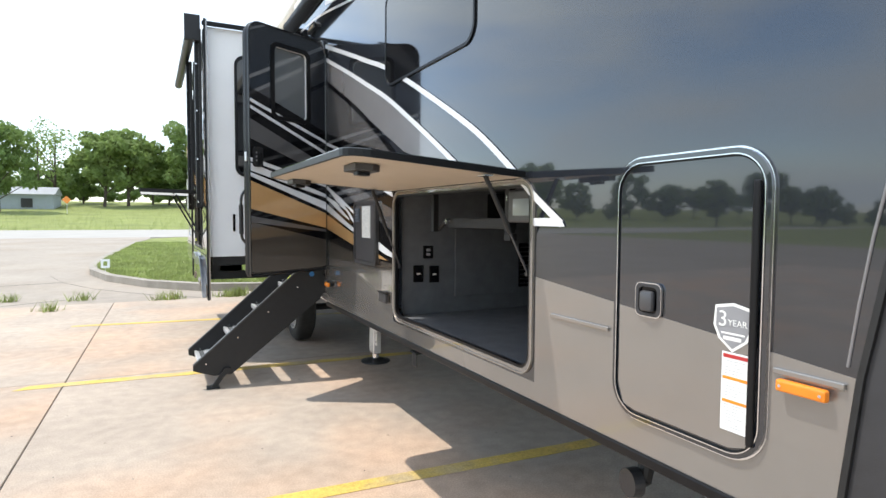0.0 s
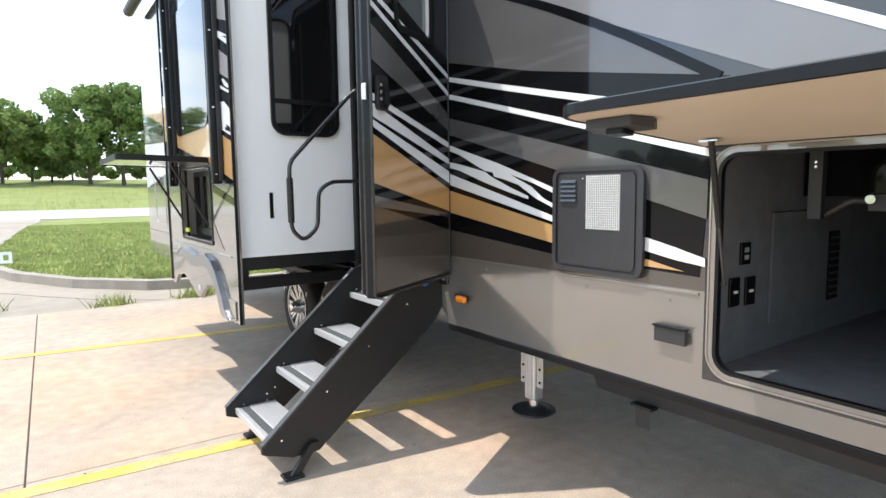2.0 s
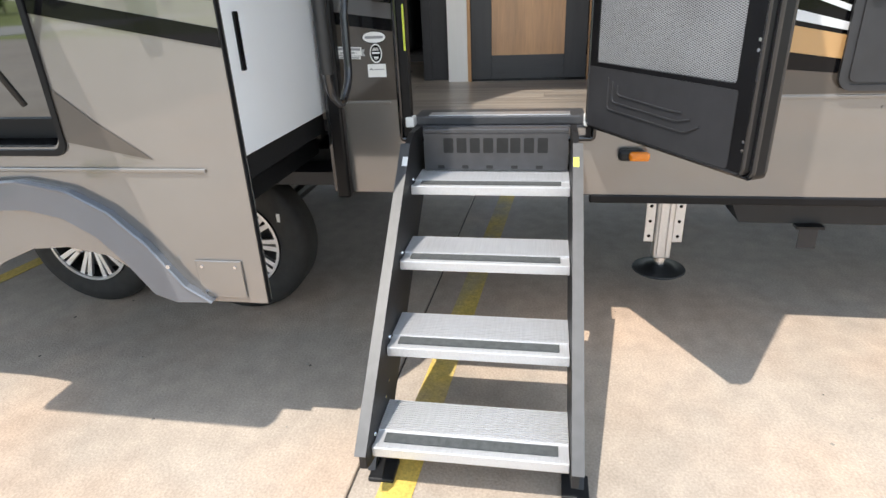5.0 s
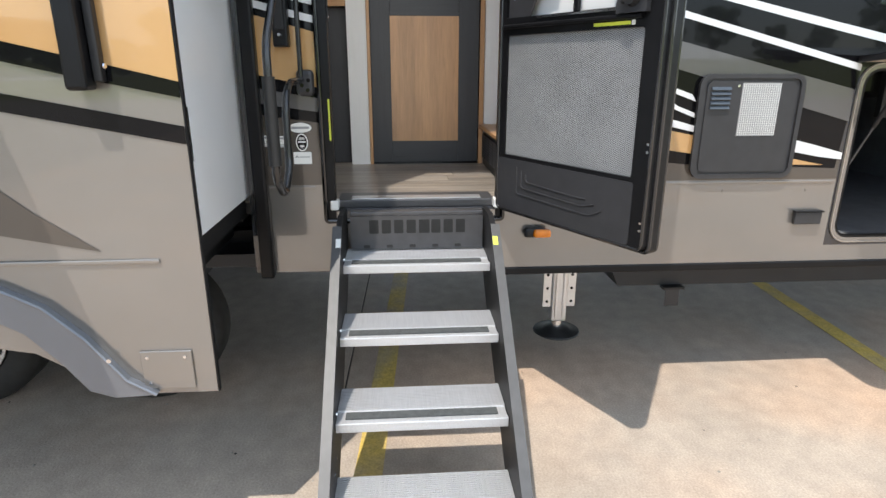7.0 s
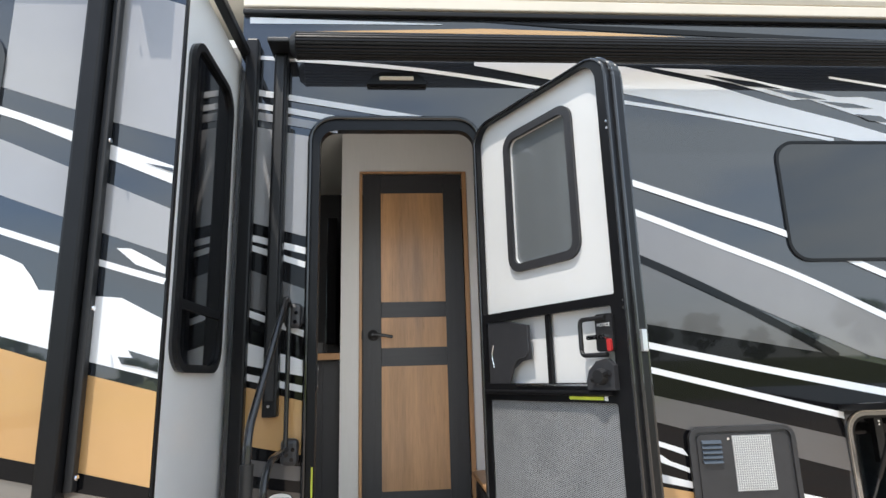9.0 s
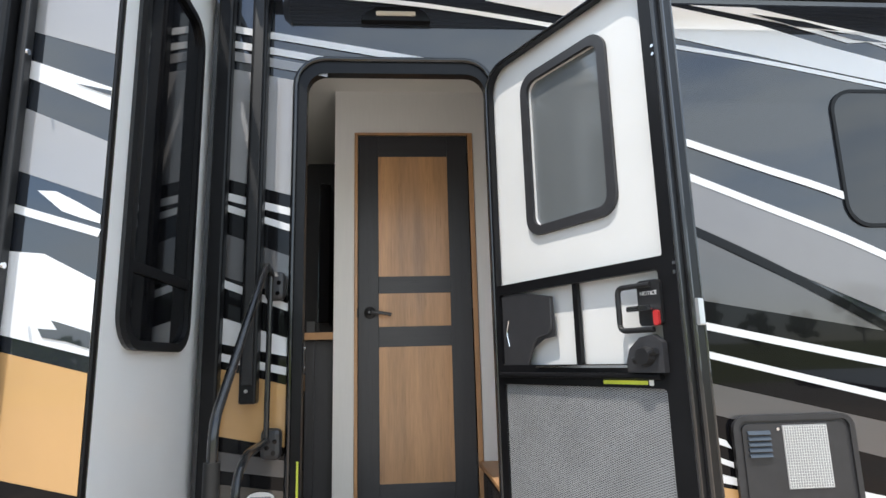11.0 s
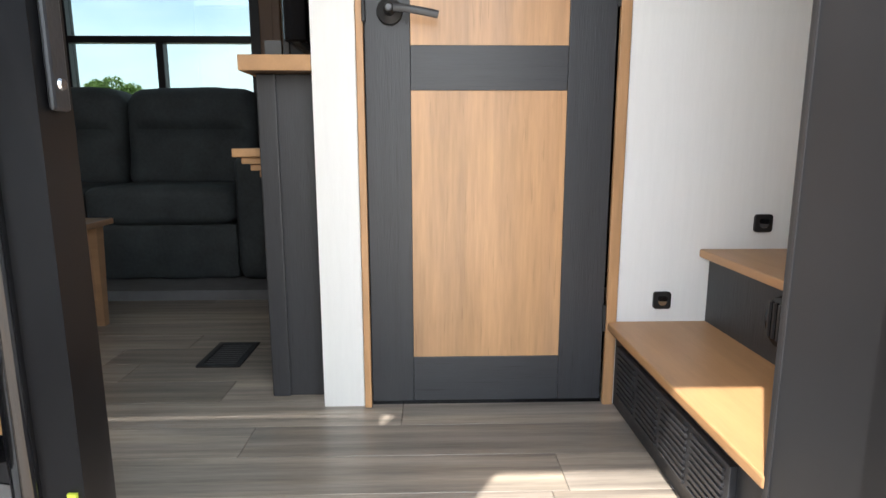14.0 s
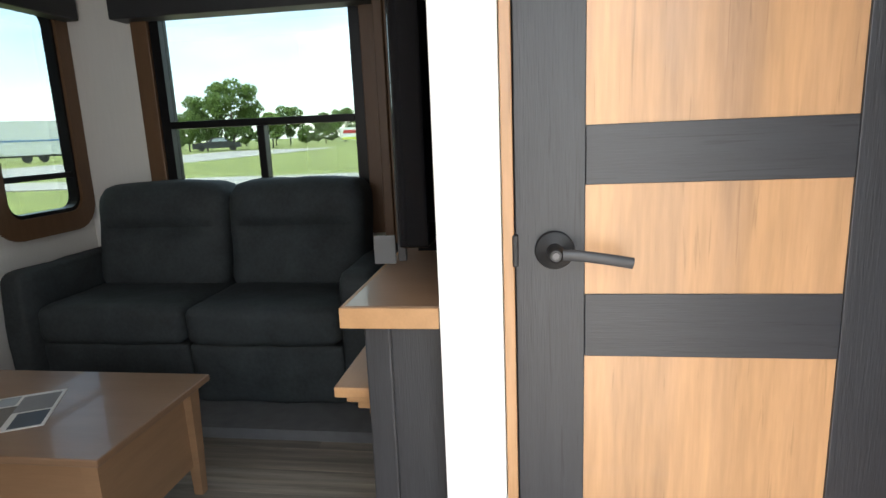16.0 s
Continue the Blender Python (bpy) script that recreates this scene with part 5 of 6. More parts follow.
# rear body section beyond the slide-out
rs = part("rear_section", pl([[(8.13, 0.66), (8.13, 0.84), (9.2, 0.84), (9.2, 3.15), (8.13, 3.15)]], fo, 0.0, 0.6), "taupe", tr, "rear side of the trailer body")
decal("upper_field", "dark", [(8.14, 1.95), (9.19, 2.1), (9.19, 3.14), (8.14, 3.14)], fo, 1, rs)
decal("white_field", "white_d", [(8.14, 1.62), (9.19, 1.5), (9.19, 1.95), (8.14, 1.9)], fo, 2, rs)
band("gold", 2, 8.14, 2.15, 9.19, 2.35, 0, 0.2, 0.15, fo, rs)
part("hatch_outline", pl([rr(8.25, 8.75, 1.15, 1.60, 0.05), rr(8.26, 8.74, 1.16, 1.59, 0.045)], fo, -0.006, -0.0005), "chrome", rs)
part("seam_trim", bx(0.45, 0.47, 8.115, 8.135, 0.66, 3.2), "trimblk", tr)
part("skin_trim", bx(0.452, 0.4585, 8.15, 9.18, 1.06, 1.073), "taupe", rs)

# jack
jk = part("levelling_jack", bx(1.64, 1.71, 4.625, 4.705, 0.26, 0.70, bev=0.008), "alu", tr, "aluminium levelling jack raised above the concrete")
for y in (4.600, 4.730):
    ft = part("jack_flange", bx(1.655, 1.663, y - 0.022, y + 0.022, 0.34, 0.70, bev=0.002), "alu", jk)
    for i in range(5):
        part("flange_hole", cy((1.6545, y, 0.37 + i * 0.075), (-1, 0, 0), 0.008, 0.008, 0.001, 10), "black", ft)
    part("jack_bolt", cy((1.654, y, 0.662), (-1, 0, 0), 0.014, 0.012, 0.012, 6), "chrome", jk)
for y in (4.645, 4.685):
    part("jack_rib", bx(1.628, 1.641, y - 0.006, y + 0.006, 0.28, 0.70, bev=0.002), "alu", jk)
part("jack_foot_tube", cy((1.675, 4.665, 0.22), (0, 0, 1), 0.030, 0.028, 0.06, 20), "chrome", jk, smooth=True)
bm = bmesh.new()
lathe(bm, (1.675, 4.665, 0.185), (0, 0, 1), [(0.0, 0.115), (0.008, 0.125), (0.014, 0.122), (0.018, 0.075), (0.032, 0.06), (0.038, 0.03)])
part("jack_pad", bm, "rubber", jk, "round black jack pad", smooth=True)

# wheels
def wheel(cx, cy_, cz, side, detail=True):
    a = (side, 0, 0)
    bm = bmesh.new()
    lathe(bm, (cx, cy_, cz), a, [(-0.20, 0.22), (-0.205, 0.30), (-0.17, 0.362), (-0.05, 0.366), (-0.03, 0.36), (-0.008, 0.335), (0.0, 0.285), (-0.012, 0.232), (-0.03, 0.222)], 48, False)
    wh = part("wheel", bm, "tread", tr, "black trailer tyre on a machined alloy rim", smooth=True)
    bm = bmesh.new()
    lathe(bm, (cx, cy_, cz), a, [(-0.03, 0.222), (-0.004, 0.228), (-0.004, 0.214), (-0.03, 0.208), (-0.09, 0.19), (-0.10, 0.05)], 40, False)
    cyl(bm, (cx - side * 0.101, cy_, cz), a, 0.192, 0.192, 0.002, 24)
    rim = part("rim", bm, "blackpc", wh, smooth=True)
    bm = bmesh.new()
    lathe(bm, (cx, cy_, cz), a, [(-0.012, 0.224), (-0.002, 0.227), (-0.002, 0.213), (-0.014, 0.211)], 40, False)
    part("rim_edge", bm, "alu", rim, smooth=True)
    if detail:
        for i in range(10):
            for d in (-0.10, 0.10):
                t = i * math.pi / 5 + d
                r0, r1 = 0.06, 0.214
                c0, s0 = math.cos(t), math.sin(t)
                bm = bmesh.new()
                vs = []
                for r, hw, dep in ((r0, 0.0085, -0.028), (r1, 0.0125, -0.010)):
                    for q in (-1, 1):
                        for dd in (0, -0.02):
                            vs.append(bm.verts.new((cx + side * (dep + dd), cy_ + r * c0 - q * hw * s0, cz + r * s0 + q * hw * c0)))
                for f_ in ((0, 2, 6, 4), (1, 3, 7, 5), (0, 1, 5, 4), (2, 3, 7, 6), (0, 1, 3, 2), (4, 5, 7, 6)):
                    bm.faces.new([vs[k] for k in f_])
                part("spoke", bm, "alu", rim)
        bm = bmesh.new()
        lathe(bm, (cx, cy_, cz), a, [(-0.05, 0.07), (-0.02, 0.068), (0.02, 0.05), (0.045, 0.046), (0.055, 0.035)], 24)
        part("hub_cap", bm, "chrome", rim, smooth=True)
        for i in range(8):
            t = i * math.pi / 4
            part("lug_nut", cy((cx + side * -0.03, cy_ + 0.058 * math.cos(t), cz + 0.058 * math.sin(t)), a, 0.010, 0.007, 0.03, 6), "chrome", rim)
        for t in (0.6, 2.6):
            part("tyre_label", bx(cx + side * 0.001, cx + side * -0.004, cy_ + 0.29 * math.cos(t) - 0.008, cy_ + 0.29 * math.cos(t) + 0.008, cz + 0.29 * math.sin(t) - 0.02, cz + 0.29 * math.sin(t) + 0.02), "paper", wh)


wheel(1.41, 6.72, 0.366, -1)
wheel(1.41, 7.56, 0.366, -1)
wheel(3.75, 6.72, 0.366, 1, False)
wheel(3.75, 7.56, 0.366, 1, False)
part("axle", tb([(1.5, 6.72, 0.37), (3.7, 6.72, 0.37)], 0.04), "blackpc", tr)
part("axle", tb([(1.5, 7.56, 0.37), (3.7, 7.56, 0.37)], 0.04), "blackpc", tr)
part("spring_hanger", bx(1.62, 1.70, 7.05, 7.23, 0.42, 0.64), "blackpc", tr)
part("wheel_well", bx(1.40, 1.9, 6.2, 8.1, 0.90, 0.93), "darkin", tr)
part("wheel_well", bx(1.9, 1.92, 6.2, 8.1, 0.70, 0.93), "darkin", tr)
part("rear_jack", bx(1.60, 1.66, 8.3, 8.38, 0.30, 0.80), "alu", tr)
sit(tr)

# ---- entry steps ----
st = thing("entry_steps", (0.8, 5.45, 0), "black folding entry steps with four ribbed aluminium treads", "steps")
for k, y in enumerate((5.108, 5.733)):
    rail = part("side_rail", pl([[(0.262, 0.155), (0.262, 0.20), (1.11, 0.945), (1.19, 0.972), (1.35, 0.965), (1.385, 0.93), (1.385, 0.80), (1.30, 0.68), (0.56, 0.10), (0.42, 0.10), (0.30, 0.14)]], lambda u, v, w: (u, y + w, v), 0, 0.022), "blackpc", st, "black steel side rail")
    part("rail_lip", pl([[(0.258, 0.204), (1.106, 0.949), (1.113, 0.941), (0.265, 0.196)]], lambda u, v, w: (u, y + w, v), -0.014 if k == 0 else 0.0, 0.022 if k == 0 else 0.036), "lipgrey", rail)
    for i in range(4):
        part("rail_bolt", cy((0.36 + 0.251 * i, y - 0.001 if k == 0 else y - 0.001, 0.205 + 0.2 * i), (0, -1, 0), 0.007, 0.006, 0.005, 8), "chrome", rail)
    for dx, dz in ((0.10, 0.06), (0.10, 0.02), (0.15, 0.09)):
        if k:
            part("rail_bolt", cy((0.40 + dx, y - 0.001, 0.18 + dz), (0, -1, 0), 0.006, 0.006, 0.004, 8), "chrome", rail)
    lg = part("leg", pl([[(0.50, 0.16), (0.55, 0.16), (0.44, 0.015), (0.395, 0.015)]], lambda u, v, w: (u, y + w, v), -0.03 if k == 0 else 0.024, -0.004 if k == 0 else 0.05), "blackpc", st, "black adjustable leg")
    part("leg_foot", bx(0.36, 0.46, y - 0.045, y + 0.04, 0.0, 0.016, bev=0.004), "blackpc", lg)
    part("rail_sticker", pl([[(1.03, 0.8828), (1.06, 0.9092), (1.06, 0.9072), (1.03, 0.8808)]], lambda u, v, w: (u, y + w, v), 0.000, 0.020), "yellowst" if k == 0 else "paper", rail)
part("badge", cy((1.24, 5.1075, 0.915), (0, -1, 0), 0.022, 0.022, 0.002, 24), "blue", st, "small round blue badge")
for i in range(4):
    x, z = 0.315 + 0.251 * i, 0.195 + 0.2 * i
    t_ = part("tread", bx(x, x + 0.235, 5.133, 5.731, z - 0.032, z - 0.0075, bev=0.002), "treadalu", st, "ribbed aluminium tread with a grip strip")
    part("nosing", bx(x - 0.004, x + 0.018, 5.133, 5.731, z - 0.036, z - 0.001, bev=0.003), "treadalu", t_)
    part("grip_strip", bx(x + 0.03, x + 0.07, 5.165, 5.70, z - 0.0073, z - 0.0018), "grip", t_)
    bm = bmesh.new()
    for k in range(15):
        box(bm, x + 0.082 + k * 0.0102, x + 0.087 + k * 0.0102, 5.133, 5.731, z - 0.0074, z - 0.001)
    part("rib", bm, "treadalu", t_, kind="stuff")
kb = part("name_panel", bx(1.262, 1.268, 5.14, 5.712, 0.80, 0.9495), "gunmetal", st, "dark steel panel with cut-out lettering")
part("panel_fold", bx(1.2605, 1.308, 5.14, 5.712, 0.950, 0.969, bev=0.004), "gunmetal", kb)
# plain dark strokes where the name is cut out
for i in range(8):
    y = 5.632 - i * 0.0535
    lw = 0.040 if i != 4 else 0.046
    part("cut_out", pl([rr(y - lw, y, 0.872, 0.932, 0.004, 2)], lambda u, v, w: (1.2612 + w, u, v), 0, 0.0005), "rubber", kb)
for i in range(5):
    part("cut_slot", pl([rr(5.235 + i * 0.099, 5.262 + i * 0.099, 0.807, 0.821, 0.004, 2)], lambda u, v, w: (1.2612 + w, u, v), 0, 0.0005), "rubber", kb)
part("cross_tube", tb([(1.24, 5.13, 0.75), (1.24, 5.73, 0.75)], 0.02), "blackpc", st)
sit(st)

# ---- inside ----
part("wall_right", bx(2.452, 2.52, 3.56, 4.978, 0.985, 3.36), "inwall", kind="structure")
part("wall_stub", bx(2.452, 2.52, 5.678, 5.79, 0.985, 3.36), "inwall", kind="structure")
part("wall_over_door", bx(2.452, 2.52, 4.978, 5.678, 3.095, 3.36), "inwall", kind="structure")
part("ceiling", bx(1.42, 4.7, 3.5, 11.1, 3.36, 3.40), "ceil", kind="structure")
part("wall_front", bx(1.42, 2.45, 3.51, 3.56, 0.985, 3.36), "inwall", kind="structure")
part("wall_back", bx(1.42, 3.79, 11.0, 11.05, 0.985, 3.36), "inwall", kind="structure")
part("wall_entry_side", bx(1.406, 1.42, 5.82, 6.15, 0.985, 3.36), "inwall", kind="structure")
part("wall_front_side", bx(1.406, 1.42, 3.52, 5.045, 0.985, 3.36), "inwall", kind="structure")
part("wall_over_entry", bx(1.406, 1.42, 5.045, 5.82, 2.94, 3.36), "inwall", kind="structure")
part("wall_kitchen", bx(3.78, 3.80, 8.36, 11.0, 0.985, 3.36), "inwall", kind="structure")
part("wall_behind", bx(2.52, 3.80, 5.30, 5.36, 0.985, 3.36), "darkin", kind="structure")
bm = bmesh.new()
WB = [(6.555, 1.80), (7.66, 1.80), (7.66, 2.93), (6.555, 2.93)]
plate(bm, [[(6.17, 0.90), (8.30, 0.90), (8.30, 3.36), (6.17, 3.36)], WB], lambda u, v, w: (4.64 + w, u, v), 0, 0.05)
part("wall_slide", bm, "inwall", kind="structure")
WS = rr(4.03, 4.555, 1.87, 3.0, 0.09, 5)
part("wall_slide_end", pl([[(3.80, 0.90), (4.69, 0.90), (4.69, 3.36), (3.80, 3.36)], WS], lambda u, v, w: (u, 8.24 + w, v), 0, 0.05), "inwall", kind="structure")
# these two walls are coloured near black to carry on the television's dark area
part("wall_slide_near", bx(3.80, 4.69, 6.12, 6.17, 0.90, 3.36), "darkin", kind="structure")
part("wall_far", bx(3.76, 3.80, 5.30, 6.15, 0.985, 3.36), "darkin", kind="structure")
part("slide_floor", bx(3.61, 4.64, 6.17, 8.24, 0.90, 1.035), "carpet", kind="structure")

# large window over the sofa
w1 = thing("window_over_sofa", (4.66, 7.1, 1.8), "black-framed caravan window with lower sliding panes", "window")


def fb(u, v, w):
    return (4.64 + w, u, v)


part("frame", pl([[(6.50, 1.80), (7.70, 1.80), (7.70, 2.96), (6.50, 2.96)], [(6.56, 1.84), (7.645, 1.84), (7.645, 2.92), (6.56, 2.92)]], fb, -0.02, 0.055), "trimblk", w1)
part("mid_rail", bx(4.615, 4.68, 6.56, 7.645, 2.315, 2.355, bev=0.004), "trimblk", w1)
part("mullion", bx(4.615, 4.68, 7.085, 7.13, 1.84, 2.315, bev=0.004), "trimblk", w1)
for a, b, c, d in ((6.56, 7.645, 2.355, 2.92), (6.56, 7.085, 1.84, 2.315), (7.13, 7.645, 1.84, 2.315)):
    part("pane", bx(4.66, 4.665, a, b, c, d), "glass", w1).visible_shadow = False
for a, b in ((7.70, 7.80), (6.41, 6.498)):
    part("side_trim", bx(4.60, 4.638, a, b, 1.7, 2.95, bev=0.005), "brtrim", w1, "dark brown wood side trim")
part("valance", bx(4.50, 4.638, 6.40, 7.85, 2.90, 3.1, bev=0.006), "darkin", w1)
sit(w1)
w2 = thing("end_window", (4.27, 8.26, 1.8), "tall window with brown wood trim in the slide-out end", "window")


def fe(u, v, w):
    return (u, 8.24 + w, v)


part("frame", pl([WS, rr(4.06, 4.53, 1.90, 2.97, 0.07, 5)], fe, -0.012, 0.05), "trimblk", w2)
part("mid_rail", pl([rr(4.06, 4.53, 2.07, 2.10, 0.003, 2)], fe, 0.0, 0.04), "trimblk", w2)
part("pane", pl([rr(4.06, 4.53, 1.90, 2.97, 0.07, 5)], fe, 0.045, 0.048), "glass", w2).visible_shadow = False
part("wood_trim", pl([rr(3.94, 4.636, 1.77, 3.1, 0.16, 6), rr(4.04, 4.545, 1.88, 2.99, 0.085, 5)], fe, -0.03, -0.013), "brtrim", w2, "dark brown wood trim with rounded corners")
part("valance", bx(3.9, 4.62, 8.12, 8.22, 2.93, 3.15, bev=0.006), "darkin", w2)
sit(w2)
cs = thing("slide_trim", (3.9, 6.4, 1.0), "brown fluted wood trim at the edge of the slide-out", "trim")
for i in range(4):
    part("moulding", bx(4.50, 4.637, 6.18 + i * 0.056, 6.232 + i * 0.056, 1.04, 3.36, bev=0.006), "brtrim", cs)
sit(cs)

# sofa
sf = thing("sofa", (4.1, 7.3, 1.035), "charcoal two-seat sofa with pillow-back cushions by the window", "sofa")


def cushion(name, x0, x1, y0, y1, z0, z1, r, puff, parent, label="", lean=0.0, crease=None, m="sofa"):
    bm = bmesh.new()
    box(bm, x0, x1, y0, y1, z0, z1)
    bmesh.ops.subdivide_edges(bm, edges=bm.edges[:], cuts=17, use_grid_fill=True)
    c = Vector(((x0 + x1) / 2, (y0 + y1) / 2, (z0 + z1) / 2))
    h = Vector(((x1 - x0) / 2, (y1 - y0) / 2, (z1 - z0) / 2))
    for v in bm.verts:
        d = v.co - c
        q = Vector([max(-h[i] + r, min(h[i] - r, d[i])) for i in range(3)])
        e = d - q
        if e.length > 1e-6:
            e = e.normalized() * r
        n_ = noise.noise(v.co * 5.0) * 0.008 + noise.noise(v.co * 14.0) * 0.003
        uv = [abs(d[i]) / h[i] for i in range(3)]
        out = puff * (1 - min(1, uv[1]) ** 3)
        p = q + e + e.normalized() * (out * 0.6 + n_) if e.length > 1e-6 else q + d.normalized() * (out + n_)
        v.co = c + p
        if crease is not None and v.co.x < c.x:
            v.co.x += 0.045 * math.exp(-((v.co.z - crease) / 0.03) ** 2) * (1 - uv[1] ** 4) + 0.006 * math.sin(v.co.y * 34) * math.exp(-((v.co.z - crease + 0.05) / 0.05) ** 2)
        v.co.x += lean * (v.co.z - z0)
    return part(name, bm, m, parent, label, smooth=True)


part("base", bx(3.90, 4.55, 6.46, 7.96, 1.05, 1.31, bev=0.02), "sofa", sf)
for a, b in ((6.46, 7.2), (7.207, 7.96)):
    cushion("front_panel", 3.84, 3.95, a, b, 1.04, 1.32, 0.02, 0.008, sf)
    cushion("seat_cushion", 3.81, 4.45, a, b, 1.325, 1.50, 0.045, 0.022, sf)
    cushion("back_cushion", 4.24, 4.52, a + 0.004, b - 0.004, 1.47, 2.01, 0.075, 0.04, sf, lean=0.13, crease=1.795)
for a, b in ((6.28, 6.455), (7.965, 8.12)):
    cushion("armrest", 3.80, 4.50, a, b, 1.05, 1.66, 0.05, 0.02, sf)
part("feet", bx(3.9, 4.5, 6.4, 8.05, 1.036, 1.05), "darkin", sf)
sit(sf)

# coffee table
ct = thing("coffee_table", (3.0, 7.2, 0.987), "maple wood coffee table with enclosed side and tapered legs", "table")
part("tabletop", bx(2.735, 3.30, 6.775, 7.75, 1.396, 1.42, bev=0.004), "tablewood", ct)
part("apron", bx(2.79, 2.81, 6.83, 7.70, 1.12, 1.396), "apron", ct)
part("apron", bx(2.81, 3.25, 6.83, 6.85, 1.10, 1.396), "apron", ct)
part("apron", bx(3.23, 3.25, 6.85, 7.70, 1.12, 1.396), "apron", ct)
for x in (2.785, 3.235):
    for y in (6.80, 7.69):
        bm = bmesh.new()
        box(bm, x - 0.026, x + 0.026, y - 0.0, y + 0.052, 0.987, 1.396)
        for v in bm.verts:
            if v.co.z < 1.2:
                v.co.x = x + (v.co.x - x) * 0.62
                v.co.y = y + 0.026 + (v.co.y - y - 0.026) * 0.62
        part("leg", bm, "apron", ct, "tapered maple leg")
sit(ct)
bk = thing("booklet", (2.98, 7.2, 1.4225), "glossy leaflet with blue and grey pictures on the table", "leaflet")
B4 = Matrix.Translation((2.98, 7.24, 0)) @ Matrix.Rotation(radians(28), 4, "Z")
bm = bx(-0.14, 0.14, -0.10, 0.10, 1.4205, 1.4225)
bm.transform(B4)
cv = part("cover", bm, "paper", bk)
for x0, x1, y0, y1, m in ((-0.13, -0.02, -0.09, 0.0, "louvre"), (-0.01, 0.12, -0.09, 0.02, "inkgrey"), (-0.12, 0.05, 0.02, 0.09, "taupe_dk"), (0.06, 0.13, 0.03, 0.09, "steel_b")):
    bm = bx(x0, x1, y0, y1, 1.4226, 1.4229)
    bm.transform(B4)
    part("printed_picture", bm, m, bk)
sit(bk)

# media cabinet
mc = thing("media_cabinet", (2.85, 5.88, 0.987), "charcoal cabinet with a maple top beside the bathroom wall", "cabinet")
part("body", bx(2.53, 3.70, 5.56, 5.945, 0.987, 1.895, bev=0.003), "dkwood", mc)
part("corner_post", bx(2.522, 2.545, 5.90, 5.952, 0.987, 1.895, bev=0.004), "dkwood", mc)
part("top", bx(2.458, 3.72, 5.792, 5.967, 1.897, 1.935, bev=0.002), "tablewood", mc, "satin brown wood top with a maple edge")
part("top_edge", bx(2.45, 2.4575, 5.792, 5.975, 1.895, 1.934, bev=0.002), "woodh", mc)
part("top_edge", bx(2.458, 3.72, 5.9675, 5.975, 1.895, 1.934, bev=0.002), "woodh", mc)
part("mantel", bx(2.62, 3.65, 5.953, 6.06, 1.675, 1.70, bev=0.003), "woodh", mc)
for i in range(3):
    part("mantel_moulding", bx(2.64 + i * 0.012, 3.63, 5.953, 6.04 - i * 0.022, 1.655 - i * 0.02, 1.674 - i * 0.02, bev=0.003), "woodh", mc)
sit(mc)
tv = thing("television", (3.2, 5.9, 1.94), "black television on a swivel bracket above the cabinet", "television")
part("screen", bx(2.66, 3.75, 5.84, 5.905, 2.0, 2.85, bev=0.006), "black", tv)
part("bracket", bx(2.735, 2.741, 5.93, 5.98, 1.95, 2.015, bev=0.001), "bracketgrey", tv, "grey steel bracket plate")
part("bracket_bar", bx(2.735, 2.75, 5.906, 5.925, 1.955, 2.13, bev=0.003), "charcoal", tv)
part("stand", bx(2.95, 3.4, 5.82, 5.92, 1.9352, 1.96), "black", tv)
sit(tv)

# bathroom door
bd = thing("bathroom_door", (2.47, 5.33, 1.0), "closed dark oak interior door with three maple panels", "door")
part("stile", bx(2.455, 2.49, 5.54, 5.655, 1.0, 3.08, bev=0.0015), "dkwood", bd, "dark oak door stile")
part("stile", bx(2.455, 2.49, 5.015, 5.135, 1.0, 3.08, bev=0.0015), "dkwood", bd)
for a, b in ((1.0, 1.128), (1.847, 1.958), (2.144, 2.24), (2.952, 3.08)):
    part("rail", bx(2.456, 2.49, 5.1355, 5.5395, a, b, bev=0.0015), "dkwoodh", bd)
for a, b in ((1.128, 1.847), (1.958, 2.144), (2.24, 2.952)):
    part("panel", bx(2.460, 2.486, 5.1355, 5.5395, a, b), "wood", bd, "maple veneer door panel")
for a, b, n in ((5.657, 5.676, "door_casing"), (4.982, 5.010, "door_casing")):
    part(n, bx(2.440, 2.455, a, b, 0.987, 3.095, bev=0.002), "wood", bd, "thin maple door casing")
part("door_casing", bx(2.440, 2.455, 5.010, 5.657, 3.082, 3.095), "wood", bd)
# black strip stands for the shade in the gap under the door
part("door_gap", bx(2.462, 2.48, 5.01, 5.657, 0.987, 0.999), "black", bd)
bm = bmesh.new()
lathe(bm, (2.455, 5.59, 2.037), (-1, 0, 0), [(0, 0.031), (0.006, 0.033), (0.012, 0.031), (0.02, 0.014), (0.05, 0.013), (0.055, 0.009)], 28)
kn = part("door_lever", bm, "blackpc", bd, "black round rose with a lever handle", smooth=True)
bm = bmesh.new()
tube(bm, bend([(2.41, 5.588, 2.037), (2.405, 5.56, 2.037), (2.408, 5.50, 2.028), (2.412, 5.470, 2.022)], 0.02), 0.0095, 10)
for v in bm.verts:
    v.co.x = 2.408 + (v.co.x - 2.408) * 0.6
part("lever", bm, "charcoal", kn, smooth=True)
part("lock_button", cy((2.402, 5.59, 2.037), (-1, 0, 0), 0.0075, 0.006, 0.004, 12), "gunmetal", kn)
part("strike_plate", bx(2.436, 2.4545, 5.650, 5.660, 2.01, 2.065, bev=0.003), "blackpc", bd)
for z in (1.20, 2.05, 2.9):
    part("hinge", bx(2.446, 2.456, 5.008, 5.018, z, z + 0.075, bev=0.002), "blackpc", bd)
sit(bd)

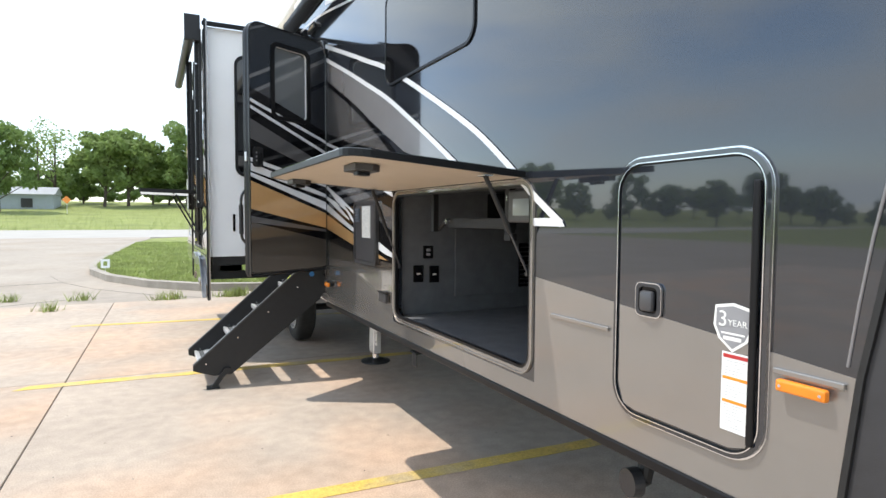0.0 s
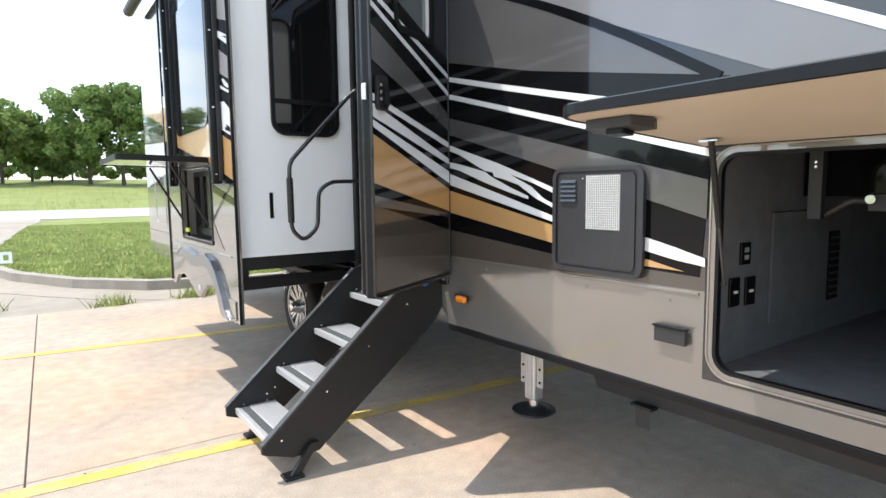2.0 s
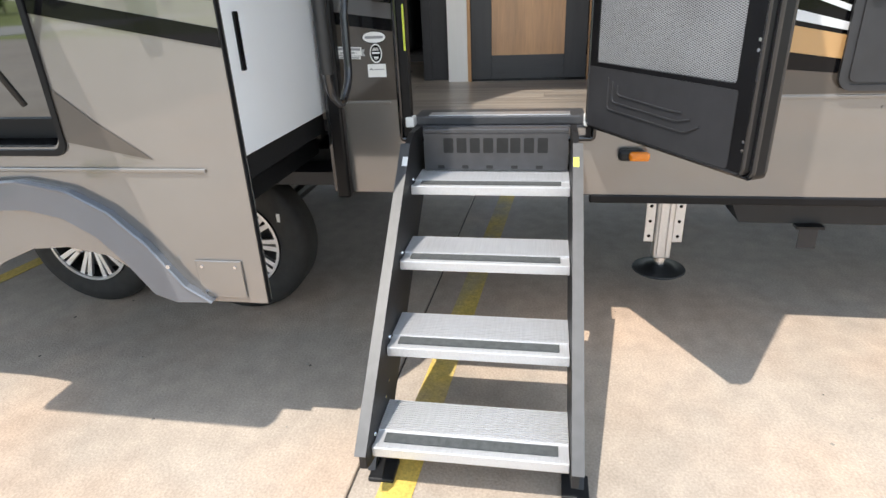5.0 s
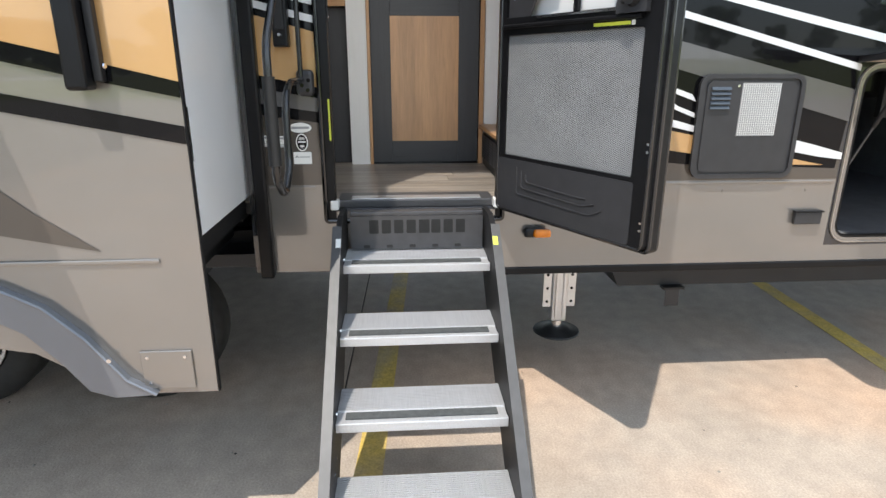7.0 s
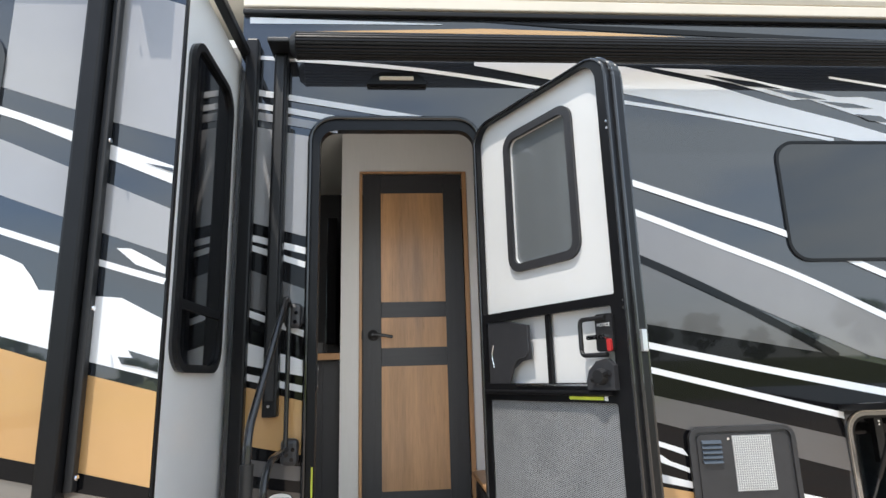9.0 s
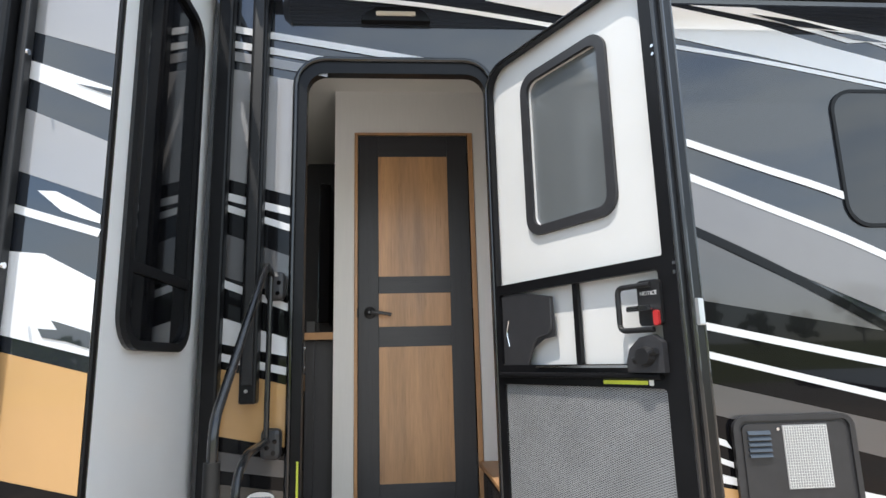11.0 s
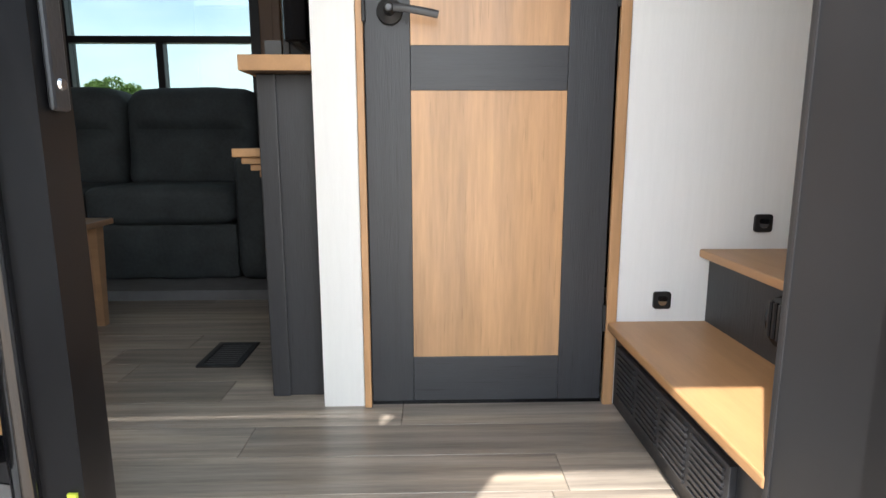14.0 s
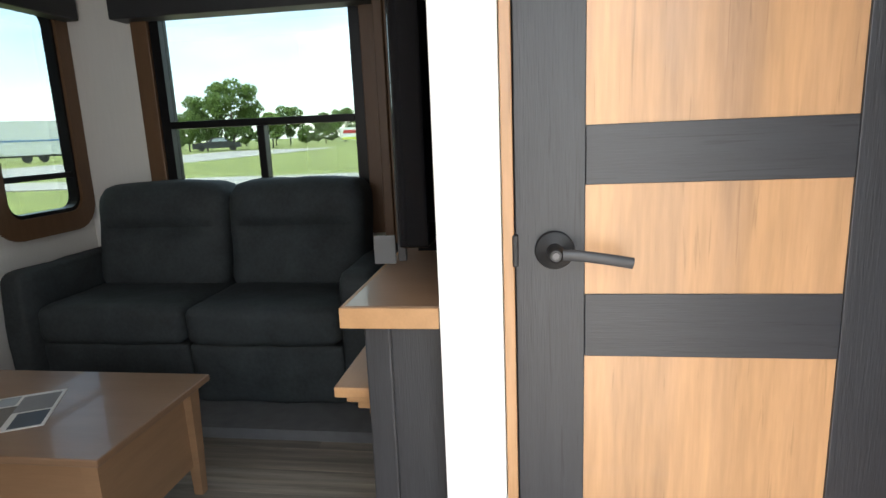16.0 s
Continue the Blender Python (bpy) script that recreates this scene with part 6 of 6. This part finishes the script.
# inner stairs to the bedroom
ist = thing("inner_stairs", (2.0, 4.6, 0.987), "interior stairs with maple treads and dark louvred risers", "stairs")
for i, (yf, z) in enumerate(((4.985, 1.228), (4.74, 1.43), (4.49, 1.63))):
    part("step_box", bx(1.70, 2.45, yf - 0.26, yf - 0.008, 0.987, z - 0.022), "dkwood", ist)
    part("stair_tread", bx(1.685, 2.451, yf - 0.26, yf + 0.022, z - 0.022, z, bev=0.004), "woodh", ist, "maple stair tread")
gr = part("return_grille", bx(1.80, 2.40, 4.9775, 4.992, 1.035, 1.175, bev=0.002), "dkwood", ist)
for c in range(4):
    for i in range(9):
        part("grille_bar", bx(1.815 + c * 0.145, 1.94 + c * 0.145, 4.992, 4.997, 1.045 + i * 0.014, 1.051 + i * 0.014), "charcoal", gr)
part("riser_vent", cy((2.1, 4.733, 1.33), (0, 1, 0), 0.06, 0.055, 0.01, 24), "black", ist, "round black air vent")
for i in range(5):
    part("vent_vane", bx(2.06 + i * 0.018, 2.066 + i * 0.018, 4.743, 4.748, 1.29, 1.37), "charcoal", ist)
sit(ist)
for y, z in ((4.857, 1.288), (4.595, 1.500)):
    sw = thing("step_light", (2.452, y, z), "small black rounded step light on the white wall", "light switch", group="step lights on the wall")
    bm = pl([rr(y - 0.024, y + 0.024, z - 0.024, z + 0.024, 0.008, 4)], lambda u, v, w: (2.444 + w, u, v), 0, 0.0078)
    part("plate", bm, "blackpc", sw)
    part("lens", cy((2.444, y, z - 0.002), (-1, 0, 0), 0.013, 0.012, 0.003, 16), "chrome", sw)
    part("shade", pl([rr(y - 0.012, y + 0.012, z - 0.001, z + 0.012, 0.004, 3)], lambda u, v, w: (2.438 + w, u, v), 0, 0.0055), "black", sw)
    sit(sw)
hr = thing("stair_handrail", (2.40, 4.5, 2.1), "round maple handrail with black end bracket on the wall", "handrail")
part("rail", tb([(2.385, 4.73, 2.165), (2.385, 3.62, 2.94)], 0.016, 12), "woodh", hr, smooth=True)
part("rail_end", tb([(2.385, 4.80, 2.115), (2.385, 4.745, 2.154)], 0.0165, 12), "blackpc", hr, smooth=True)
part("bracket", bx(2.385, 2.452, 4.775, 4.803, 2.088, 2.118, bev=0.008), "blackpc", hr)
sit(hr)
fvt = thing("floor_vent", (2.87, 6.2, 0.987), "black slotted floor register in the grey plank floor", "vent")
part("vent_rim", pl([rr(2.752, 2.992, 6.122, 6.268, 0.005, 2), rr(2.772, 2.972, 6.142, 6.248, 0.005, 2)], lambda u, v, w: (u, v, 0.9875 + w), 0, 0.005), "blackpc", fvt)
# flat black sheet stands for the shade below the slats
part("vent_pit", bx(2.772, 2.972, 6.142, 6.248, 0.9872, 0.988), "black", fvt)
for i in range(10):
    part("vent_slat", bx(2.778 + i * 0.020, 2.786 + i * 0.020, 6.142, 6.248, 0.988, 0.991), "charcoal", fvt)
sit(fvt)

# ---- outside, far ----
def leaves(name, m, parent, blobs, n, size, rng):
    """A crown of small leaf sprays scattered over irregular clumps."""
    bl = np.array(blobs)
    wts = bl[:, 3] ** 2
    pick = rng.choice(len(bl), n, p=wts / wts.sum())
    d = rng.normal(size=(n, 3))
    d /= np.linalg.norm(d, axis=1)[:, None]
    r = bl[pick, 3] * (0.55 + 0.5 * rng.random(n) ** 0.6)
    c = bl[pick, :3] + d * r[:, None] * np.array([1, 1, 0.8])
    a = rng.normal(size=(n, 3)); a /= np.linalg.norm(a, axis=1)[:, None]
    b = np.cross(a, rng.normal(size=(n, 3))); b /= np.linalg.norm(b, axis=1)[:, None]
    s = size * (0.6 + 0.8 * rng.random(n))[:, None]
    v = np.stack([c - a * s, c + b * s * 0.6, c + a * s, c - b * s * 0.6], 1).reshape(-1, 3)
    f = np.arange(4 * n).reshape(-1, 4)
    me = bpy.data.meshes.new(name)
    me.from_pydata(v.tolist(), [], f.tolist())
    me.materials.append(M[m])
    ob = new(name, me)
    ob.parent = parent
    return ob


def tree(h, spread, seed, m, n=2600, bare=0.3, size=0.38):
    rng = np.random.default_rng(seed)
    t = new("tree")
    tagged(t, ("tall broad tree with full green crown and grey trunk", "young tree with loose light green crown")[seed % 2], "tree", "trees along the horizon")
    bm = bmesh.new()
    lean = rng.normal(size=2) * 0.02 * h
    top = Vector((lean[0], lean[1], h * 0.8))
    limbs = []
    for i in range(7):
        z = h * (bare + 0.5 * i / 7)
        a = rng.random() * 6.28
        e = Vector((math.cos(a) * spread * 0.4, math.sin(a) * spread * 0.4, z + h * 0.18))
        limbs.append((Vector((lean[0] * z / h, lean[1] * z / h, z * 0.85)), e))
    for a, b, r0, r1 in [(Vector((0, 0, -0.3)), top, 0.022 * h, 0.006 * h)] + [(a, b, 0.008 * h, 0.002 * h) for a, b in limbs]:
        cyl(bm, a, b - a, r0, r1, (b - a).length, 8)
    part("trunk", bm, "bark", t)
    blobs = []
    for i in range(int(16 + spread * 1.5)):
        a, q = rng.random() * 6.28, rng.random()
        z = h * (bare + 0.08 + (0.92 - bare) * q)
        rad = spread * 0.5 * math.sin(math.pi * min(0.96, 0.16 + 0.84 * (1 - q) ** 0.8)) * (0.45 + 0.6 * rng.random())
        blobs.append((math.cos(a) * rad, math.sin(a) * rad, z, h * (0.07 + 0.07 * rng.random())))
    for a, b in limbs:
        blobs.append((b.x, b.y, b.z, h * 0.11))
    blobs.append((lean[0], lean[1], h * 0.88, h * 0.10))
    leaves("crown", m, t, blobs, n, size, rng)
    return t


protos = [tree(17, 14, 2, "leaf", 7000, 0.18), tree(14, 10, 3, "leaf2", 5200, 0.2), tree(15, 9, 5, "leaf2", 1500, 0.25, 0.26), tree(9, 9, 4, "leaf", 3600, 0.08)]
spots = [  # kind, azimuth, distance, size
    (2, -6.9, 135, 1.02), (1, -3.4, 128, 1.0), (1, -1.6, 132, 1.05), (0, -10.6, 110, 0.75), (3, -4.9, 140, 1.0), (1, 0.3, 140, 0.75), (3, 1.6, 138, 1.1), (0, 4.2, 130, 1.0), (0, 6.6, 126, 1.02), (0, 9.2, 132, 1.0), (3, 3.0, 145, 1.1),
    (3, -8.2, 165, 0.8), (3, -6.0, 170, 0.9), (0, 12.5, 128, 1.0), (0, 60.8, 150, 0.86), (0, 58.6, 155, 0.70), (1, 64.2, 160, 0.62), (0, 57.2, 160, 0.5), (1, 69.3, 200, 0.7), (3, 67.5, 190, 0.6)]
first = True
used = set()


def plant(k, x, y, s, a):
    t = protos[k] if k not in used else copy_thing(protos[k], Matrix.Identity(4))
    used.add(k)
    t.location, t.rotation_euler, t.scale = (x, y, height(x, y) - 0.1), (0, 0, a), (s, s, s)


rng = random.Random(4)
for k, az, d, s in spots:
    plant(k, d * math.sin(radians(az)), d * math.cos(radians(az)), s, rng.random() * 6)
for i in range(40):
    az = -178 + i * 4.1
    d = rng.uniform(95, 150)
    plant(rng.choice((0, 1, 3, 3)), d * math.sin(radians(az)), d * math.cos(radians(az)), rng.uniform(0.45, 0.8), rng.random() * 6)
for i in range(26):
    az = 48 + i * 1.3
    d = rng.uniform(205, 240)
    plant(rng.choice((0, 3, 3)), d * math.sin(radians(az)), d * math.cos(radians(az)), rng.uniform(0.5, 0.8), rng.random() * 6)
for i in range(14):
    az = -12 + i * 1.8
    d = rng.uniform(185, 215)
    plant(3, d * math.sin(radians(az)), d * math.cos(radians(az)), rng.uniform(0.8, 1.1), rng.random() * 6)

for i in range(46):
    az = -112 + i * 1.9
    d = rng.uniform(125, 175)
    plant(rng.choice((0, 1, 3)), d * math.sin(radians(az)), d * math.cos(radians(az)), rng.uniform(0.32, 0.6), rng.random() * 6)

# steel building beyond the road
hb = thing("steel_building", (-21, 122, height(-21, 122)), "long low pale blue steel building with a grey roof", "building")
z0 = height(-21, 122)
part("wall", bx(-40, -14.5, 118, 128, z0 - 0.3, z0 + 2.2), "steel_b", hb)
part("roof", pl([[(118 - 0.4, 2.2), (123, 3.6), (128.4, 2.2)]], lambda u, v, w: (w, u, z0 + v), -40.3, -14.2), "roof_b", hb)
for x in (-34, -27, -19):
    part("door", bx(x, x + 1.6, 117.9, 118.0, z0, z0 + 1.5), "charcoal", hb)
sit(hb)
sg = thing("road_sign", (-11.2, 105, height(-11.2, 105)), "yellow diamond warning sign on a post", "sign")
zz = height(-11.2, 105)
part("post", tb([(-11.2, 105, zz - 0.1), (-11.2, 105, zz + 2.2)], 0.04, 6), "alu", sg)
part("plate", pl([[(-11.8, 2.1), (-11.2, 2.7), (-10.6, 2.1), (-11.2, 1.5)]], lambda u, v, w: (u, 104.9 + w, zz + v), 0, 0.03), "orange", sg)
sit(sg)
pls = thing("utility_pole", (-18.2, 130, height(-18.2, 130)), "thin wooden utility pole with wires", "pole")
part("mast", tb([(-18.2, 130, 3), (-18.2, 130, 15)], 0.13, 8), "bark", pls)
sit(pls)

# things seen through the windows
sm = thing("semi_trailer", (90, 84, 0), "white box semi-trailer with a blue stripe on the highway", "truck")
D = Vector((0.77, -0.64, 0))
N_ = Vector((0.64, 0.77, 0))


def fh(u, v, w):
    p = Vector((88, 83, 0)) + D * u + N_ * w
    return (p.x, p.y, v)


part("cargo_box", pl([rr(-14, 3.0, 1.2, 6.6, 0.1, 2)], fh, 0, 2.6), "whitefg", sm)
part("side_stripe", pl([rr(-14, 2.9, 3.4, 3.6, 0.02, 2)], fh, -0.03, -0.01), "blue", sm)
part("chassis", pl([rr(-13.5, 2.8, 0.9, 1.18, 0.05, 2)], fh, 0.1, 2.5), "blackpc", sm)
for u in (-12, -9.6, -3.2, -0.9):
    bm = bmesh.new()
    lathe(bm, fh(u, 0.75, 0.05), tuple(-N_), [(0, 0.3), (0.0, 0.72), (-0.4, 0.75), (-0.45, 0.3)], 20)
    part("wheel", bm, "rubber", sm)
sit(sm)
pk = thing("pickup_truck", (126, 74, 0), "dark pickup truck far away on the highway", "car")


def fk(u, v, w):
    p = Vector((126, 75, 0)) + Vector((0.52, -0.85, 0)) * u + Vector((0.85, 0.52, 0)) * w
    return (p.x, p.y, v)


part("body", pl([[(-5, 0.6), (-5, 1.9), (-1.6, 2.0), (-0.9, 3.0), (2.0, 3.0), (3.0, 2.0), (5.2, 1.8), (5.4, 0.7)]], fk, 0, 2.6), "charcoal", pk)
part("window", pl([[(-0.9, 2.1), (-0.5, 2.8), (1.8, 2.8), (2.4, 2.1)]], fk, -0.03, -0.01), "steel_b", pk)
for u in (-3.2, 3.4):
    bm = bmesh.new()
    lathe(bm, fk(u, 0.7, 0.0), (-0.85, -0.52, 0), [(0, 0.3), (0.02, 0.65), (-0.4, 0.7), (-0.45, 0.3)], 16)
    part("wheel", bm, "rubber", pk)
sit(pk)
bb = thing("billboard", (190, 61, 0), "white billboard with red and yellow shapes", "sign")


def fbb(u, v, w):
    p = Vector((190, 61, 0)) + Vector((0.3, -0.95, 0)) * u + Vector((0.95, 0.3, 0)) * w
    return (p.x, p.y, v)


part("panel", pl([[(-5.5, 0.8), (5.5, 0.8), (5.5, 4.8), (-5.5, 4.8)]], fbb, 0, 0.4), "paper", bb)
part("red_bar", pl([[(-4.5, 3.0), (4.5, 3.0), (4.2, 4.0), (-4.2, 4.0)]], fbb, -0.06, -0.02), "redp", bb)
part("yellow_bar", pl([[(-5.0, 1.0), (5.0, 1.0), (5.0, 1.7), (-5.0, 1.7)]], fbb, -0.06, -0.02), "yellowst", bb)
for u in (-4, 4):
    part("post", bx(fbb(u, 0, 0.5)[0] - 0.15, fbb(u, 0, 0.5)[0] + 0.15, fbb(u, 0, 0.5)[1] - 0.15, fbb(u, 0, 0.5)[1] + 0.15, -0.1, 3), "bark", bb)
sit(bb)

# grass and weeds
def tufts(name, pts, hgt, m="blade", per=7, seed=1):
    rng = np.random.default_rng(seed)
    P = np.repeat(np.array(pts), per, axis=0)
    n = len(P)
    base = P + np.column_stack([rng.normal(scale=0.03, size=(n, 2)), np.zeros(n)])
    ang = rng.random(n) * 6.28
    hh = hgt * (0.4 + 0.9 * rng.random(n))
    w = 0.006 + 0.006 * rng.random(n)
    s = np.column_stack([np.cos(ang), np.sin(ang), np.zeros(n)])
    tip = base + np.column_stack([rng.normal(scale=0.4, size=(n, 2)) * hh[:, None], hh])
    v = np.stack([base - s * w[:, None], base + s * w[:, None], tip], 1).reshape(-1, 3)
    me = bpy.data.meshes.new(name)
    me.from_pydata(v.tolist(), [], np.arange(3 * n).reshape(-1, 3).tolist())
    me.materials.append(M[m])
    return tagged(new(name, me), "", "", "", "stuff")


def inside(x, y, poly):
    c = False
    for (x0, y0), (x1, y1) in zip(poly, poly[1:] + poly[:1]):
        if (y0 > y) != (y1 > y) and x < (x1 - x0) * (y - y0) / (y1 - y0) + x0:
            c = not c
    return c


rng = random.Random(9)
pts = []
while len(pts) < 26000:
    x, y = rng.uniform(-1.6, 6), 11.3 + 21 * rng.random() ** 1.6
    if inside(x, y, inner):
        pts.append((x, y, 0.10))
tufts("lawn_grass", pts, 0.075, per=4)
pts = [(rng.uniform(-140, 60), 69 + 60 * rng.random() ** 1.5) for _ in range(9000)]
tf = tufts("field_grass", [(x, y, height(x, y) - 0.1) for x, y in pts], 0.7, per=3, seed=3)
weeds = [(-3.2, 9.4), (-2.9, 9.5), (-2.2, 9.9), (-1.4, 10.3), (0.15, 10.95), (0.35, 11.0), (-2.16, 11.75), (-1.07, 11.45), (1.44, 11.2), (1.15, 10.95), (1.3, 11.0), (1.45, 11.0), (1.3, 10.9)]
tufts("weeds", [(x + rng.gauss(0, 0.08), y + rng.gauss(0, 0.05), -0.01) for x, y in weeds for _ in range(16)], 0.16, per=4, seed=5)
dd = thing("lawn_tag", (-0.95, 15.4, 0.1), "small white wire-framed card standing in the grass", "sign")
part("card", pl([rr(-1.05, -0.87, 0.22, 0.42, 0.01, 2), rr(-1.0, -0.92, 0.27, 0.37, 0.01, 2)], lambda u, v, w: (u, 15.4 + w + (v - 0.2) * 0.3, v), 0, 0.004), "paper", dd)
part("wire", tb([(-0.96, 15.4, 0.08), (-0.96, 15.41, 0.23)], 0.004, 6), "alu", dd)
sit(dd)

# dark spots dripped on the concrete
rng = random.Random(21)
bm = bmesh.new()
for _ in range(45):
    x, y, r_ = rng.uniform(-3, 2.0), rng.uniform(1.8, 9.0), rng.uniform(0.003, 0.008)
    bm.faces.new([bm.verts.new((x + r_ * (0.7 + 0.5 * rng.random()) * math.cos(a), y + r_ * (0.7 + 0.5 * rng.random()) * math.sin(a), 0.0012)) for a in np.linspace(0, 2 * math.pi, 9)[:-1]])
part("drip_spots", bm, "joint", kind="stuff")

# loose specks on the concrete
rng = random.Random(12)
bm = bmesh.new()
for _ in range(160):
    x, y, r = rng.uniform(-3, 2.2), rng.uniform(2.2, 9.5), rng.uniform(0.003, 0.009)
    vs = [bm.verts.new((x + r * math.cos(a), y + r * math.sin(a), 0.0002)) for a in (0, 1.6, 3.1, 4.6)]
    t = bm.verts.new((x, y, r * 0.7))
    for i in range(4):
        bm.faces.new((vs[i], vs[(i + 1) % 4], t))
part("gravel", bm, "kerb", kind="stuff")

# ---- planks and slabs ----
fl0 = part("floor", bx(1.42, 3.79, 3.52, 11.0, 0.93, 0.979), "darkin", kind="structure")
rng = random.Random(7)
PW, x = 0.152, 1.425
meshes = {}
while x < 3.80:
    y = 5.0 - rng.uniform(0, 1.2)
    while y < 9.6:
        L = rng.choice((0.9, 1.2, 1.22))
        key = (L,)
        if key not in meshes:
            bm = bmesh.new()
            box(bm, 0, PW - 0.0012, 0, L - 0.0012, -0.008, 0.0, bev=0.0008, seg=1)
            me = bpy.data.meshes.new("plank")
            bm.to_mesh(me); bm.free()
            me.materials.append(M["plank"])
            meshes[key] = me
        o = new("plank", meshes[key])
        o.location = (x, y, 0.987)
        o.parent = fl0
        y += L
    x += PW
rng = random.Random(3)
for i in range(-3, 3):
    for j in range(-3, 1):
        ue = 4.9
        bm = bmesh.new()
        box(bm, 0.004, ue - 0.004, 0.004, 5.05 - 0.004, -0.07, 0.0, bev=0.004, seg=1)
        s = part("slab", bm, "concrete", drive)
        s.matrix_basis = Matrix.Translation((*lot(i * 4.9, j * 5.05), 0)) @ Matrix.Rotation(A0, 4, "Z")
